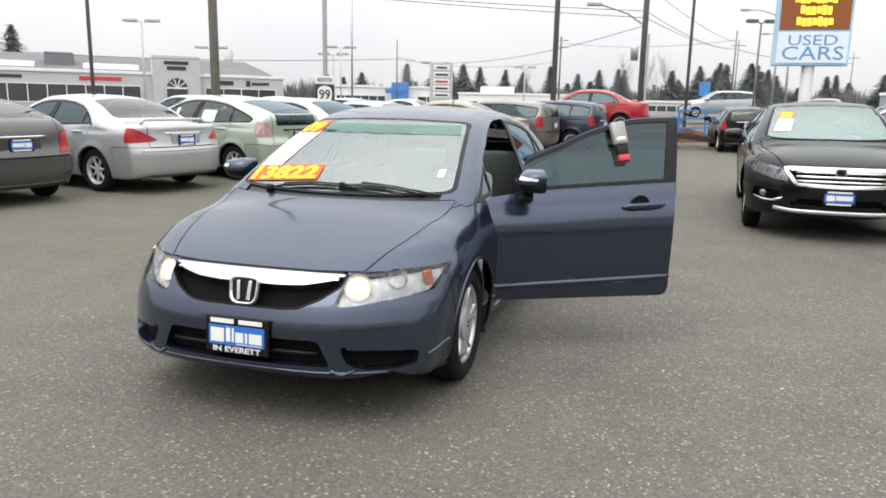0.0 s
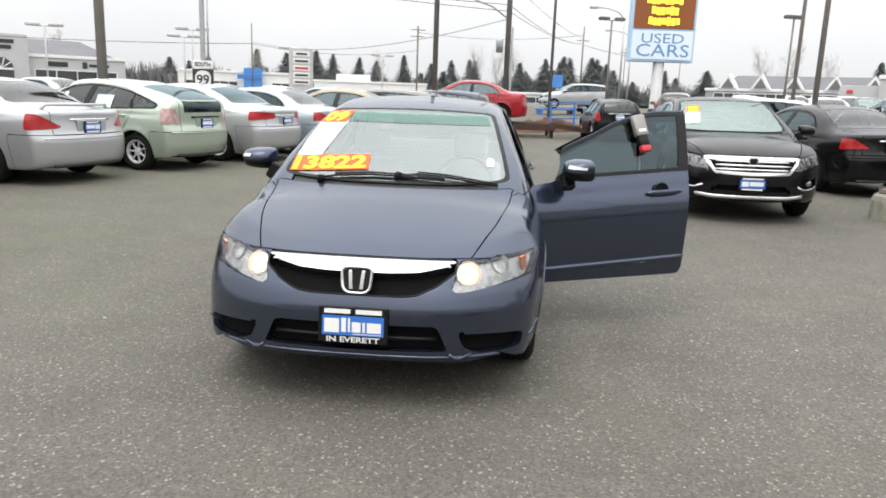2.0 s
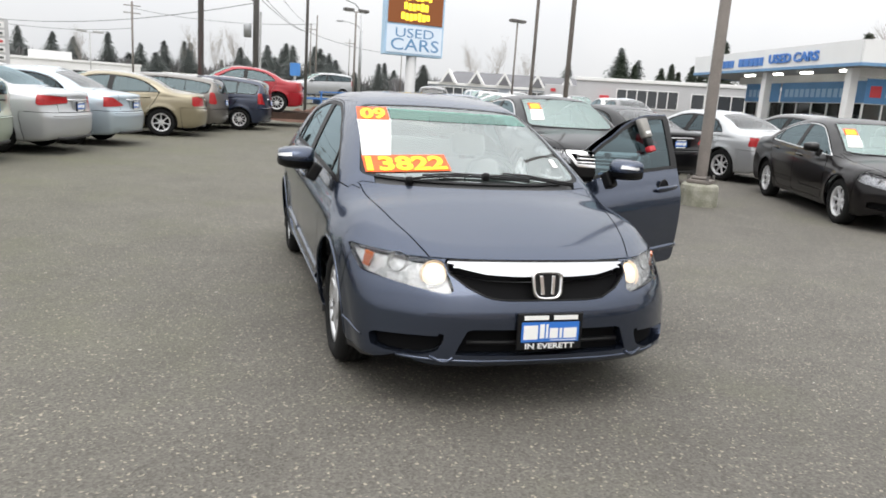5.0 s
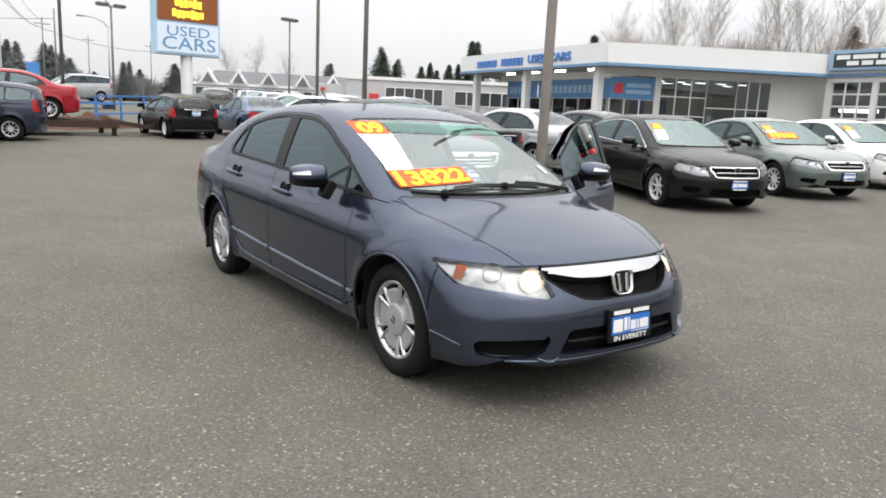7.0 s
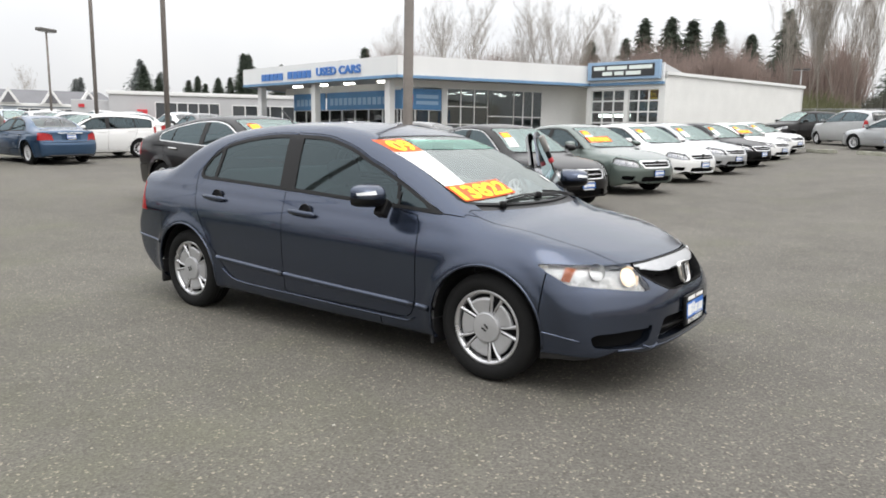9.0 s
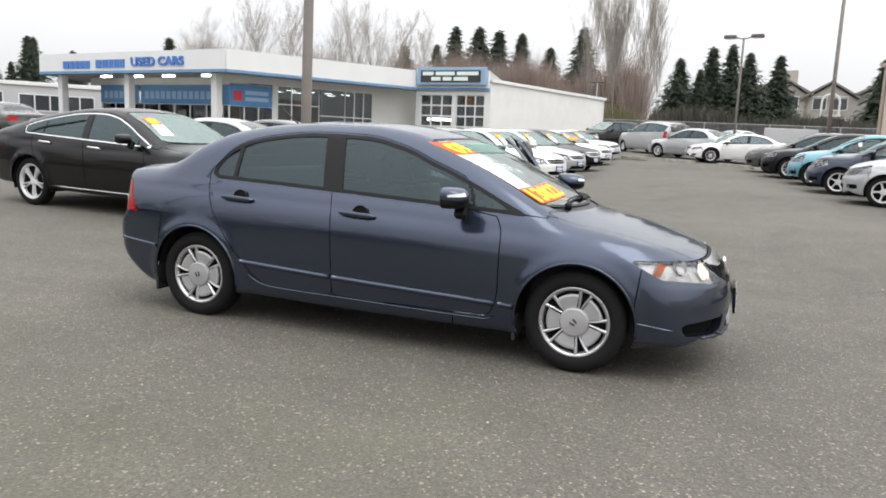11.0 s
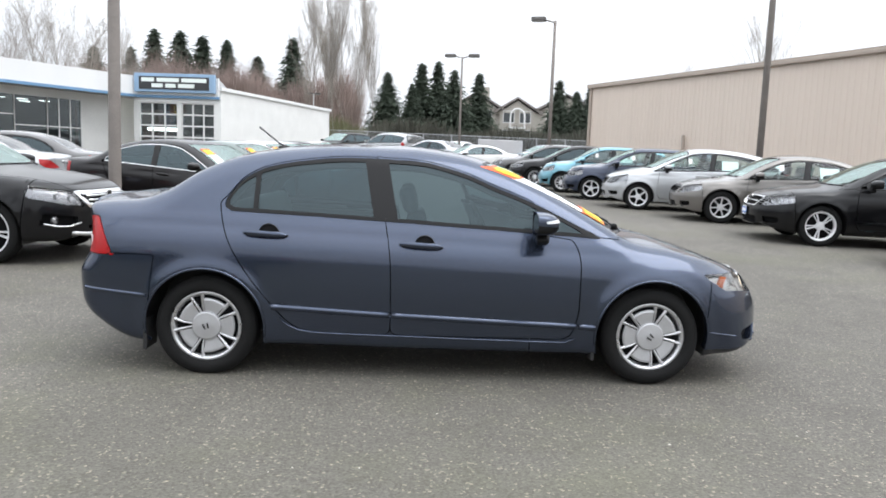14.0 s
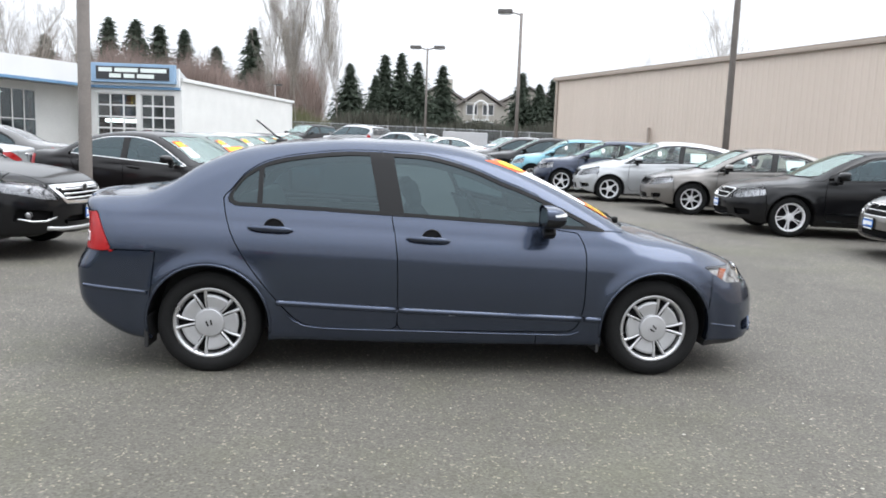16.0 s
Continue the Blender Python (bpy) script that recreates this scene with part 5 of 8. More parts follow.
    bp.inputs["Strength"].default_value, bp.inputs["Distance"].default_value = 0.38, 0.006
    l.new(stones.outputs["Distance"], bp.inputs["Height"])
    l.new(bp.outputs[0], b.inputs["Normal"])
    return m


M_ASPHALT = asphalt()
rings = [0.0] + [1.0 * 1.16 ** i for i in range(1, 52)]
gv, gf, seg = [(0, 4, 0)], [], 72
for r in rings[1:]:
    for q in range(seg):
        a = 2 * math.pi * q / seg
        x, y = r * math.cos(a), 4 + r * math.sin(a)
        gv.append((x, y, float(ground_z(x, y))))
for q in range(seg):
    gf.append((0, 1 + q, 1 + (q + 1) % seg))
for i in range(len(rings) - 2):
    for q in range(seg):
        a, b = 1 + i * seg + q, 1 + i * seg + (q + 1) % seg
        gf.append((a, a + seg, b + seg, b))
tagged(solid("ground", (gv, gf), M_ASPHALT, None, "", True), "worn grey asphalt lot with pale aggregate and moss", "ground", kind="structure")

# grit, leaf scraps and paper flecks
rnd = random.Random(5)
lv, lf_ = [], []
for _ in range(260):
    r, a = 1.5 + 22 * rnd.random() ** 1.3, rnd.uniform(-0.9, 3.6)
    x, y = r * math.cos(a) - 1, 3 + r * math.sin(a)
    z = float(ground_z(x, y)) + 0.004
    s = rnd.uniform(0.004, 0.013)
    b = rnd.uniform(0, 6.28)
    k = len(lv)
    for q in range(5):
        t = b + q * 1.257
        rr = s * rnd.uniform(0.6, 1.2)
        lv.append((x + rr * math.cos(t), y + rr * math.sin(t) * 0.7, z + rnd.uniform(0, 0.005)))
    lf_.append(tuple(range(k, k + 5)))
tagged(solid("litter", (lv, lf_), material("pale_scraps", (0.50, 0.48, 0.42), 0.9, noise_scale=30, vary=0.4)), "tiny pale leaf scraps and grit on asphalt", "litter", kind="stuff")

# ---- the grey-blue sedan with its driver's door open ----
P_HERO = paint("slate_blue_metallic", (0.047, 0.060, 0.093), 0.84, 0.25, 0.8)
P_HERO.node_tree.nodes["Principled BSDF"].inputs["Specular Tint"].default_value = (0.62, 0.65, 0.70, 1)
HERO_POSE = on_ground(-0.271, 5.211, -106.7)
hero, hero_doors, hf, hV, hN, hR = make_car("sedan_car", HERO, HERO_POSE, "slate-blue metallic sedan with its driver door open", P_HERO, 2)
hero_doors["fl"].matrix_basis = pose(0.885, 0.805, 0.030, 0, 1.0, -66) @ pose(-0.87, -0.845, 0)
for nm in ("fl", "fr", "rl", "rr"):
    panel("inner_panel", hV, hN, hR.get(("door", nm)), M_CABIN, hero_doors[nm], 0.035, 0.02, -0.06)
# swept strips along the flanks: half-round, catching the sky
def flank_strip(owner, pts, sg, hgt, out, name="side_molding", mat=None):
    V, F = [], []
    k = 6
    for x, z in pts:
        y = surface_y(hf, x, z)
        for j in range(k):
            a = math.pi * (j / (k - 1) - 0.5)
            V.append((x, sg * (y - 0.003 + out * math.cos(a)), z + hgt * math.sin(a)))
    n = len(pts)
    for i in range(n - 1):
        for j in range(k - 1):
            q = (i * k + j, i * k + j + 1, (i + 1) * k + j + 1, (i + 1) * k + j)
            F.append(q if sg < 0 else q[::-1])
    F += [tuple(range(k)), tuple(range((n - 1) * k + k - 1, (n - 1) * k - 1, -1))]
    return solid(name, (V, F), mat or P_HERO, owner, "", True)


mold = lambda x: float(pchip(HERO["strip"], [x])[0])
for sg, sd in ((1, "l"), (-1, "r")):
    flank_strip(hero_doors["r" + sd], [(x, mold(x)) for x in np.linspace(-0.98, -0.275, 16)], sg, 0.019, 0.021)
    flank_strip(hero_doors["f" + sd], [(x, mold(x)) for x in np.linspace(-0.255, 0.865, 20)], sg, 0.019, 0.021)
    flank_strip(hero, [(x, mold(x)) for x in np.linspace(0.885, 0.985, 5)], sg, 0.019, 0.021)
    flank_strip(hero, [(x, 0.520 - 0.08 * (x + 2.1)) for x in np.linspace(-2.10, -1.72, 12)], sg, 0.013, 0.013, "bumper_strip")
    flank_strip(hero, [(x, 0.349 - 0.15 * (x - 1.69)) for x in np.linspace(1.70, 1.90, 8)], sg, 0.007, 0.010, "bumper_strip")
    # rocker below the doors
    flank_strip(hero, [(x, float(pchip([(-0.93, 0.372), (-0.88, 0.331), (-0.81, 0.300), (-0.70, 0.287), (-0.2, 0.277), (0.80, 0.263), (0.86, 0.285)], [x])[0])) for x in np.linspace(-0.93, 0.86, 34)], sg, 0.0075, 0.015, "rocker_edge")
    # rolled wheel-arch lips
    for wx in HERO["wheels"]:
        pts = []
        for a in np.linspace(math.radians(-8), math.radians(188), 40):
            x, z = wx + 0.358 * math.cos(a), 0.305 + 0.358 * math.sin(a)
            pts.append((x, sg * (surface_y(hf, x, max(z, 0.24)) - 0.002), z))
        solid("arch_lip", tube(pts, 0.0085, 6), P_HERO, hero, "", True)
    # dark jambs behind the shut lines
    for key_, z0_, z1_ in (("door_b", 0.26, 0.97), ("door_a", 0.27, 0.88), ("door_c", 0.28, 0.99)):
        if key_ == "door_a" and sg > 0:
            continue
        V, F = [], []
        for i, z in enumerate(np.linspace(z0_, z1_, 15)):
            x = float(pchip(HERO[key_], [z])[0])
            for dx in (-0.04, 0.04):
                V.append((x + dx, sg * (surface_y(hf, x + dx, z) - 0.028), z))
            if i:
                q = 2 * i
                F.append((q - 2, q - 1, q + 1, q))
        solid("door_jamb", (V, F), M_TRIM, hero)
    # mud flaps
    for wx, xx in ((-1.375, -1.735), (1.345, 0.985)):
        zt_, zb_ = (0.34, 0.155) if wx < 0 else (0.30, 0.15)
        solid("mud_flap", box(xx - 0.012, min(sg * 0.66, sg * 0.845), zb_, xx + 0.012, max(sg * 0.66, sg * 0.845), zt_, 0.008), M_BLACK, hero)
    # head lamps: lit projector, cold high beam, amber marker, bezel
    for yy, zz, r, lit in ((0.50, 0.630, 0.062, True), (0.645, 0.662, 0.046, False)):
        x = surface_x(hf, sg * yy, zz) - 0.022
        aim = pose(x, sg * yy, zz, 0, -22, sg * (24 if lit else 34))
        bowl = solid("lamp_bowl", lathe([(r, 0.0), (r * 0.95, -0.012), (r * 0.75, -0.035), (r * 0.4, -0.055), (0.0, -0.06)], 24, "x"), M_CHROME if lit else M_REFLHERO, hero, "", True, aim)
        if not lit:
            continue
        solid("lamp_bulb", lathe([(0.0, 0.004), (r * 0.55, 0.002), (r * 0.88, -0.014), (r * 0.5, -0.03), (0.0, -0.032)], 20, "x"), M_LIT if lit else M_REFLHERO, bowl, "glowing warm head lamp" if lit else "", True)
    # amber marker set edge-on inside the outer end of the lens
    marker = [(-0.040, -0.030), (0.004, -0.036), (0.034, 0.034), (-0.020, 0.040)]
    ym = surface_y(hf, 1.80, 0.648) - 0.026
    solid("amber_marker", moved(prism(marker, 0.012, "xz", -0.006), pose(1.80, sg * ym, 0.648, 0, 0, -sg * 28)), M_AMBER, hero, "amber side marker")
    # tail lamp reversing patch
    zz, yy = 0.80, 0.80
    xx = surface_x(hf, sg * 0.74, zz, -0.5, -3.0)
    solid("reversing_lamp", box(-0.008, -0.035, -0.030, 0.006, 0.035, 0.030, 0.006), M_CLEARTAIL, hero, "", False, pose(xx + 0.0, sg * 0.74, zz, 0, 0, -sg * 28))
# badge: plain chrome ring with dark inset
em = [(0.074 * math.copysign(abs(math.cos(t)) ** 0.45, math.cos(t)) * (1 + 0.16 * math.sin(t)), 0.066 * math.copysign(abs(math.sin(t)) ** 0.45, math.sin(t))) for t in np.linspace(0, 2 * math.pi, 41)[:-1]]
xb_ = surface_x(hf, 0, 0.605)
ring_v, ring_f = [], []
for i, (a, b) in enumerate(em):
    for sc, dx in ((1.0, 0.0), (0.98, 0.016), (0.84, 0.018), (0.78, 0.004)):
        ring_v.append((dx, a * sc, b * sc))
for i in range(40):
    for k in range(3):
        j = (i + 1) % 40
        ring_f.append((i * 4 + k, j * 4 + k, j * 4 + k + 1, i * 4 + k + 1))
bd = solid("badge", (ring_v, ring_f), M_CHROME, hero, "chrome badge ring", True, pose(xb_ + 0.012, 0, 0.603, 0, -14, 0))
solid("badge_ground", prism([(a * 0.8, b * 0.8) for a, b in em], 0.004, "yz", 0.0), M_TRIM, bd)
for s_ in (-1, 1):
    solid("badge_bar", moved(box(0.004, -0.009, -0.044, 0.014, 0.009, 0.044, 0.003), pose(0, s_ * 0.027, 0, s_ * -5)), M_CHROME, bd)
# dealer plate with readable town line
pl = solid("number_plate", box(-0.010, -0.158, -0.083, 0.006, 0.158, 0.083, 0.005), M_TRIM, hero, "black-framed blue dealer plate", False, pose(surface_x(hf, 0, 0.41) + 0.016, 0, 0.412, 0, -3, 0))
solid("plate_field", box(0.006, -0.140, -0.046, 0.0085, 0.140, 0.044), M_PLATEBLUE, pl)
words("IN EVERETT", 0.034, M_PAPER, pl, Matrix(((0, 0, 1, 0.008), (1, 0, 0, 0), (0, 1, 0, -0.066), (0, 0, 0, 1))), "lettering", 0.0008, 0.24, 0.0006)
for y0, y1, z0, z1, mm in ((-0.130, -0.012, 0.054, 0.074, M_PAPER), (0.012, 0.130, 0.054, 0.074, M_PAPER), (-0.13, -0.062, -0.034, 0.030, M_PAPER), (-0.052, -0.030, -0.030, 0.034, M_PAPER), (-0.022, -0.012, -0.030, 0.034, M_PAPER),
                           (-0.004, 0.036, -0.030, 0.016, M_PAPER), (0.044, 0.056, -0.030, 0.016, M_PAPER), (0.064, 0.128, -0.030, 0.016, M_PAPER), (0.0, 0.13, -0.040, -0.037, M_PAPER)):
    solid("plate_bar", box(0.0085, y0, z0, 0.0100, y1, z1), mm, pl)
solid("intake_blade", tube([(surface_x(hf, y, 0.352) - 0.02, y, 0.352) for y in np.linspace(-0.37, 0.37, 11)], 0.010, 6), M_TRIM, hero, "", True)
solid("bumper_lip", tube([(surface_x(hf, y, 0.268) - 0.004, y, 0.268) for y in np.linspace(-0.66, 0.66, 29)], 0.009, 6), P_HERO, hero, "", True)
for sg in (-1, 1):
    solid("intake_fin", tube([(surface_x(hf, sg * yy, zz) + 0.002, sg * yy, zz) for yy, zz in ((0.43, 0.285), (0.455, 0.262), (0.48, 0.262), (0.53, 0.285))], 0.008, 6), P_HERO, hero, "", True)
# stickers on the windscreen
decal(hero, hf, [(-0.572, 1.318), (-0.395, 1.328), (-0.412, 1.252), (-0.598, 1.245)], M_ORANGE, "year_sticker", 0.003, "orange year sticker")
decal_words(hero, hf, "09", [(-0.560, 1.313), (-0.412, 1.322), (-0.428, 1.258), (-0.582, 1.251)], M_YELLOW)
decal(hero, hf, [(-0.598, 1.250), (-0.400, 1.260), (-0.480, 1.060), (-0.640, 1.046)], M_PAPER, "price_sheet", 0.002, "white price sheet")
for k in range(6):
    z0 = 1.225 - 0.024 * k
    sh = 0.0 - 0.012 * k
    decal(hero, hf, [(-0.565 + sh * 0.8, z0), (-0.455 + sh + (0.02 if k % 2 else 0), z0 + 0.004), (-0.457 + sh + (0.02 if k % 2 else 0), z0 - 0.004), (-0.567 + sh * 0.8, z0 - 0.008)], material("print_grey", (0.52, 0.52, 0.53), 0.8), "print_bar", 0.0035)
decal(hero, hf, [(-0.642, 1.056), (-0.168, 1.084), (-0.158, 1.006), (-0.640, 0.976)], M_ORANGE, "price_strip", 0.004, "orange price strip")
decal_words(hero, hf, "13822", [(-0.628, 1.052), (-0.182, 1.078), (-0.174, 1.012), (-0.630, 0.982)], M_YELLOW, 0.007)
decal(hero, hf, [(0.528, 1.078), (0.566, 1.078), (0.570, 1.036), (0.532, 1.036)], M_PAPER, "window_sticker", 0.002)
# sheet lying on the dash, inner mirror
solid("dash_sheet", moved(box(-0.07, -0.12, 0, 0.07, 0.12, 0.003), pose(0.98, 0.40, 0.935, 0, 2, 12)), M_PAPER, hero)
solid("inner_mirror", moved(box(-0.012, -0.12, -0.032, 0.018, 0.12, 0.032, 0.012), pose(0.42, 0.0, 1.27)), M_TRIM, hero, "", True)
decal(hero, hf, [(-0.385, 1.322), (0.50, 1.322), (0.535, 1.262), (-0.40, 1.262)], glass("shade_band_glass", (0.42, 0.74, 0.62), 0.0, 2.2, (0.70, 1.0, 0.90)), "shade_band", 0.001, "green shade band along the screen's top")
# wipers lying on the cowl
def wiper(pts, pivot):
    arm = [(screen_x(hf, [y], [z])[0] + 0.022, y, z) for y, z in pts]
    w_ = solid("wiper", tube(arm, 0.0065, 6), M_TRIM, hero, "", True)
    blade = [(screen_x(hf, [y], [z])[0] + 0.012, y, z + 0.012) for y, z in pts[1:]]
    solid("blade", tube(blade, 0.006, 5), M_BLACK, w_, "", True)
    y, z = pivot
    solid("pivot", lathe([(0.0, -0.02), (0.022, -0.02), (0.022, 0.014), (0.014, 0.022), (0.0, 0.024)], 14, "z"), M_TRIM, w_, "", True, pose(screen_x(hf, [y], [z])[0] + 0.02, y, z))


wiper([(0.03, 0.985), (0.14, 0.992), (0.30, 0.983), (0.46, 0.962), (0.60, 0.945)], (0.03, 0.982))
wiper([(-0.42, 0.955), (-0.34, 0.968), (-0.15, 0.982), (0.05, 0.979), (0.30, 0.965)], (-0.42, 0.95))
# roof aerial
solid("aerial", tube([(-1.05, 0, 1.405), (-1.10, 0, 1.43), (-1.235, 0, 1.535)], 0.006, 6), M_BLACK, hero, "", True)
solid("aerial_foot", box(-1.10, -0.02, 1.385, -1.02, 0.02, 1.412, 0.008), M_BLACK, hero, "", True)
# boot-lid lip
lip = [(surface_x(hf, y, 1.0, -0.8, -3.0) + 0.035, y, 1.040 - 0.07 * y * y) for y in np.linspace(-0.56, 0.56, 17)]
solid("boot_spoiler", tube(lip, 0.014, 8), P_HERO, hero, "", True)
# lock box hung over the driver's window
def on_door(x, z):
    return surface_y(hf, x, z)


x0 = 0.87 - 0.845
lock = tagged(new("lock_box"), "grey metal key lock box with a red base", "lock box")
yy = on_door(x0, 1.22)
lock_m = hero_doors["fl"].matrix_basis @ pose(x0, yy + 0.035, 1.225, 24, 6, 0)
lock.matrix_basis = HERO_POSE @ lock_m
solid("case", box(-0.045, -0.022, -0.045, 0.045, 0.026, 0.10, 0.012), material("lock_grey", (0.30, 0.29, 0.27), 0.45, 0.5, noise_scale=12, vary=0.2), lock, "", True)
solid("lower_case", box(-0.035, -0.018, -0.11, 0.035, 0.020, -0.045, 0.008), M_TRIM, lock, "", True)
solid("red_base", box(-0.034, -0.018, -0.150, 0.034, 0.022, -0.108, 0.006), M_REDSIGN_, lock, "red plastic base", True)
solid("label", box(-0.026, 0.027, -0.02, 0.026, 0.029, 0.0), M_PAPER, lock)
solid("hanger", join(box(-0.03, -0.05, 0.09, 0.03, 0.0, 0.10, 0.003), box(-0.03, -0.054, 0.02, 0.03, -0.047, 0.10, 0.003)), M_DARKMETAL, lock)

# ---- the other cars on the lot ----
COLOURS = dict(black=(0.004, 0.004, 0.0048), silver=(0.44, 0.45, 0.46), mint=(0.42, 0.48, 0.40), white=(0.78, 0.78, 0.77), gold=(0.27, 0.235, 0.155), ice=(0.39, 0.46, 0.51), grey=(0.075, 0.073, 0.072),
               green=(0.12, 0.15, 0.135), red=(0.32, 0.009, 0.018), navy=(0.013, 0.022, 0.050), cyan=(0.14, 0.32, 0.39), blue=(0.03, 0.075, 0.15), taupe=(0.155, 0.143, 0.130), brown=(0.0062, 0.0050, 0.0052))


def lot_car(name, base, x, y, heading, colour, label, detail=1, lift=0.0, group="cars on the lot", **over):
    sx, sy, sz = over.pop("size", (1, 1, 1))
    s = scaled(base, sx, sy, sz, **over)
    flat = colour in ("white", "black", "red", "brown")
    m = paint("paint_" + colour, COLOURS[colour], 0.0 if flat else 0.5, 0.35, 0.55 if colour in ("black", "brown") else 1.0)
    return make_car(name, s, on_ground(x, y, heading, -lift), label, m, detail, group)


cross, _, cf, _, _, _ = lot_car("crossover_car", FASTBACK, 5.09, 10.0, -110.3, "black", "black fastback crossover with a broad chrome grille", 1, sticker=1, size=(1.02, 1.0, 0.945), plate_z=0.50, handle_mat=M_CHROME)
M_SKID = material("satin_silver", (0.55, 0.55, 0.55), 0.35, 0.7)
solid("skid_plate", tube([(surface_x(cf, y, 0.335) - 0.006, y, 0.335 + 0.10 * max(0.0, abs(y) - 0.45)) for y in np.linspace(-0.62, 0.62, 25)], 0.026, 8), M_SKID, cross, "silver lower skid edge", True)
for sg in (-1, 1):
    solid("fog_trim", tube([(surface_x(cf, sg * y, z) + 0.001, sg * y, z) for y, z in ((0.55, 0.47), (0.64, 0.43), (0.74, 0.43), (0.83, 0.46))], 0.013, 6), M_CHROME, cross, "chrome fog lamp trim", True)
    solid("sill_strip", tube([(x, sg * (surface_y(cf, x, 0.33) + 0.002), 0.33) for x in np.linspace(-0.95, 0.95, 9)], 0.011, 6), M_CHROME, cross, "chrome sill strip", True)
    solid("fog_lamp", lathe([(0.0, 0.004), (0.036, 0.0), (0.046, -0.02), (0.0, -0.03)], 14, "x"), M_REFLECTOR, cross, "", True, pose(surface_x(cf, sg * 0.74, 0.50) - 0.03, sg * 0.74, 0.50, 0, 0, sg * 24))
lot_car("sedan_car", SEDAN, 8.85, 6.78, -127.5, "brown", "dark brown-black sedan with chrome-framed grille and alloys", 1, frame_mat=M_CHROME, frame=0.011, sticker=1, rim="seven", surround=0.018)
for k, (col, lab) in enumerate((("green", "grey-green sedan with an orange price on its screen"), ("white", "white sedan parked nose out in the row"), ("silver", "silver sedan parked nose out in the row"),
                                ("black", "black sedan parked nose out in the row"), ("white", "white sedan at the far end of the row"), ("white", "white sedan at the far end of the row"))):
    lot_car("sedan_car", SEDAN, 12.25 + 3.4 * k, 5.8 - 0.92 * k, -127.5, col, lab, 1 if k < 2 else 0, sticker=2 if k in (0, 4) else 1)
CIV12 = dict(size=(0.94, 0.955, 0.975), rim="seven", tail_lamp=[(0.47, 0.79), (1.0, 0.75), (1.0, 0.95), (0.72, 0.94)])
lot_car("sedan_car", SEDAN, 8.4, 11.97, 84, "black", "black compact sedan seen from behind with red tail lamps", 1, **CIV12)
lot_car("sedan_car", SEDAN, 11.1, 11.45, 84, "silver", "silver compact sedan parked tail out", 1, **CIV12)
lot_car("sedan_car", SEDAN, 13.9, 10.95, 84, "grey", "dark grey compact sedan parked tail out", 0, **CIV12)
# row parked tail out along the street
lot_car("hatchback_car", HATCH, -7.35, 10.46, 151, "grey", "dark grey hatchback with a wide red tail lamp bar", 1, size=(1, 1, 0.96))
lot_car("sedan_car", SEDAN, -6.13, 12.46, 151, "silver", "silver sedan with a boot spoiler and red tail lamps", 1, tail_lamp=[(0.48, 0.80), (1.0, 0.76), (1.0, 1.0), (0.78, 0.98)], spoiler=(-2.30, 1.105), rim="seven")
lot_car("hatchback_car", HATCH, -4.5, 14.3, 149, "mint", "pale green hatchback with clear tail lamps", 1, size=(1.02, 1, 1), rim="seven", tail_mat=M_PALETAIL, back_mat=M_SIDEGLASS, tail_lamp=[(0.60, 0.80), (1.0, 0.78), (1.0, 1.03), (0.66, 1.04)],
        top=[(-2.22, 0.98), (-2.18, 1.12), (-2.06, 1.20), (-1.75, 1.30), (-1.3, 1.40), (-0.8, 1.47), (-0.3, 1.495), (0.05, 1.48), (0.35, 1.405), (0.7, 1.25), (1.0, 1.09), (1.2, 1.0), (1.35, 0.965), (1.6, 0.91), (1.9, 0.82), (2.08, 0.74), (2.2, 0.62)],
        tail=[(0.1, -1.9), (0.25, -2.10), (0.45, -2.19), (0.65, -2.20), (0.8, -2.16), (1.0, -2.155), (1.15, -2.14), (1.3, -2.0)], rear_glass=(-1.25, -2.4, 0.50, 0.50), rear_glass_z=0.985, spoiler=(-2.13, 1.165), garnish=M_TRIM, glass=M_PALEGLASS, papers=True)
lot_car("sedan_car", SEDAN, -3.4, 16.1, 150, "silver", "silver-white sedan with wide red tail lamps", 1, tail_lamp=[(0.36, 0.86), (1.0, 0.80), (1.0, 0.99), (0.40, 0.95)], back_mat=M_SIDEGLASS)
lot_car("sedan_car", SEDAN, -2.05, 17.75, 150, "ice", "pale ice-blue compact sedan", 1, **CIV12)
lot_car("sedan_car", SEDAN, -0.16, 20.3, 165, "gold", "gold-beige sedan with alloy wheels", 1, rim="seven")
lot_car("estate_car", BOXY, 1.3, 22.3, 150, "taupe", "grey-brown estate car parked by the street", 0, size=(1.0, 1, 0.95))
lot_car("hatchback_car", BOXY, 3.1, 23.2, 150, "navy", "dark blue hatchback with pale tail lamps", 1, size=(0.92, 0.98, 0.96))
lot_car("sedan_car", SEDAN, 4.7, 25.2, 166, "red", "red sedan raised on a low trailer", 1, lift=0.44, size=(0.90, 0.97, 0.98))
lot_car("estate_car", BOXY, 17.1, 46.6, 172, "silver", "silver-white crossover raised to fit the camera's view", 1, lift=0.42, size=(1.05, 1.05, 1.03))
lot_car("hatchback_car", BOXY, 9.35, 23.3, 76, "black", "black hatchback with red tail lamps", 1, size=(0.88, 0.92, 0.86))
lot_car("coupe_car", SEDAN, 11.6, 22.3, 73, "blue", "dark teal-blue coupe with red tail lamps", 1, size=(0.92, 0.95, 0.94))
lot_car("hatchback_car", BOXY, 13.6, 22.2, 160, "white", "white hatchback parked side on", 1, size=(0.97, 0.98, 0.92))
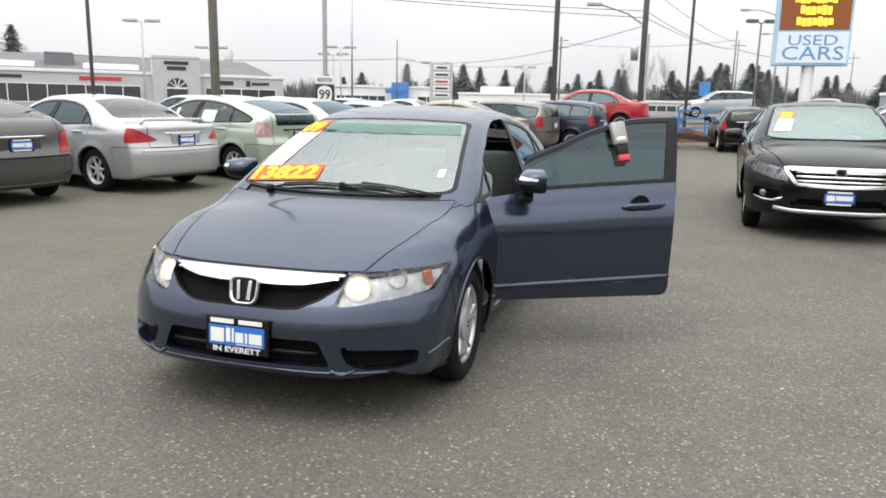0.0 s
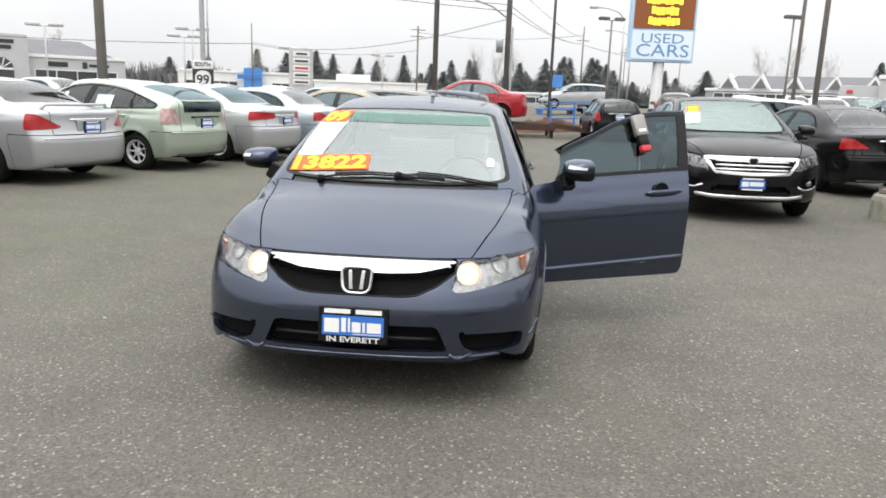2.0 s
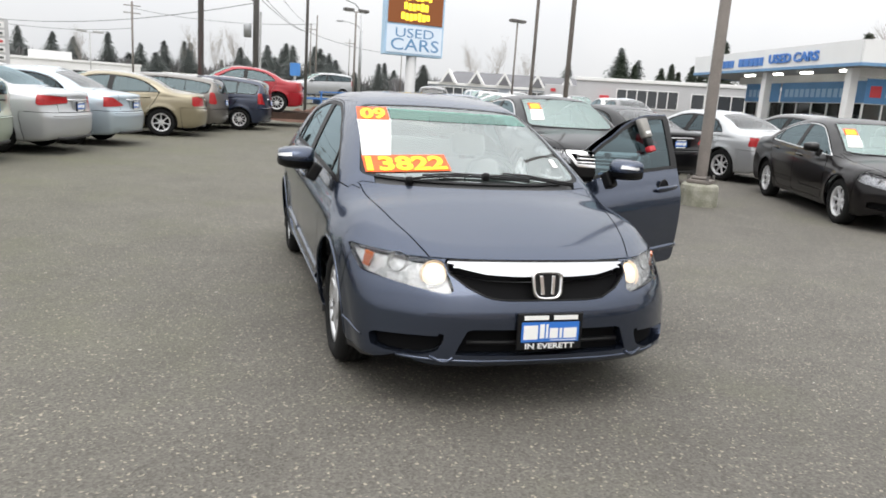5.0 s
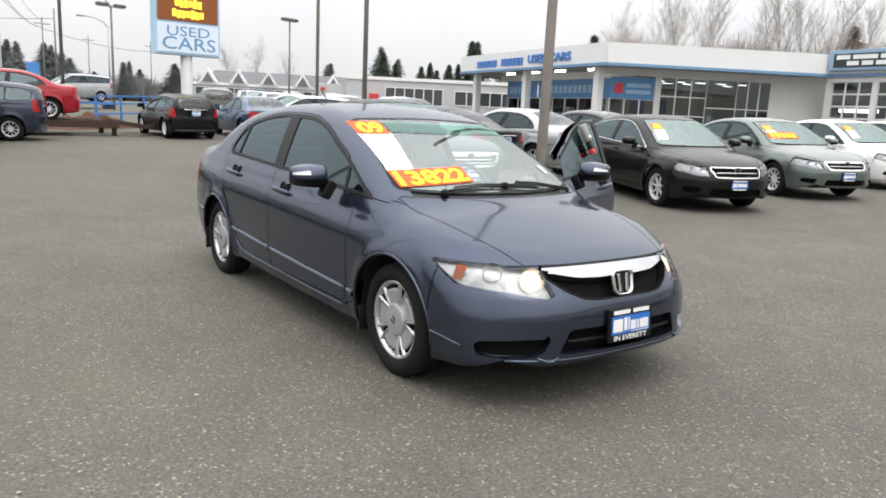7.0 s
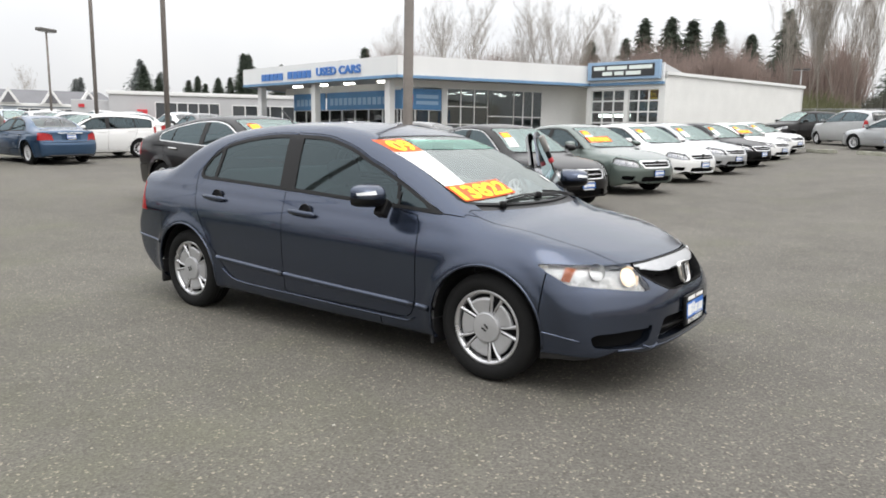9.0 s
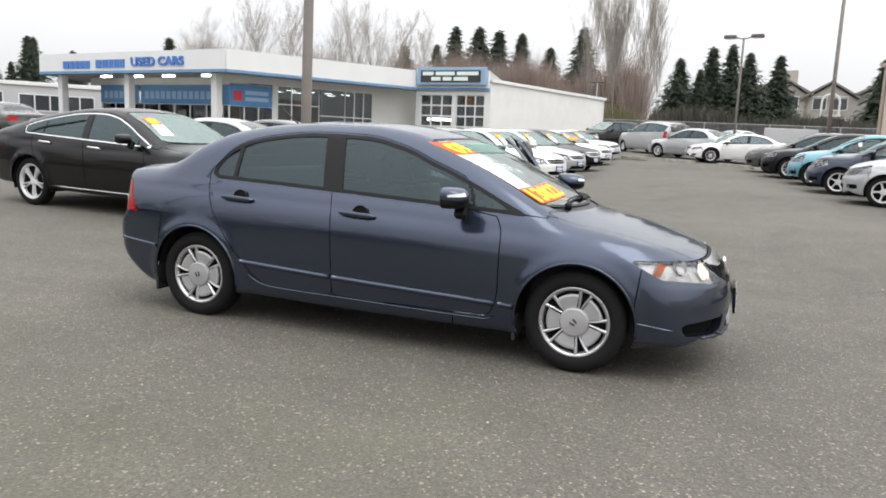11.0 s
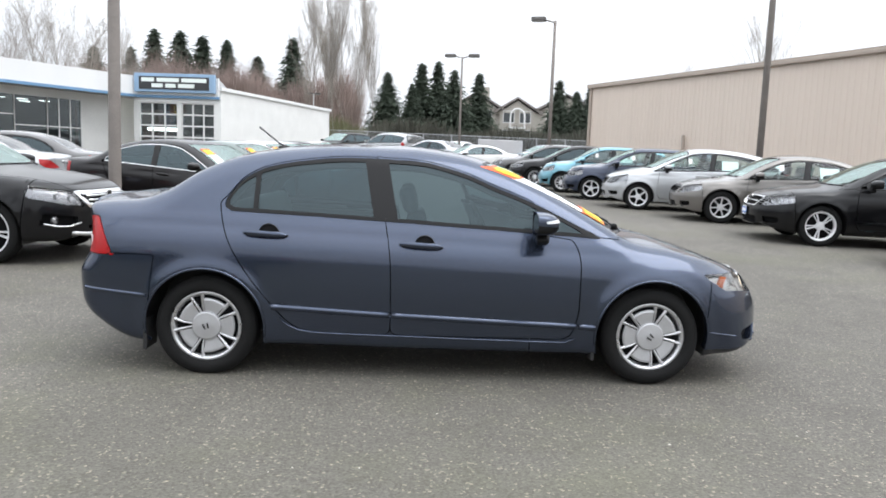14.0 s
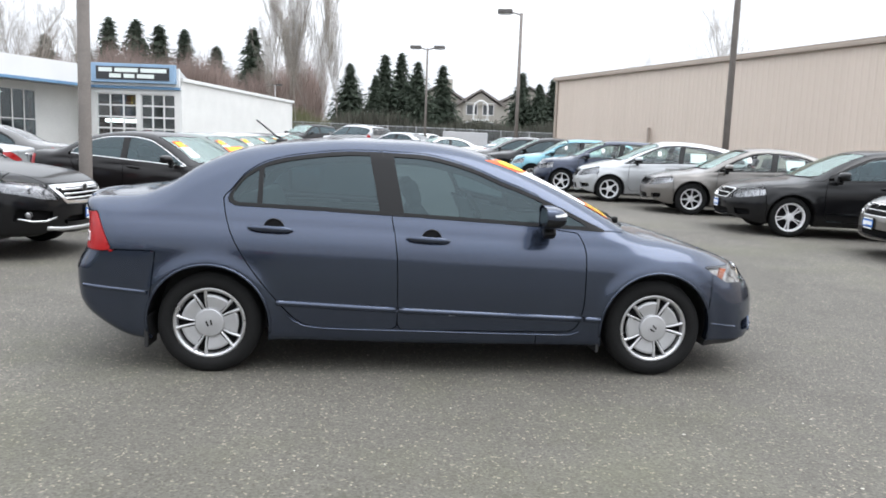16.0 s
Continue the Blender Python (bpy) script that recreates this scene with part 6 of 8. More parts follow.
# row by the tan building, noses out
lot_car("sedan_car", SEDAN, 0.80, -4.1, 62, "taupe", "grey-brown sedan parked nose out", 1, surround=0.012)
lot_car("sedan_car", SEDAN, 3.80, -4.2, 62, "black", "black sports sedan with bright five-spoke wheels", 1, rim="twin", surround=0.012)
lot_car("sedan_car", SEDAN, 6.90, -4.75, 62, "taupe", "grey-brown compact sedan with paper in its side window", 1, glass=M_CLEARSIDE, papers=True, surround_mat=M_TRIM, bars=(), plates=False, **CIV12)
lot_car("hatchback_car", HATCH, 9.55, -4.6, 62, "silver", "silver hatchback with bright five-spoke wheels", 1, rim="five", surround_mat=M_TRIM, plates=False, glass=M_CLEARSIDE, papers=True)
lot_car("hatchback_car", BOXY, 12.25, -4.85, 62, "navy", "navy hatchback with paper in its side window", 1, size=(0.96, 0.98, 0.93), glass=M_CLEARSIDE, papers=True, rim="five", plates=False)
lot_car("hatchback_car", BOXY, 14.90, -5.3, 62, "cyan", "light cyan-blue hatchback with clear side glass", 0, size=(0.92, 0.97, 0.93), glass=M_CLEARSIDE, papers=True)
lot_car("sedan_car", SEDAN, 17.60, -5.9, 62, "black", "black sedan near the end of the row", 0)
lot_car("sedan_car", SEDAN, 20.30, -6.3, 62, "grey", "dark grey sedan at the end of the row", 0)
lot_car("coupe_car", SEDAN, 27.2, -5.7, 88, "white", "white sports coupe with dark glass", 1, size=(0.92, 0.95, 0.90))
lot_car("sedan_car", SEDAN, 30.2, -4.6, 40, "silver", "pale gold-silver sedan parked beyond the coupe", 0)
lot_car("pickup_truck", BOXY, 35.8, -3.8, 20, "silver", "silver pickup with a canopy over its bed", 0, size=(1.25, 1.08, 1.12))
lot_car("estate_car", BOXY, 40.5, -2.0, 130, "brown", "dark brown wagon at the back of the lot", 0, size=(1.1, 1.04, 1.08))
# cars further back
back_cars = [("sedan_car", SEDAN, 40.0, -9.5, 130, "white", "white sedan parked before the fence"), ("sedan_car", SEDAN, 43.5, -17.5, 100, "ice", "pale blue sedan parked before the fence"),
             ("sedan_car", SEDAN, 16.5, 26.5, 150, "silver", "silver sedan in the second row"), ("estate_car", BOXY, 15.2, 29.5, 60, "taupe", "taupe estate car in the second row"),
             ("sedan_car", SEDAN, 20.5, 27.0, 62, "white", "white sedan in the second row"), ("sedan_car", SEDAN, 23.5, 25.5, 62, "grey", "dark grey sedan in the second row")]
far_cars = [lot_car(*c, 0)[0] for c in back_cars]
k = 0
for row in range(3):
    for q in range(7):
        x, y = 20 + 3.0 * q + 4.5 * row, 31.5 - 1.3 * q + 7.0 * row
        if (q + row * 3) % 5 == 4 or math.hypot(x - 32, y - 20) < 9 or x > 36:
            continue
        copy_thing(far_cars[(q * 2 + row) % len(far_cars)], on_ground(x, y, 62 + 180 * (row % 2)))
for q in range(5):
    copy_thing(far_cars[(q * 3 + 1) % len(far_cars)], on_ground(-9.5 + 2.7 * q * 0.9, 27.0 + 3.2 * q, 150))

# ---- buildings round the lot ----
M_TAN = striped("tan_sheet", (0.66, 0.565, 0.485), (0.58, 0.495, 0.42), 3)
M_TANTRIM = material("tan_trim", (0.36, 0.30, 0.25), 0.5, noise_scale=2, vary=0.1)
M_STUCCO = material("white_stucco", (0.74, 0.74, 0.72), 0.8, noise_scale=0.8, vary=0.10, bump=0.3, bump_scale=30)
M_FASCIA = striped("white_fascia", (0.80, 0.80, 0.79), (0.70, 0.71, 0.71), 0.8)
M_BLUETRIM = material("blue_trim", (0.15, 0.29, 0.47), 0.5, noise_scale=1, vary=0.15)
M_BANNER = material("blue_banner", (0.085, 0.235, 0.46), 0.55, noise_scale=0.6, vary=0.2)
M_LETTER = material("letter_blue", (0.06, 0.19, 0.52), 0.5)
M_SOFFIT = material("soffit", (0.42, 0.42, 0.42), 0.8, noise_scale=1, vary=0.1)
M_TUBE = material("lit_tube", (1, 1, 1), 0.5, emit=(1.0, 0.97, 0.88), power=9)
M_SHOPGLASS = glass("shop_glass", (0.55, 0.60, 0.61), 0.0, 1.6)
M_DARKROOM = material("shop_interior", (0.60, 0.59, 0.57), 0.8, noise_scale=0.7, vary=0.35)
M_MULLION = material("aluminium_frame", (0.74, 0.74, 0.73), 0.45, 0.1)
M_CONCRETE = material("concrete", (0.33, 0.32, 0.28), 0.85, noise_scale=5, vary=0.5, bump=0.5, bump_scale=45, second=(0.13, 0.135, 0.085))
M_GREYWALL = material("grey_wall", (0.50, 0.50, 0.51), 0.75, noise_scale=0.5, vary=0.1)
M_DARKROOF = material("roof_felt", (0.16, 0.16, 0.17), 0.85, noise_scale=0.5, vary=0.2)
M_SIGNBLACK = material("sign_black", (0.03, 0.032, 0.035), 0.45)
M_REDSIGN = material("red_sign", (0.55, 0.04, 0.05), 0.5)


def frame_to(a, b, z=0.0):
    """Local frame of a wall from a to b (plan): x along it, y into the building, z up."""
    a, b = Vector((*a, z)), Vector((*b, z))
    d = (b - a).normalized()
    return Matrix(((d.x, -d.y, 0, a.x), (d.y, d.x, 0, a.y), (0, 0, 1, z), (0, 0, 0, 1))), (b - a).length


def bars(parent, m, rows, mat, depth=0.03, name="lettering_bar"):
    """Unreadable or withheld writing as plain blocks: rows of (x0, x1, z0, z1)."""
    for x0, x1, z0, z1 in rows:
        solid(name, box(x0, -depth, z0, x1, 0, z1), mat, parent, "", False, m)


def glazing(parent, m, x0, x1, z0, z1, nx, nz, mat=None, rail=0.06):
    """Shop window: panes in an aluminium grid."""
    xs, zs = np.linspace(x0, x1, nx + 1), np.linspace(z0, z1, nz + 1)
    win = solid("window", box(x0, -0.045, z0 - rail / 2, x1, 0.045, z0 + rail / 2), M_MULLION, parent, "", False, m)
    for x in xs:
        solid("mullion", box(x - rail / 2, -0.05, z0, x + rail / 2, 0.05, z1), M_MULLION, win)
    for z in zs[1:]:
        solid("transom", box(x0, -0.045, z - rail / 2, x1, 0.045, z + rail / 2), M_MULLION, win)
    for i in range(nx):
        for j in range(nz):
            solid("pane", box(xs[i], -0.006, zs[j], xs[i + 1], 0.006, zs[j + 1]), mat or M_SHOPGLASS, win)
    return win


# ribbed metal shed
m_shed, _ = frame_to((23.2, -9.6), (-30, -15.35))
shed = thing("metal_shed", "tan ribbed sheet-metal shed with a darker eaves trim", "building", m_shed @ pose(0, 0, 0))
rib_v, rib_f, pitch, n = [], [], 0.20, 267
prof = []
for i in range(n):
    x = i * pitch
    prof += [(x, 0.0), (x + 0.13, 0.0), (x + 0.145, -0.012), (x + 0.185, -0.012)]
for x, y in prof:
    rib_v += [(x, y, -0.3), (x, y, 4.70)]
rib_f = [(2 * i, 2 * i + 2, 2 * i + 3, 2 * i + 1) for i in range(len(prof) - 1)]
solid("ribbed_wall", (rib_v, rib_f), M_TAN, shed)
solid("wall", box(0, 0.05, -0.3, 53.4, 14, 4.66), M_TAN, shed)
solid("eaves_trim", box(-0.15, -0.13, 4.70, 53.6, 0.06, 4.82, 0.02), M_TANTRIM, shed)
solid("corner_trim", box(-0.06, -0.07, -0.3, 0.10, 0.12, 4.7, 0.01), M_TANTRIM, shed)
solid("roof", prism([(-0.2, 4.78), (53.6, 4.78), (53.6, 4.88), (-0.2, 4.88)], 14.4, "xz", -0.1), M_TANTRIM, shed)
solid("downpipe", tube([(5.9, -0.12, -0.2), (5.9, -0.12, 2.6)], 0.06, 8), M_TANTRIM, shed)
solid("back_wall", moved(box(-0.02, 0.0, -0.3, 0.03, 14, 4.66), Matrix()), M_TAN, shed)

# used-car showroom: angled canopy on columns, glazed front, workshop wing
show = thing("showroom", "white flat-roofed showroom with blue trim and glazed front", "building")
LC, CC, RC, SC = (39.5, 34.1), (32.5, 19.3), (41.1, 10.0), (39.3, 5.5)
zf0, zf1 = 4.42, 5.62
outline = [LC, CC, RC, SC, (52, 4), (58, 14), (56, 36)]
solid("roof_slab", prism(outline, zf1 - zf0 - 0.06, "xy", zf0 + 0.03), M_SOFFIT, show)
for a, b in ((LC, CC), (CC, RC), (RC, SC), ((56, 36), LC)):
    m, ln = frame_to(a, b)
    flip = m @ pose(0, 0, 0)
    solid("fascia", box(-0.02, -0.10, zf0 + 0.14, ln + 0.02, 0.10, zf1), M_FASCIA, show, "", False, flip)
    solid("blue_edge", box(-0.04, -0.13, zf0, ln + 0.04, 0.12, zf0 + 0.15), M_BLUETRIM, show, "blue painted canopy edge", False, flip)
m, ln = frame_to(LC, CC)
# fascia wording
bars(show, m @ pose(0, -0.11, 0), [(2.5, 3.0, 4.72, 5.16), (3.1, 3.5, 4.72, 5.16), (3.6, 4.0, 4.72, 5.16), (4.1, 4.5, 4.72, 5.16), (4.6, 5.1, 4.72, 5.16),
                                   (5.7, 6.2, 4.74, 5.2), (6.3, 6.8, 4.74, 5.2), (6.9, 7.3, 4.74, 5.2), (7.4, 7.8, 4.74, 5.2), (7.9, 8.3, 4.74, 5.2)], M_LETTER, 0.05)
words("USED CARS", 0.66, M_LETTER, show, m @ pose(11.1, -0.16, 5.02, 90, 0, 0), depth=0.03, width=4.4, bold=0.02)
for x in (1.1, 7.6, 14.9):
    solid("column", box(x - 0.22, 0.5, -0.2, x + 0.22, 0.94, zf0, 0.03), M_WHITE, show, "", False, m)
for x in (4.4, 7.3, 10.1, 13.4):
    solid("soffit_light", box(x - 0.45, 1.4, zf0 - 0.08, x + 0.45, 1.6, zf0 + 0.02, 0.02), M_TUBE, show, "lit strip light", False, m)
back = m @ pose(0, 3.0, 0)
solid("knee_wall", box(1.0, 0, -0.2, 14.6, 0.2, 1.2), M_STUCCO, show, "", False, back)
glazing(show, back, 1.8, 14.4, 1.2, 2.85, 9, 1)
for x0, x1 in ((1.8, 5.6), (5.8, 13.9)):
    b_ = solid("banner", box(x0, -0.10, 2.86, x1, -0.05, 4.0), M_BANNER, show, "blue window banner", False, back)
    bars(b_, pose(0, -0.105, 0), [(x0 + 0.4 + 0.5 * k, x0 + 0.75 + 0.5 * k, 3.15, 3.62) for k in range(int((x1 - x0 - 1.2) / 0.5))], material("pale_blue", (0.30, 0.45, 0.62), 0.6), 0.01)
solid("header_wall", box(0.6, 0.0, 3.98, 15.0, 0.25, zf0 + 0.05), M_STUCCO, show, "", False, back)
m2, ln2 = frame_to(CC, RC)
fac = m2 @ pose(0, 1.6, 0)
b_ = solid("banner", box(0.8, -0.10, 2.75, 3.3, -0.05, 3.95), M_BANNER, show, "blue window banner with a red badge", False, fac)
solid("badge", box(1.0, -0.13, 3.05, 1.5, -0.10, 3.6, 0.01), M_REDSIGN, b_)
bars(b_, pose(0, -0.105, 0), [(1.7, 3.1, 3.40, 3.62), (1.7, 3.1, 3.05, 3.26)], material("pale_blue", (0.30, 0.45, 0.62), 0.6), 0.01)
glazing(show, fac, 0.8, 3.4, 1.0, 2.75, 3, 1)
glazing(show, fac, 3.7, 6.4, 0.9, 4.05, 3, 3)
glazing(show, fac, 6.4, 8.2, 0.9, 4.05, 1, 2)
glazing(show, fac, 8.2, 10.2, 0.9, 4.05, 3, 2)
for geo in (box(0.2, 0, -0.2, 3.4, 0.2, 1.0), box(3.4, 0, -0.2, 3.7, 0.2, 4.05), box(10.2, 0, -0.2, 14.0, 0.25, 4.05), box(0.2, 0, 4.05, 14.0, 0.2, 4.5)):
    solid("facade_wall", geo, M_STUCCO, show, "", False, fac)
for k in range(7):
    for row in range(2):
        solid("ceiling_tube", box(1.7 + 1.3 * k, 2.6 + 1.9 * row, 3.97, 2.3 + 1.3 * k, 2.67 + 1.9 * row, 4.0), M_TUBE, show, "", False, fac)
for x in (4.1, 5.6, 8.7):
    solid("poster_panel", box(x, 5.9, 1.2, x + 0.9, 5.96, 3.0), M_BANNER, show, "blue wall panel inside", False, fac)
for x, w_ in ((4.4, 1.1), (6.9, 0.8), (8.6, 1.2)):
    solid("sales_desk", box(x, 2.4, 0.85, x + w_, 3.0, 1.65, 0.03), M_MULLION, show, "", False, fac)
solid("shop_floor", prism([(41, 31), (36.5, 21.5), (35.2, 19.5), (42, 12), (56, 14), (55, 35)], 0.1, "xy", 0.75), M_DARKROOM, show)
solid("shop_back_wall", join(moved(box(0, 6.5, 0, 15, 6.7, 4.4), back), moved(box(3.2, 6.0, 0, 14, 6.2, 4.4), fac)), M_DARKROOM, show)
# workshop wing with roller doors and its sign
m3, ln3 = frame_to(RC, SC)
wing = m3
for geo in (box(-0.2, 0.05, -0.2, 0.1, 0.4, 4.15), box(2.35, 0.05, -0.2, 2.62, 0.4, 4.15), box(4.55, 0.05, -0.2, 4.95, 0.4, 4.15), box(-0.2, 0.05, 4.15, 4.95, 0.4, 4.7)):
    solid("wing_wall", geo, M_STUCCO, show, "", False, wing)
for x0, x1 in ((0.1, 2.35), (2.62, 4.55)):
    glazing(show, wing @ pose(0, 0.2, 0), x0, x1, 0.9, 4.15, 3, 5, None, 0.09)
solid("strip_light", box(0.2, 0.9, 2.55, 2.3, 1.1, 2.75), M_TUBE, show, "", False, wing)
solid("bay_back", box(0, 5, 0, 4.9, 5.2, 4.4), M_DARKROOM, show, "", False, wing)
sg = solid("wing_sign", box(0.05, -0.42, 4.72, 4.75, -0.12, 5.78, 0.03), material("sign_frame_blue", (0.27, 0.40, 0.56), 0.5, noise_scale=1, vary=0.1), show, "blue-framed sign box with dark face", False, wing)
solid("sign_face", box(0.35, -0.45, 4.88, 4.45, -0.42, 5.6), M_SIGNBLACK, sg)
bars(sg, pose(0, -0.45, 0), [(0.5, 1.25, 5.30, 5.52), (1.4, 2.7, 5.30, 5.52), (2.85, 4.3, 5.30, 5.52), (1.1, 1.75, 4.98, 5.2), (1.9, 2.5, 4.98, 5.2), (2.65, 3.6, 4.98, 5.2)], material("sign_green_white", (0.78, 0.84, 0.80), 0.5), 0.012)
m4, ln4 = frame_to(SC, (53.3, -3.4))
solid("annex_wall", box(0.3, 0, -0.2, ln4, 0.3, 4.95), M_STUCCO, show, "", False, m4)
solid("annex_roof", box(0.2, -0.12, 4.95, ln4 + 0.1, 8, 5.14), M_FASCIA, show, "", False, m4)
solid("annex_end", box(ln4 - 0.2, 0.0, -0.2, ln4, 8, 4.95), M_STUCCO, show, "", False, m4)


def shop(name, a, b, z0, top, label, bands, wall=None, roof_h=0.0, deep=14):
    """A low street building: walls, parapet, shop windows, fascia pieces."""
    m, ln = frame_to(a, b)
    t = thing(name, label, "building", m)
    w = wall or M_GREYWALL
    solid("wall", box(0, 0, z0 - 1.0, ln, deep, top), w, t)
    solid("parapet", box(-0.15, -0.15, top - 0.25, ln + 0.15, deep + 0.15, top + 0.08, 0.03), M_WHITE, t)
    for x0, x1, z_0, z_1, nx in bands:
        win = solid("window", box(x0, -0.04, z_0, x1, -0.01, z_1), M_SHOPGLASS_DARK, t)
        solid("window_frame", join(*([box(x0 + (x1 - x0) * k / nx - 0.05, -0.10, z_0, x0 + (x1 - x0) * k / nx + 0.05, -0.02, z_1) for k in range(nx + 1)] + [box(x0, -0.1, z_0 - 0.05, x1, -0.02, z_0 + 0.05), box(x0, -0.1, z_1 - 0.05, x1, -0.02, z_1 + 0.05)])), M_MULLION, win)
    if roof_h:
        solid("roof", ([(0.5, 1.5, top), (ln - 0.5, 1.5, top), (ln - 3, deep / 2, top + roof_h), (3, deep / 2, top + roof_h), (ln - 0.5, deep - 1, top), (0.5, deep - 1, top)],
                       [(0, 1, 2, 3), (3, 2, 4, 5), (1, 4, 2), (0, 3, 5)]), M_DARKROOF, t)
    return t, m, ln


M_SHOPGLASS_DARK = material("dark_shop_window", (0.05, 0.055, 0.06), 0.08, spec=0.7)
# dealership over the road, with an arched entrance gable
d1, md, ld = shop("dealership", (-62, 74), (-20.5, 92.8), 1.0, 4.75, "long pale-grey dealership with an arched entrance gable", [(2, 29, 1.2, 3.2, 14), (36.2, 44.6, 1.2, 3.2, 4)], M_GREYWALL, 2.2, 20)
solid("gable", box(30.3, -0.8, 0, 35.6, 2.0, 6.75, 0.03), M_GREYWALL, d1)
arch_pts = [(-1.15, 1.0), (1.15, 1.0)] + [(1.15 * math.cos(t), 3.1 + 1.15 * math.sin(t)) for t in np.linspace(0, math.pi, 13)]
arch_w = solid("arched_window", prism(arch_pts, 0.06, "xz", -0.88), M_SHOPGLASS_DARK, d1, "", False, pose(32.95, 0, 0))
solid("fan_bars", join(*[tube([(0, -0.9, 3.1), (1.1 * math.cos(t), -0.9, 3.1 + 1.1 * math.sin(t))], 0.05, 5) for t in np.linspace(0.05, math.pi - 0.05, 6)], box(-1.15, -0.93, 2.98, 1.15, -0.86, 3.1)), M_WHITE, arch_w)
bars(d1, pose(0, -0.81, 0), [(31.6, 34.3, 5.75, 6.15), (31.9, 34.0, 5.15, 5.55)], M_SIGNBLACK, 0.05)
bars(d1, pose(0, -0.02, 0), [(12.5, 17.0, 3.75, 4.1), (37.4, 39.5, 3.6, 4.1), (41.0, 41.5, 3.5, 4.2), (41.7, 43.8, 3.7, 4.0)], M_SIGNBLACK, 0.05)
bars(d1, pose(0, -0.02, 0), [(22.6, 27.0, 3.72, 4.12)], M_REDSIGN, 0.05)
for x in (8, 19):
    solid("roof_unit", box(x, 4, 5.2, x + 3, 6.5, 6.9, 0.08), M_DARKROOF, d1)
    solid("skylight", moved(box(0, 0, 0, 6, 0.15, 1.8), pose(x + 4, 2.6, 4.95, -62)), M_GREYWALL, d1)
# dealership with a blue corner tower
d2, _, _ = shop("dealership", (-17, 108.7), (-1, 110), 1.0, 4.4, "white dealership with a blue corner tower", [(0.8, 8.0, 1.2, 3.0, 6), (12.8, 15.5, 1.2, 3.0, 2)], M_WHITE)
solid("tower", box(8.9, -0.9, 0, 11.4, 2, 4.95, 0.05), material("tower_blue", (0.07, 0.24, 0.60), 0.5, noise_scale=0.5, vary=0.1), d2, "blue corner tower")
bars(d2, pose(0, -0.92, 0), [(8.0, 11.4, 3.4, 3.95)], M_LETTER, 0.05)
d3, _, _ = shop("shop_building", (2, 120.2), (20, 118.5), 1.2, 3.9, "low white flat-roofed shops across the road", [(1, 6, 1.6, 2.6, 4), (9, 16, 1.6, 2.6, 5)], M_WHITE)
solid("raised_block", box(3.5, 1, 3.8, 9, 6, 5.0, 0.05), M_WHITE, d3)
for x in (1.0, 4.6, 8.0, 13.0):
    solid("awning_post", box(x, -1.2, 0.4, x + 0.15, -1.05, 3.6), M_WHITE, d3)
d5, _, _ = shop("shop_building", (24, 122), (46, 118), 1.2, 3.2, "long low pale shop row across the road", [(1, 20, 1.5, 2.5, 12)], M_GREYWALL)
# low grey-blue complex with three small gables
d4, _, _ = shop("motor_store", (50.5, 86), (68.5, 71), 1.5, 4.1, "grey-blue store with small white gables", [(1.0, 9.5, 2.6, 3.6, 7), (11, 22, 2.6, 3.6, 9)], material("blue_grey_wall", (0.30, 0.33, 0.37), 0.8, noise_scale=0.5, vary=0.12), 1.9, 12)
for x in (2.6, 6.4, 10.2, 14.6, 18.6):
    solid("gable", prism([(x - 1.15, 4.15), (x + 1.15, 4.15), (x, 6.0)], 3, "xz", -0.3), M_WHITE, d4)
    solid("gable_inset", prism([(x - 0.75, 4.25), (x + 0.75, 4.25), (x, 5.5)], 0.1, "xz", -0.38), M_DARKROOF, d4)
# white dealership with a red portal
d6, _, _ = shop("dealership", (48.5, 55.2), (60.5, 40.5), 1.5, 4.8, "pale grey dealership with a red entrance portal", [(4.0, 9.8, 2.2, 3.9, 6), (11, 17, 2.4, 3.8, 5)], M_GREYWALL)
solid("portal", box(2.4, -0.5, 0.8, 3.3, 0.4, 3.2, 0.04), M_REDSIGN, d6, "red entrance portal")
solid("sign_wall", box(-3.2, 0.5, 0.8, 1.2, 4, 4.0, 0.04), M_GREYWALL, d6)
bars(d6, pose(0, 0.48, 0), [(-2.6, -2.1, 3.3, 3.6)], M_REDSIGN, 0.05)

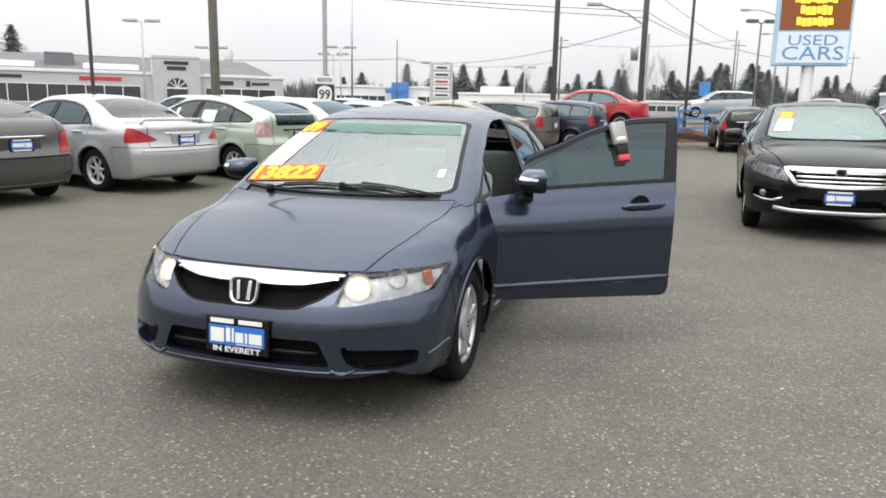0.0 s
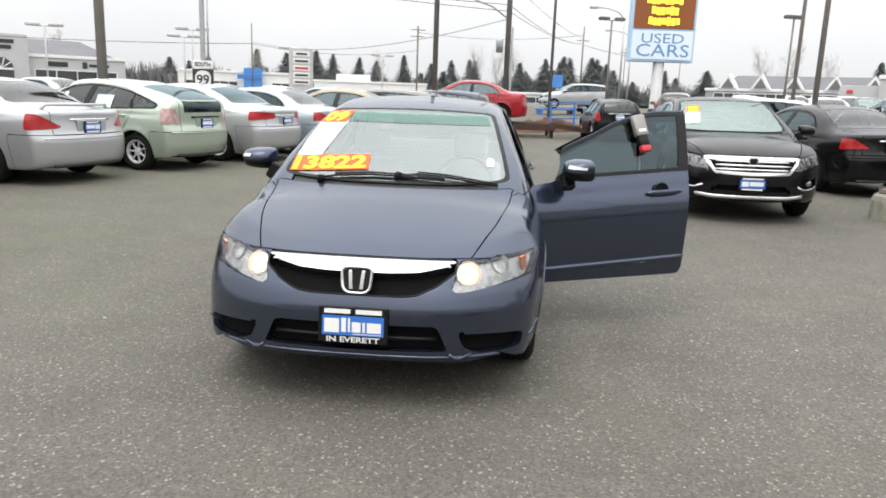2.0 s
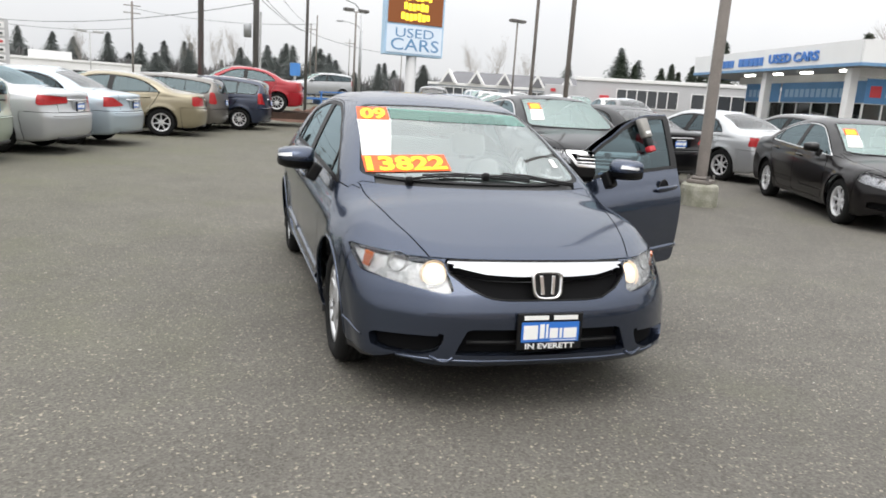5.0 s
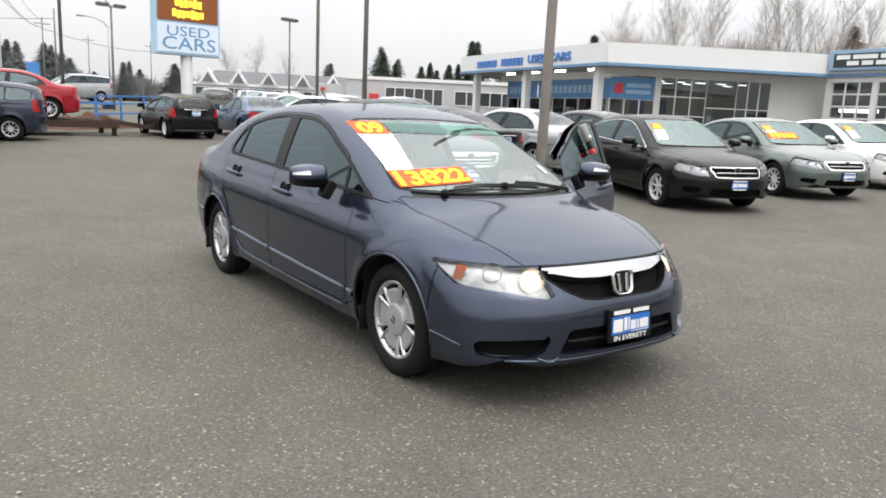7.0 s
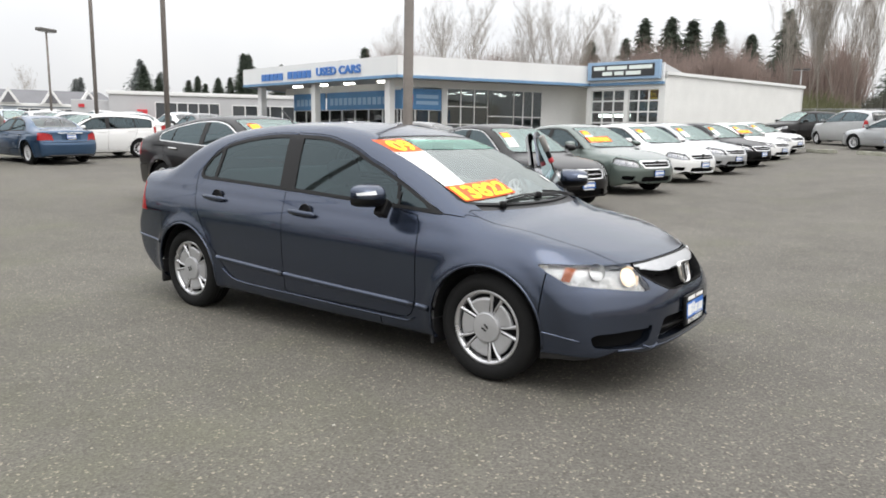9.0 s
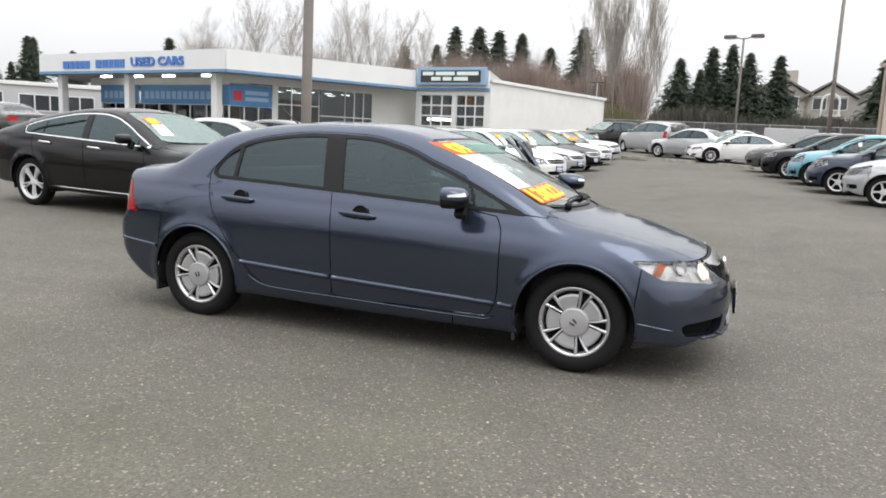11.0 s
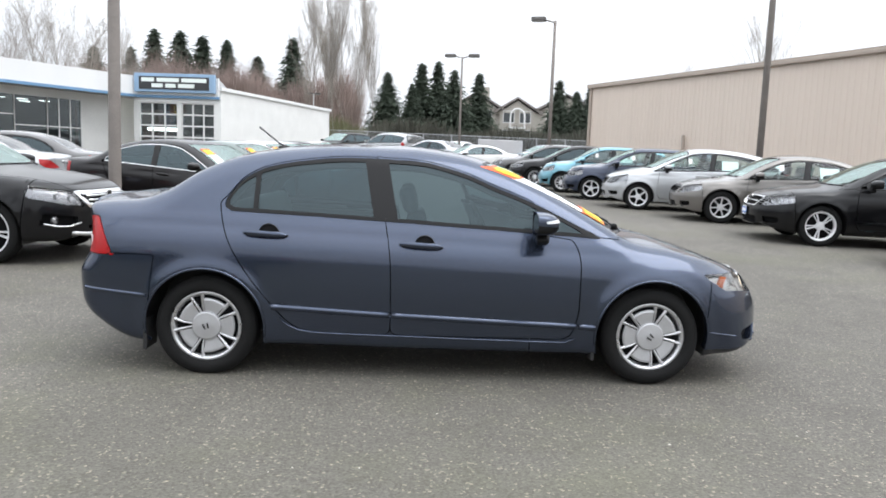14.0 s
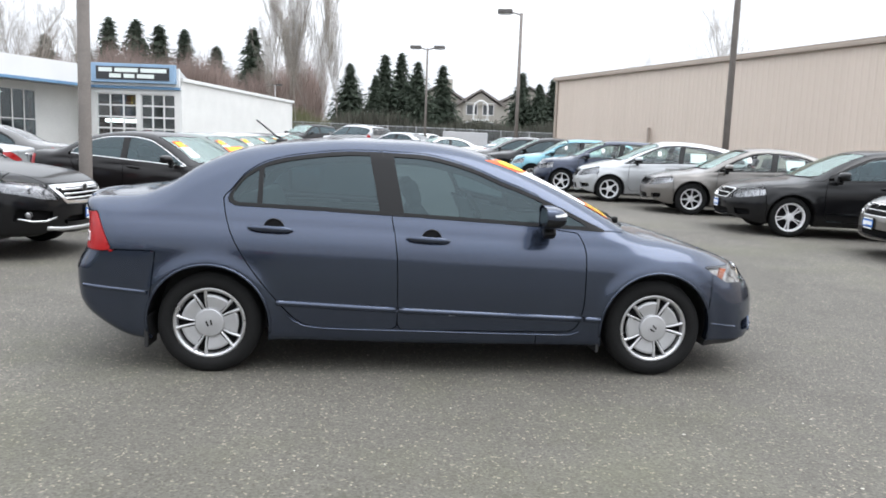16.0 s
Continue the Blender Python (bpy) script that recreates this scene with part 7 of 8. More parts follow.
# apartments behind the trees
M_SIDING = material("beige_siding", (0.45, 0.42, 0.37), 0.8, noise_scale=0.7, vary=0.12)
M_SHINGLE = material("roof_shingle", (0.24, 0.215, 0.20), 0.9, noise_scale=1.5, vary=0.25)
apt = thing("apartment_building", "beige apartment house with steep gables and grey shingle roofs", "building", frame_to((84.5, -25), (73, -49))[0])
for x0, x1, top_, ridge in ((0, 6, 8.3, 10.2), (5.5, 11, 7.8, 9.6), (11, 18, 8.3, 10.1), (18, 26, 8.0, 9.7)):
    solid("wall", box(x0, 0, 1.5, x1, 9, top_), M_SIDING, apt)
    xm = (x0 + x1) / 2
    solid("gable_wall", prism([(x0 + 0.3, top_), (x1 - 0.3, top_), (xm, ridge - 0.2)], 0.3, "xz", -0.1), M_SIDING, apt)
    solid("roof", join(moved(prism([(x0 - 0.4, top_ - 0.2), (xm, ridge), (xm, ridge + 0.22), (x0 - 0.6, top_ + 0.0)], 10, "xz", -0.5), Matrix()), prism([(xm, ridge), (x1 + 0.4, top_ - 0.2), (x1 + 0.6, top_), (xm, ridge + 0.22)], 10, "xz", -0.5)), M_SHINGLE, apt)
    for z_ in (4.2, 6.6):
        for xx in (x0 + 1.0, x1 - 2.4):
            win = solid("window", box(xx, -0.08, z_, xx + 1.3, -0.02, z_ + 1.4), M_SHOPGLASS_DARK, apt)
            solid("window_frame", join(box(xx - 0.1, -0.12, z_ - 0.1, xx, -0.02, z_ + 1.5), box(xx + 1.3, -0.12, z_ - 0.1, xx + 1.4, -0.02, z_ + 1.5), box(xx, -0.12, z_ + 1.4, xx + 1.3, -0.02, z_ + 1.5), box(xx, -0.12, z_ - 0.1, xx + 1.3, -0.02, z_)), M_WHITE, win)
solid("chimney", box(3.2, 2, 9.0, 4.4, 3.2, 11.2), M_SIDING, apt)
solid("arch_balcony", join(box(7.2, -0.8, 5.8, 9.4, 0, 6.0), tube([(7.4, -0.7, 6.0)] + [(8.3 - 0.9 * math.cos(t), -0.7, 7.4 + 0.9 * math.sin(t)) for t in np.linspace(0, math.pi, 9)] + [(9.2, -0.7, 6.0)], 0.12, 6)), M_WHITE, apt)

# ---- poles, signs, wires ----
M_POLE = material("weathered_pole", (0.205, 0.182, 0.165), 0.7, noise_scale=3, vary=0.25, bump=0.2)
M_POLEGREY = material("galvanised_pole", (0.42, 0.43, 0.44), 0.45, 0.6, noise_scale=3, vary=0.15)
M_POLEDARK = material("dark_pole", (0.125, 0.118, 0.112), 0.7, noise_scale=3, vary=0.2)
M_POLEWHITE = material("white_pole", (0.52, 0.52, 0.52), 0.5, noise_scale=2, vary=0.1)
M_WIRE = material("wire_black", (0.03, 0.03, 0.032), 0.6)


def gz(x, y):
    return float(ground_z(x, y))


def plain_pole(name, x, y, r, h, mat, label, r1=None, lean=0.0):
    t = thing(name, label, "pole", pose(x, y, gz(x, y), 0, lean, 0))
    solid("shaft", lathe([(0.0, -0.3), (r, -0.3), (r1 or r * 0.7, h), (0.0, h + 0.02)], 14, "z"), mat, t, "", True)
    return t


def lamp_pole(x, y, h, mat, label, heads=((0.9, 0),), r=0.075):
    """Pole with shoebox heads on short arms; heads: (reach, bearing)."""
    t = plain_pole("street_lamp", x, y, r, h, mat, label)
    for reach, turn in heads:
        m = pose(0, 0, h - 0.05, 0, 0, turn)
        solid("arm", tube([(0, 0, -0.02), (reach * 0.6, 0, 0.06), (reach, 0, 0.1)], 0.035, 6), mat, t, "", True, m)
        hd = solid("lamp_head", box(reach - 0.1, -0.18, 0.04, reach + 0.55, 0.18, 0.22, 0.04), M_POLEDARK, t, "", False, m)
        solid("lens", box(reach, -0.13, 0.015, reach + 0.45, 0.13, 0.045), M_POLEWHITE, hd)
    return t


def twin_lamp(x, y, h, z_=None):
    t = plain_pole("street_lamp", x, y, 0.09, h, M_POLEWHITE, "white lot lamp with twin flat heads")
    solid("arm", tube([(-0.9, 0, h - 0.1), (0.9, 0, h - 0.1)], 0.05, 6), M_POLEWHITE, t)
    for s in (-1, 1):
        solid("lamp_head", box(s * 0.9 - 0.55, -0.3, h - 0.12, s * 0.9 + 0.55, 0.3, h + 0.16, 0.08), M_POLEWHITE, t)
    return t


# lamp standard on its concrete foot
std = thing("lamp_standard", "brown round lamp standard on a mossy concrete foot", "pole", on_ground(6.54, 7.95, 20))
solid("concrete_foot", lathe([(0.0, -0.1), (0.30, -0.1), (0.295, 0.25), (0.28, 0.31), (0.25, 0.335), (0.0, 0.345)], 12, "z"), M_CONCRETE, std, "stained round concrete foot")
solid("base_plate", box(-0.17, -0.17, 0.345, 0.17, 0.17, 0.40, 0.01), M_POLE, std)
for sx in (-1, 1):
    for sy in (-1, 1):
        solid("anchor_bolt", lathe([(0.0, 0.40), (0.022, 0.40), (0.022, 0.47), (0.0, 0.47)], 8, "z"), M_POLEDARK, std, "", False, pose(sx * 0.15, sy * 0.15, 0))
solid("shaft", lathe([(0.088, 0.38), (0.087, 1.0), (0.070, 9.0), (0.0, 9.02)], 20, "z"), M_POLE, std, "", True)
solid("bolt_cover", box(-0.12, -0.12, 0.40, 0.12, 0.12, 0.45, 0.02), M_POLE, std)

plain_pole("utility_pole", -4.75, 15.2, 0.095, 9.5, M_POLE, "brown lamp pole standing behind the parked row", 0.08)
plain_pole("utility_pole", -11.23, 23.45, 0.06, 10.5, M_POLEDARK, "thin dark pole beside the street", 0.05)
plain_pole("utility_pole", 3.77, 25.99, 0.10, 12, M_POLEDARK, "dark lamp pole behind the parked row", 0.08)
plain_pole("utility_pole", 11.76, 36.15, 0.08, 13, M_POLEDARK, "slender dark lamp pole", 0.06)
plain_pole("utility_pole", 19.95, 28.19, 0.085, 12, M_POLE, "slender brown lamp pole", 0.07)
plain_pole("utility_pole", 14.29, 19.6, 0.085, 11, M_POLE, "slender brown lamp pole among parked cars", 0.07)
plain_pole("utility_pole", 9.83, -6.83, 0.085, 11, M_POLE, "brown wooden pole beside the tan shed", 0.07)
lamp_pole(18.29, 43.9, 5.9, M_POLE, "brown lamp pole with a shoebox head", ((0.3, 0), (0.3, 180)))
lamp_pole(27.6, 39.2, 5.9, M_POLE, "brown lamp pole with a flat head", ((0.05, 0), (0.05, 180)))
lamp_pole(36.8, -8.5, 6.5, M_POLE, "grey-brown lamp pole with two angled heads", ((0.5, 60), (0.5, 240)))
lamp_pole(24.25, -8.2, 6.85, M_POLE, "grey-brown lamp pole with one arm", ((0.5, 60),), 0.09)
lamp_pole(76.1, -5.6, 6.4, M_POLEWHITE, "white lamp pole behind the workshop", ((0.2, 80), (0.2, 260)))
for x, y, h in ((-24.5, 60, 7.2), (-21.5, 68, 5.8), (-10.0, 70, 6.2), (-11.0, 72, 5.7), (-1.2, 78, 5.4), (10, 95, 6)):
    twin_lamp(x, y, h)

# curved-arm street lights
for x, y, h, turn in ((-7.4, 58, 9.6, 25), (24.5, 55.5, 7.2, 160), (34, 74, 7.4, 160)):
    t = plain_pole("street_lamp", x, y, 0.09, h, M_POLEGREY, "galvanised street light with a curved arm", 0.06)
    m = pose(0, 0, h, 0, 0, turn)
    solid("arm", tube([(0, 0, -0.1), (0.5, 0, 0.45), (1.4, 0, 0.75), (2.2, 0, 0.8)], 0.05, 6), M_POLEGREY, t, "", True, m)
    solid("lamp_head", box(2.1, -0.14, 0.70, 2.8, 0.14, 0.9, 0.05), M_POLEGREY, t, "", False, m)

# utility pole with transformer and wires
up_ = plain_pole("utility_pole", 10.64, 40.5, 0.16, 14, M_POLEDARK, "dark wooden utility pole with a transformer", 0.15)
solid("transformer", lathe([(0.0, 3.6), (0.20, 3.6), (0.21, 4.25), (0.17, 4.32), (0.0, 4.34)], 14, "z"), M_POLEGREY, up_, "grey transformer can", True, pose(-0.5, -0.1, 0))
solid("conduit", tube([(0.25, 0, 0), (0.25, 0, 5.0)], 0.06, 6), M_POLEWHITE, up_)
solid("crossarm", box(-1.2, -0.06, 10.5, 1.2, 0.06, 10.65), M_POLEDARK, up_)
solid("lamp_arm", tube([(0, 0, 5.4), (-1.0, -0.2, 6.0), (-2.6, -0.6, 6.4)], 0.045, 6), M_POLEGREY, up_)
solid("lamp_head", box(-3.3, -0.8, 6.3, -2.5, -0.5, 6.48, 0.04), M_POLEGREY, up_)
far_pole = plain_pole("utility_pole", 14.0, 92, 0.10, 9.5, M_POLE, "distant utility pole with crossarms", 0.12)
for z_ in (9.0, 8.2):
    solid("crossarm", box(-0.9, -0.04, z_, 0.9, 0.04, z_ + 0.1), M_POLE, far_pole)
for x, y, h in ((27, 70, 8.0), (37, 95, 9.6), (-5.5, 82, 8.0), (54, 118, 10), (61, 112, 9.5)):
    t = plain_pole("utility_pole", x, y, 0.09, h, M_POLE, "distant wooden utility pole on the street", 0.06)
    if x > 30:
        solid("crossarm", box(-0.9, -0.04, h - 0.8, 0.9, 0.04, h - 0.70), M_POLE, t)


def wire(a, b, sag, r=0.018):
    a, b = Vector(a), Vector(b)
    pts = [a.lerp(b, t) - Vector((0, 0, sag * 4 * t * (1 - t))) for t in np.linspace(0, 1, 17)]
    tagged(solid("overhead_wire", tube(pts, r, 5), M_WIRE), "thin black overhead wire between street poles", "wire", "overhead wires")


for dz, sg in ((0.0, 0.5), (0.35, 0.7), (1.6, 0.5)):
    wire((10.64, 40.5, 6.4 + dz), (-32, 42, 10.0 + dz), sg)
    wire((10.64, 40.5, 6.4 + dz), (37, 95, 9.5 + dz * 0.5), sg)
wire((10.64, 40.5, 6.0), (-5.5, 82, 6.8), 1.2)
wire((-5.5, 82, 6.6), (-70, 80, 8.2), 1.2, 0.03)
wire((-5.5, 82, 6.6), (14, 92, 7.4), 0.8, 0.02)
wire((14, 92, 9.6), (27, 70, 8.2), 0.6, 0.02)
wire((37, 95, 9.4), (61, 112, 9.2), 0.6, 0.03)

# route marker on its post
rm = thing("route_sign", "black and white route marker on a grey post", "road sign", pose(-3.84, 23.37, gz(-3.84, 23.37), 0, 0, -6))
solid("post", tube([(0, 0.05, -0.2), (0, 0.05, 9.5)], 0.075, 10), M_POLEGREY, rm)
plate = solid("marker_plate", box(-0.31, -0.03, 1.25, 0.31, 0.0, 1.87, 0.01), M_SIGNBLACK, rm)
shape = [(0.235 * math.copysign(abs(math.cos(t)) ** 0.8, math.cos(t)), 1.56 + 0.27 * math.copysign(abs(math.sin(t)) ** 0.8, math.sin(t))) for t in np.linspace(0, 2 * math.pi, 29)[:-1]]
solid("white_shield", prism(shape, 0.006, "xz", -0.037), M_WHITE, plate)
words("99", 0.40, M_SIGNBLACK, plate, pose(0, -0.042, 1.55, 90), "numerals", 0.003, 0.36, 0.006)
top_plate = solid("direction_plate", box(-0.30, -0.03, 1.89, 0.30, 0.0, 2.12, 0.01), M_WHITE, rm)
words("SOUTH", 0.17, M_SIGNBLACK, top_plate, pose(0, -0.034, 2.005, 90), "lettering", 0.003, 0.46, 0.004)

# pylon with stacked panels across the road
py = thing("pylon_sign", "tall grey pylon sign with stacked panels", "sign", pose(-0.5, 68.7, gz(-0.5, 68.7), 0, 0, 8))
solid("pylon_body", box(-1.05, -0.25, 0, 1.05, 0.25, 4.9, 0.04), M_GREYWALL, py)
for k in range(5):
    solid("sign_panel", box(-0.75, -0.30, 1.7 + 0.62 * k, 0.75, -0.25, 2.15 + 0.62 * k, 0.01), M_WHITE, py)
bars(py, pose(0, -0.30, 0), [(-0.6, 0.6, 3.68, 3.86), (-0.6, 0.6, 2.45, 2.62), (-0.6, 0.6, 1.84, 2.0), (-0.5, 0.5, 4.32, 4.48)], M_SIGNBLACK, 0.02)
bars(py, pose(0, -0.30, 0), [(-0.6, 0.6, 3.06, 3.24)], M_REDSIGN, 0.02)

# the lot's own sign: message board over USED CARS
us = thing("lot_sign", "tall blue and white lot sign with an amber message board", "sign", pose(15.81, 32.6, 0, 0, 0, -14))
M_PANEL = material("lit_white_panel", (0.68, 0.76, 0.85), 0.4, emit=(0.75, 0.86, 1.0), power=0.06)
M_SIGNBLUE = material("sign_side_blue", (0.42, 0.60, 0.78), 0.5, noise_scale=1, vary=0.1)
M_SIGNLETTER = material("sign_letter_blue", (0.13, 0.29, 0.50), 0.5)
M_LED = material("led_board", (0.20, 0.06, 0.012), 0.5, emit=(0.32, 0.085, 0.012), power=0.2)
M_LEDTEXT = material("led_amber", (0.9, 0.6, 0.05), 0.5, emit=(1.0, 0.78, 0.04), power=1.5)
solid("sign_post", lathe([(0.26, 0.2), (0.26, 3.6), (0.0, 3.6)], 16, "z"), M_POLEWHITE, us, "white steel post", True)
solid("cabinet", box(-1.5, -0.32, 3.55, 1.5, 0.32, 7.7, 0.03), M_SIGNBLUE, us, "light blue sign cabinet")
pn = solid("name_panel", box(-1.40, -0.36, 3.66, 1.40, -0.32, 4.95), M_PANEL, us)
words("USED", 0.62, M_SIGNLETTER, pn, pose(0.0, -0.365, 4.58, 90), "lettering", 0.006, 1.95, 0.0)
words("CARS", 0.80, M_SIGNLETTER, pn, pose(0.03, -0.365, 4.03, 90), "lettering", 0.006, 2.45, 0.002)
led = solid("message_board", box(-1.38, -0.37, 5.05, 1.38, -0.32, 6.68), M_LED, us, "amber dot-matrix message board")
for row, (w0, n_) in enumerate(((-0.85, 8), (-0.6, 6), (-0.72, 7))):
    z_ = 6.18 - 0.47 * row
    bars(led, pose(0, -0.37, 0), [(w0 + 0.21 * k, w0 + 0.21 * k + 0.165, z_ - (0.05 if k % 3 else 0.0), z_ + 0.27 + (0.05 if k % 4 == 0 else 0)) for k in range(n_)], M_LEDTEXT, 0.012)
tp = solid("top_panel", box(-1.40, -0.36, 6.80, 1.40, -0.32, 7.6), M_PANEL, us)
bars(tp, pose(0, -0.36, 0), [(-1.2, 1.2, 6.9, 7.15)], M_LETTER, 0.01)

# small distant signs
for x, y, h, w_, hh, mat, lab in ((22.0, 63, 3.0, 0.9, 1.1, material("tower_blue", (0.07, 0.24, 0.60), 0.5), "small blue roadside sign on a post"),):
    t = thing("roadside_sign", lab, "sign", pose(x, y, gz(x, y), 0, 0, -25))
    solid("post", box(-0.1, -0.1, 0, 0.1, 0.1, h - hh), M_POLEGREY, t)
    solid("sign_panel", box(-w_ / 2, -0.1, h - hh, w_ / 2, 0.1, h, 0.02), mat, t)

# low trailer deck with ramps and a blue guard rail
M_RUST = material("rusty_steel", (0.075, 0.045, 0.032), 0.8, 0.3, noise_scale=5, vary=0.5, bump=0.4)
M_BLUEPAINT = material("blue_paint", (0.06, 0.20, 0.52), 0.45, noise_scale=3, vary=0.2)
tx, ty = 5.2, 25.0
tr = thing("car_trailer", "rusty low car trailer with loading ramps and blue rail", "trailer", on_ground(tx, ty, 166))
solid("deck", join(box(-2.6, -1.0, 0.32, 2.4, -0.45, 0.44, 0.02), box(-2.6, 0.45, 0.32, 2.4, 1.0, 0.44, 0.02), box(-2.6, -1.05, 0.26, 2.4, -0.95, 0.46), box(-2.6, 0.95, 0.26, 2.4, 1.05, 0.46), *[box(x, -1.0, 0.26, x + 0.1, 1.0, 0.33) for x in (-2.5, -1.2, 0.1, 1.4, 2.3)]), M_RUST, tr)
for s in (-1, 1):
    solid("ramp", join(moved(box(-2.9, -0.18, -0.03, 0, 0.18, 0.03), pose(-2.55, s * 0.72, 0.41, 0, -7.6, 0)), moved(box(-2.9, -0.2, -0.06, 0, -0.16, 0.06), pose(-2.55, s * 0.72, 0.41, 0, -7.6, 0)), moved(box(-2.9, 0.16, -0.06, 0, 0.2, 0.06), pose(-2.55, s * 0.72, 0.41, 0, -7.6, 0))), M_RUST, tr)
    solid("support_leg", box(-2.55, s * 0.8 - 0.06, 0, -2.43, s * 0.8 + 0.06, 0.33), M_RUST, tr)
    solid("axle_wheel", lathe([(0.0, -0.1), (0.29, -0.1), (0.31, 0), (0.29, 0.1), (0.0, 0.1)], 24), M_RUBBER, tr, "", True, pose(0.4, s * 1.0, 0.30))
rail = thing("guard_rail", "blue painted steel guard rail frame", "railing", on_ground(10.2, 27.5, 20))
for k in range(4):
    solid("post", box(-1.78 + 1.2 * k, -0.03, 0, -1.72 + 1.2 * k, 0.03, 1.12), M_BLUEPAINT, rail)
for z_ in (0.5, 0.85, 1.12):
    solid("rail", box(-1.85, -0.025, z_, 1.95, 0.025, z_ + 0.05), M_BLUEPAINT, rail)
# deck added under the far crossover, which is lifted to fit the camera's view
rack = thing("added_deck", "blue deck added under a car raised to fit the view", "platform", on_ground(17.1, 46.6, 172))
solid("deck", join(box(-2.4, -0.95, 0.30, 2.4, 0.95, 0.41, 0.02), *[box(x, -0.95, -0.1, x + 0.12, 0.95, 0.32) for x in (-2.2, 0, 2.1)]), M_BLUEPAINT, rack)
# heap of bark beside the ramps
hv, hf_ = [], []
for i in range(25):
    for j in range(17):
        u, v = i / 24 * 2 - 1, j / 16 * 2 - 1
        hgt = max(0.0, (1 - u * u) ** 0.8 * (1 - v * v)) * 0.55
        hv.append((u * 1.9, v * 1.0, hgt * (0.85 + 0.5 * noise.noise(Vector((u * 4, v * 4, 3)))) - 0.02))
hf_ = [(i * 17 + j, (i + 1) * 17 + j, (i + 1) * 17 + j + 1, i * 17 + j + 1) for i in range(24) for j in range(16)]
tagged(solid("mulch_mound", (hv, hf_), material("bark_mulch", (0.10, 0.045, 0.028), 0.95, noise_scale=8, vary=0.5, bump=1.0, bump_scale=25), None, "", True, on_ground(8.7, 27.8, 15)), "heap of red-brown bark mulch behind the ramps", "heap")

# concrete wheel stops
for x, y, a in ((23.4, -4.5, 25), (25.6, -2.9, 25), (27.6, -1.4, 25)):
    t = solid("wheel_stop", moved(prism([(-0.10, 0), (0.10, 0), (0.07, 0.13), (-0.07, 0.13)], 1.8, "xz", -0.9), Matrix()), M_CONCRETE, None, "", False, on_ground(x, y, a - 90))
    tagged(t, "pale concrete wheel stop on the asphalt", "wheel stop", "wheel stops")

# chain-link fence in front of the trees
fence = thing("chain_fence", "grey chain-link fence with steel posts", "fence")
fa, fb = Vector((57, 2, 0)), Vector((45, -28, 0))
fd = (fb - fa)
M_MESHWIRE = material("fence_wire", (0.22, 0.23, 0.24), 0.5, 0.6)
for k in range(15):
    p = fa + fd * (k / 14)
    z_ = gz(p.x, p.y)
    solid("post", tube([(p.x, p.y, z_ - 0.1), (p.x, p.y, z_ + 2.0)], 0.045, 6), M_POLEGREY, fence)
zz = lambda t: gz((fa + fd * t).x, (fa + fd * t).y)
for hgt in (1.95, 0.1):
    solid("rail", tube([tuple(fa + fd * t + Vector((0, 0, zz(t) + hgt))) for t in np.linspace(0, 1, 15)], 0.025, 5), M_POLEGREY, fence)
net = []
for k in range(190):
    for s in (-1, 1):
        t0, t1 = k / 190, (k + s * 11) / 190
        if 0 <= t1 <= 1:
            p, q = fa + fd * t0, fa + fd * t1
            net.append(([(p.x, p.y, zz(t0) + 0.1), (p.x, p.y, zz(t0) + 0.13), (q.x, q.y, zz(t1) + 1.93), (q.x, q.y, zz(t1) + 1.9)], [(0, 1, 2, 3)]))
tagged(solid("wire_net", join(*net), M_MESHWIRE, fence), kind="stuff")
skip = thing("storage_box", "grey steel storage box with a yellow notice", "container", on_ground(44.5, -14.5, 70))
solid("shell", box(-1.6, -0.9, 0, 1.6, 0.9, 1.7, 0.04), M_GREYWALL, skip)
solid("notice", box(-1.66, -0.4, 0.8, -1.6, 0.2, 1.4), M_YELLOW, skip, "yellow notice panel")

# ---- trees ----
M_BARK = material("bark", (0.13, 0.105, 0.085), 0.9, noise_scale=3, vary=0.3)
# pale poplar bark; its extra lightness puts haze into the bare trees' colour
M_BARKPALE = material("hazed_pale_bark", (0.38, 0.345, 0.305), 0.9, noise_scale=3, vary=0.25)
# brown twigs, greyed and lightened to carry the haze in the colour
M_TWIG = material("hazed_twig_brown", (0.34, 0.265, 0.235), 0.95, noise_scale=0.3, vary=0.35)


def needles(name, base, glow):
    """Foliage that lets part of the light through."""
    m = material(name, base, 0.95, noise_scale=0.5, vary=0.28, spec=0.1)
    n, l = m.node_tree.nodes, m.node_tree.links
    mix, tr = n.new("ShaderNodeMixShader"), n.new("ShaderNodeBsdfTranslucent")
    tr.inputs[0].default_value = (*[min(1.0, c * 1.5) for c in base], 1)
    mix.inputs[0].default_value = glow
    l.new(n["Principled BSDF"].outputs[0], mix.inputs[1])
    l.new(tr.outputs[0], mix.inputs[2])
    l.new(mix.outputs[0], n["Material Output"].inputs[0])
    return m


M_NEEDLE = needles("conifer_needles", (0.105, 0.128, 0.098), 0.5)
# distant needles: greyed and lightened, the haze put into their colour
M_HAZENEEDLE = needles("hazed_needles", (0.24, 0.258, 0.25), 0.5)


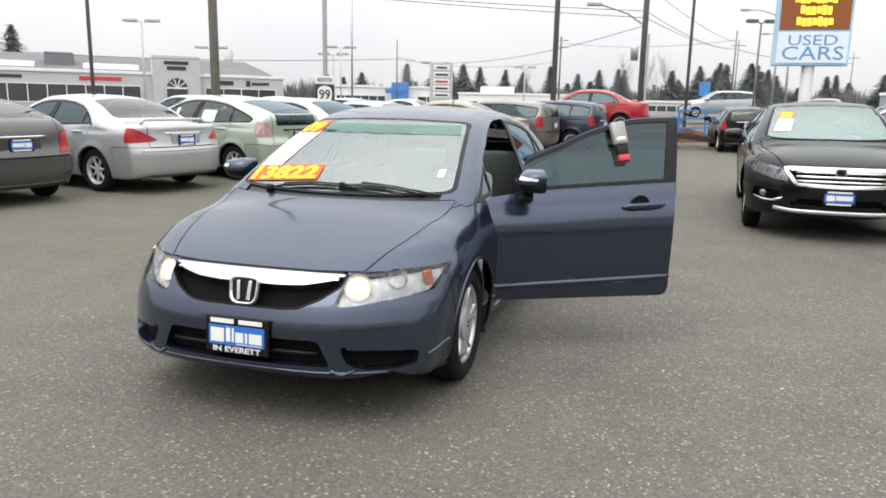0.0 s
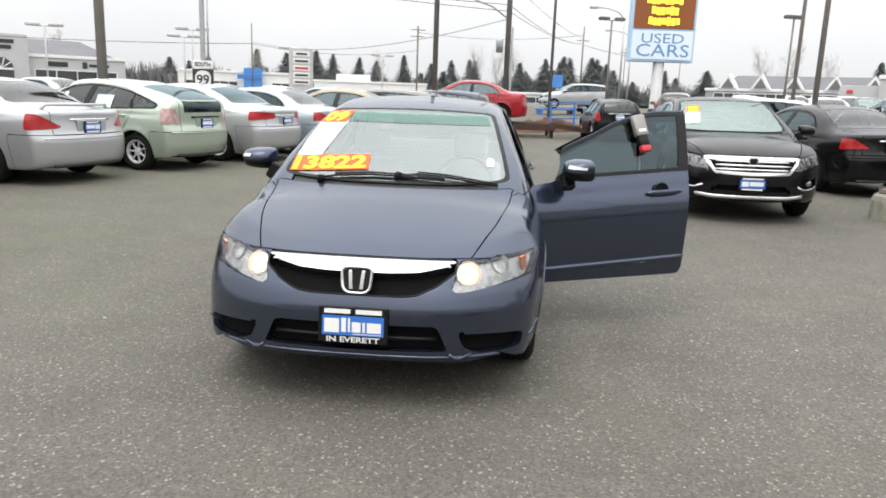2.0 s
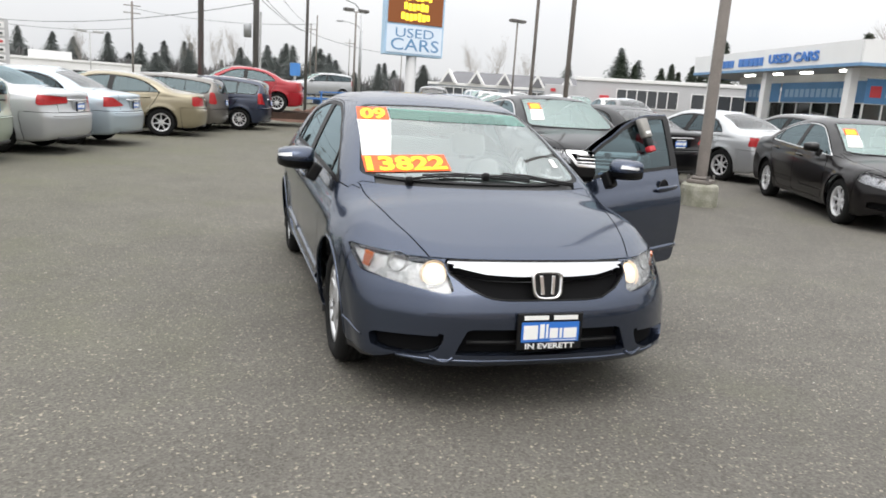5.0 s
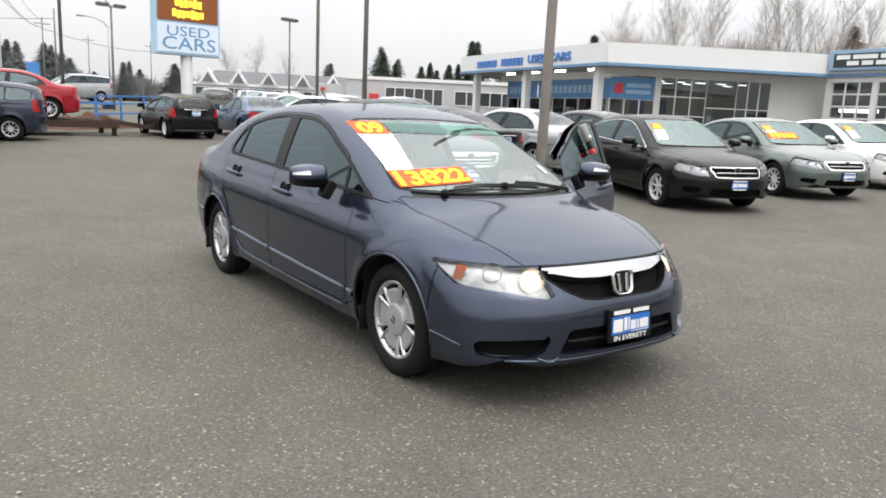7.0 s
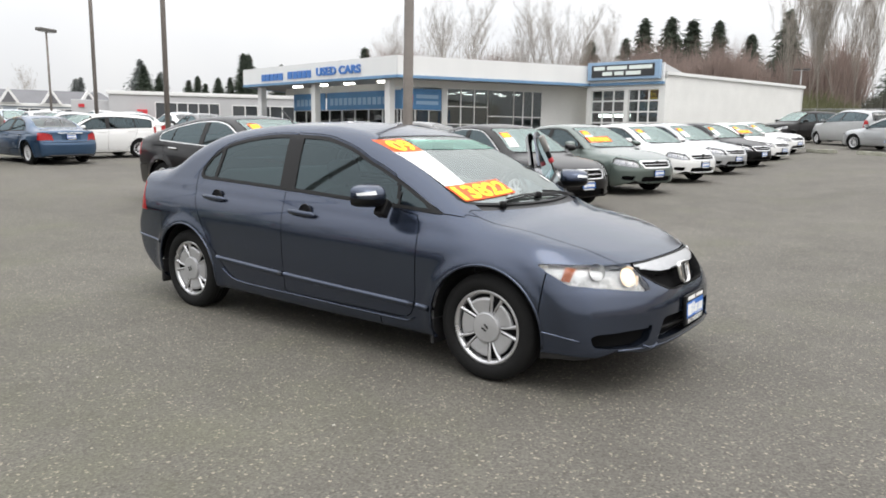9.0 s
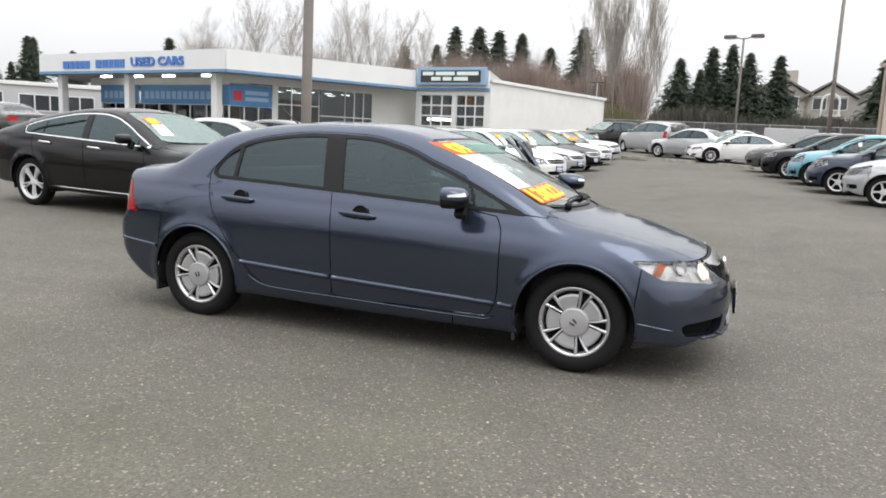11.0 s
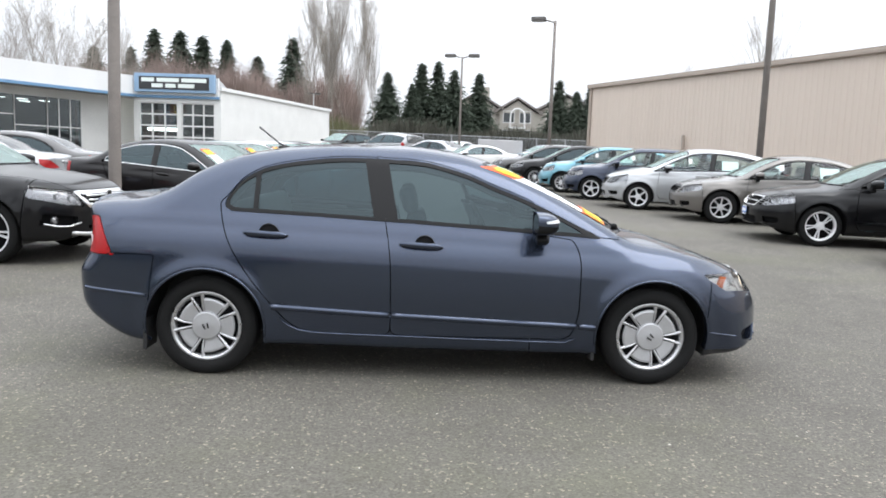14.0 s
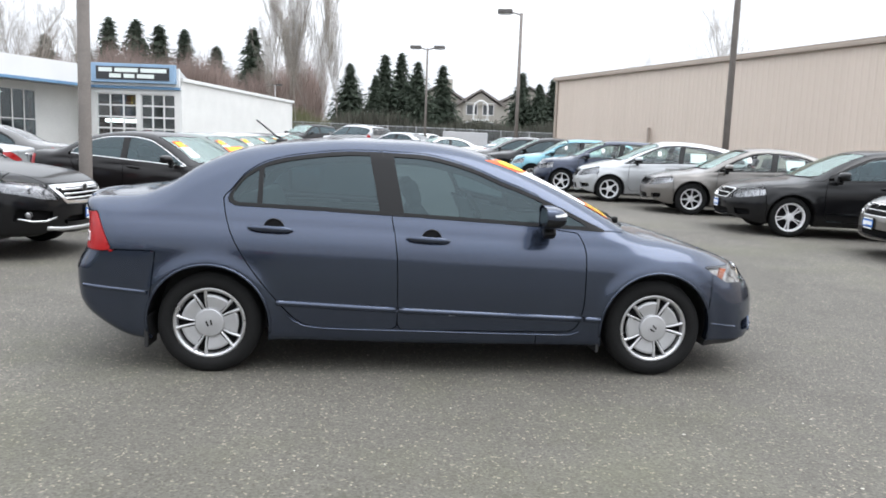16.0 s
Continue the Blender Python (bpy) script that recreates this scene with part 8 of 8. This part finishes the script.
def conifer_meshes(seed, mat, h=10.0, wide=2.3, dense=1.0):
    rnd = random.Random(seed)
    V, F = [], []
    z = 0.10 * h
    while z < h * 0.985:
        t = (z - 0.1 * h) / (0.9 * h)
        reach = wide * 1.18 * (1 - t) ** 0.95 * rnd.uniform(0.80, 1.08) + 0.06
        nb = int((17 if t < 0.6 else 12) * dense)
        a0 = rnd.uniform(0, 6.28)
        for b in range(nb):
            a = a0 + 6.283 * b / nb + rnd.uniform(-0.25, 0.25)
            r = reach * rnd.uniform(0.55, 1.12)
            steps = max(2, int(r / 0.19))
            for s in range(steps):
                u = (s + 0.6) / steps
                px, py = r * u * math.cos(a), r * u * math.sin(a)
                pz = z - 0.16 * r * u * u + rnd.uniform(-0.26, 0.26)
                w, l_ = 0.22 * rnd.uniform(0.6, 1.4), 0.32 * rnd.uniform(0.6, 1.4)
                aa = a + rnd.uniform(-0.9, 0.9)
                ca, sa = math.cos(aa), math.sin(aa)
                dz = rnd.uniform(-0.34, 0.10)
                k = len(V)
                V += [(px - sa * w * 0.5, py + ca * w * 0.5, pz), (px + ca * l_, py + sa * l_, pz + dz), (px + sa * w * 0.5, py - ca * w * 0.5, pz - 0.02), (px - ca * 0.05, py - sa * 0.05, pz + 0.10)]
                F += [(k, k + 1, k + 3), (k + 3, k + 1, k + 2), (k, k + 2, k + 1)]
        z += rnd.uniform(0.13, 0.24) * h / 10 * (1.0 if t < 0.8 else 0.7)
    # close inner boughs, ragged in plan and height
    n0 = 11
    for i in range(14):
        t0, t1 = i / 14, (i + 1.6) / 14
        k = len(V)
        for q in range(n0):
            a = 6.283 * q / n0 + i * 0.4
            rr = wide * 0.80 * max(0.0, 1 - t0) ** 0.95 * rnd.uniform(0.72, 1.1)
            V.append((rr * math.cos(a), rr * math.sin(a), h * (0.09 + 0.88 * t0) + rnd.uniform(-0.15, 0.15)))
        V.append((0, 0, h * (0.09 + 0.88 * min(1.0, t1))))
        F += [(k + q, k + (q + 1) % n0, k + n0) for q in range(n0)]
    trunk = mesh_of("trunk", *lathe([(0.0, -0.3), (0.17, -0.3), (0.10, h * 0.5), (0.015, h * 0.98)], 8, "z"), True)
    trunk.materials.append(M_BARK)
    crown = mesh_of("crown", V, F)
    crown.materials.append(mat)
    return trunk, crown


def branchy(seed, h, spread, levels, first, mat, up=0.25, thin=1.0):
    """Bare tree: forking tapered limbs."""
    rnd = random.Random(seed)
    trunk_geo, limb_geo = [], []
    def grow(p, d, length, r, level):
        segs = 3 if level < 2 else 2
        pts, q, dd = [p], p, d
        for s in range(segs):
            dd = (dd + Vector((rnd.uniform(-1, 1), rnd.uniform(-1, 1), rnd.uniform(-0.3, 1) * up)) * 0.16).normalized()
            q = q + dd * length / segs
            pts.append(q)
        geo = tube(pts, r, 6 if level == 0 else 4 if level < 3 else 3, r * (0.35 if level == 0 else 0.5))
        (trunk_geo if level == 0 else limb_geo).append(geo)
        if level >= levels:
            return
        n = first if level == 0 else rnd.randint(4, 6) if level < 3 else rnd.randint(3, 4)
        for k in range(n):
            t = rnd.uniform(0.28 if level == 0 else 0.2, 1.0)
            i = min(int(t * segs), segs - 1)
            b = pts[i].lerp(pts[i + 1], t * segs - i)
            a = rnd.uniform(0, 6.28)
            side = Vector((math.cos(a), math.sin(a), 0))
            nd = (dd * (1 - spread) + side * spread + Vector((0, 0, up))).normalized()
            grow(b, nd, length * rnd.uniform(0.34, 0.55) * (1.15 - 0.45 * t if level == 0 else 1), max(0.0045, r * rnd.uniform(0.26, 0.40)), level + 1)
    grow(Vector((0, 0, -0.2)), Vector((0, 0, 1)), h, 0.016 * h * thin, 0)
    a, b = mesh_of("trunk", *join(*trunk_geo), True), mesh_of("crown", *join(*limb_geo), True)
    a.materials.append(mat)
    b.materials.append(mat)
    return a, b


def tree(name, meshes, x, y, top, nominal, label, wide=1.0, group="trees behind the lot"):
    z = gz(x, y)
    s = (top - z) / nominal
    t = thing(name, label, "tree", Matrix.LocRotScale((x, y, z), Euler((0, 0, random.uniform(0, 6.28))), (s * wide, s * wide, s)), group)
    for nm, me in zip(("trunk", "crown"), meshes):
        o = new(nm, me)
        o.parent = t
    return t


CON = [conifer_meshes(k, M_NEEDLE, 10, w) for k, w in ((1, 2.4), (2, 2.1), (3, 2.8))]
FAR = [conifer_meshes(k, M_HAZENEEDLE, 10, w, 0.6) for k, w in ((5, 2.4), (6, 1.8), (7, 3.0))]
BARE = [branchy(k, 10, 0.46, 4, 24, M_BARKPALE, 0.42, 0.42) for k in (11, 12, 13)]
POP = [branchy(k, 10, 0.27, 4, 34, M_BARKPALE, 0.75, 0.19) for k in (21, 22)]
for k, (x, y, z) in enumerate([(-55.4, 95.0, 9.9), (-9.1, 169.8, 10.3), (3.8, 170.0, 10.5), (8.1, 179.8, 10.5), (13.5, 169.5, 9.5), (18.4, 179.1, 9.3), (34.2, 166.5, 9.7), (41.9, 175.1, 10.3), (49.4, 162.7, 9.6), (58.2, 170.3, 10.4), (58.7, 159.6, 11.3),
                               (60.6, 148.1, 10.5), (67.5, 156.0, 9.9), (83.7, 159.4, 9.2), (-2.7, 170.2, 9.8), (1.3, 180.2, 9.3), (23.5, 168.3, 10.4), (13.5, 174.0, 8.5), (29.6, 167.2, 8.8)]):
    tree("conifer_tree", FAR[k % 3], x, y, z + 0.8, 10, "distant conifer above the roofs, haze in its needle colour", 1.7)
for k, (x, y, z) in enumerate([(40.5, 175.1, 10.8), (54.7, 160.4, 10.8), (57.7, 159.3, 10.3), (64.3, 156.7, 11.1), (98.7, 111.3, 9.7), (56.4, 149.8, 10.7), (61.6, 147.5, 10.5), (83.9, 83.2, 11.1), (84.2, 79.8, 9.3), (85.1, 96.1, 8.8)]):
    tree("conifer_tree", FAR[(k + 1) % 3], x, y, z + 0.5, 10, "distant conifer above the roofs, haze in its needle colour", 1.6)
for k, (x, y, z) in enumerate([(77.1, 76.5, 10.1), (79.9, 76.5, 8.8), (77.1, 69.1, 8.0), (80.9, 69.3, 7.8), (81.3, 70.9, 8.9), (84.6, 69.9, 8.9), (77.3, 59.7, 11.2), (73.2, 57.6, 10.8), (84.2, 59.0, 10.5), (94.1, 51.0, 13.7), (72.3, 59.0, 7.9)]):
    tree("conifer_tree", CON[k % 3], x, y, z, 10, "dark green conifer behind the street buildings", 1.35)
for k, (x, y, z) in enumerate([(104.1, 12.0, 17.9), (112.3, 8.8, 19.2), (109.4, 5.6, 18.3), (114.3, 2.0, 18.7), (114.1, -2.6, 16.6), (98.8, -6.2, 17.5), (118, 16, 17), (108, 20, 15.5)]):
    tree("conifer_tree", CON[(k + 1) % 3], x, y, z, 10, "tall dark green conifer rising over brown scrub", 1.35)
for k, (x, y, z) in enumerate([(66.6, -15.1, 11.1), (68.0, -17.3, 11.6), (64.6, -17.9, 10.4), (65.6, -21.0, 10.4), (64.9, -13.6, 8.8), (91.8, -18.0, 13.0), (70.1, -32.6, 10.9), (68.4, -35.7, 10.3), (68.3, -33.9, 9.6)]):
    tree("conifer_tree", CON[k % 3], x, y, z, 10, "dense dark green conifer in a planted row", 1.35)
for k, (x, y, z) in enumerate([(66.2, -3.5, 14.6), (68.9, -5.4, 16.4), (66.7, -6.4, 15.5), (69.4, -8.3, 16.7), (67.1, -9.2, 16.0), (67.8, -10.6, 15.9)]):
    tree("poplar_tree", POP[k % 2], x, y, z, 11.5, "tall bare upright poplar", 1.0)
for k, (x, y, z) in enumerate([(79.0, 19.7, 16.0), (82.3, 17.7, 16.3), (80.6, 14.5, 14.6), (74.7, 32.3, 15.7), (78.7, 29.7, 17.4), (77.5, 39.2, 14.1), (78.9, 21.8, 16.8), (83.8, 25.5, 15.7), (81.8, 34.2, 15.8), (40.7, -34.8, 13.8), (67.5, -46.1, 13.3)]):
    tree("bare_tree", BARE[k % 3], x, y, z, 13, "tall leafless tree with fine twigs", 1.0)
for k, (x, y, z) in enumerate([(-47.2, 163.3, 12.6), (-9.2, 159.7, 10.3), (41.1, 170.1, 13.8), (48.6, 162.9, 13.7), (18.5, 169.0, 10.8), (44.3, 163.7, 13.0), (84.1, 122.9, 12.7), (88.0, 120.1, 13.3), (92.8, 116.4, 11.7)]):
    tree("bare_tree", BARE[(k + 1) % 3], x, y, z, 13, "distant leafless tree against the sky", 1.0)


def scrub(name, a, b, depth, height, count, mat, label, seed, wide=0.09):
    """Belt of upright twigs along a line."""
    rnd = random.Random(seed)
    a, b = Vector(a), Vector(b)
    d = b - a
    nrm = Vector((-d.y, d.x)).normalized()
    V, F = [], []
    for _ in range(count):
        t, s = rnd.random(), rnd.uniform(0, depth)
        p = a + d * t + nrm * s
        z = gz(p.x, p.y)
        hgt = height * (0.55 + 0.45 * noise.noise(Vector((t * d.length * 0.12, s * 0.2, seed)))) * rnd.uniform(0.35, 1.12)
        for _ in range(3):
            lx, ly = rnd.uniform(-0.25, 0.25) * hgt, rnd.uniform(-0.25, 0.25) * hgt
            x0, y0 = p.x + rnd.uniform(-0.4, 0.4), p.y + rnd.uniform(-0.4, 0.4)
            ang = rnd.uniform(0, 3.14)
            wx, wy = wide * math.cos(ang), wide * math.sin(ang)
            k = len(V)
            zb = z + rnd.uniform(0, 0.4) * hgt
            V += [(x0 - wx, y0 - wy, zb), (x0 + wx, y0 + wy, zb), (x0 + lx * 0.6 + wx * 0.6, y0 + ly * 0.6 + wy * 0.6, zb + (z + hgt - zb) * 0.6), (x0 + lx * 0.6 - wx * 0.6, y0 + ly * 0.6 - wy * 0.6, zb + (z + hgt - zb) * 0.6), (x0 + lx, y0 + ly, z + hgt)]
            F += [(k, k + 1, k + 2, k + 3), (k + 3, k + 2, k + 4)]
    tagged(solid(name, (V, F), mat), label, "scrub", kind="stuff")


scrub("brown_scrub", (92, 48), (88, -13), 8, 16.0, 26000, M_TWIG, "belt of tall leafless brown scrub", 3, 0.04)
scrub("low_scrub", (66, -1), (64, -10), 5, 4.6, 3000, material("green_scrub", (0.19, 0.19, 0.10), 0.9, noise_scale=0.5, vary=0.4), "patch of fresh green scrub below the poplars", 4, 0.05)
scrub("hedge_belt", (60, -9), (58, -46), 5, 5.2, 6500, material("dark_hedge", (0.085, 0.085, 0.065), 0.9, noise_scale=0.5, vary=0.4), "dark hedge along the fence", 5)
scrub("far_woods", (-120, 188), (130, 150), 14, 8.5, 9000, material("grey_woods", (0.19, 0.185, 0.185), 0.95, noise_scale=0.1, vary=0.3), "grey leafless woods along the horizon", 6, 0.22)
scrub("far_woods", (130, 150), (125, 60), 14, 7.5, 4500, material("grey_woods", (0.19, 0.185, 0.185), 0.95), "grey leafless woods along the horizon", 7, 0.22)
scrub("far_woods", (-120, 188), (-150, 40), 14, 7.0, 2500, material("grey_woods", (0.19, 0.185, 0.185), 0.95), "grey leafless woods along the horizon", 8, 0.25)
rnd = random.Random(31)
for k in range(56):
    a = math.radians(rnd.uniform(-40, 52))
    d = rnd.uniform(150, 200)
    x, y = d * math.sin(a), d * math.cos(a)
    tree("conifer_tree", FAR[k % 3], x, y, gz(x, y) + rnd.uniform(5.0, 9.0), 10, "distant conifer above the roofs, haze in its needle colour", rnd.uniform(1.7, 2.6))
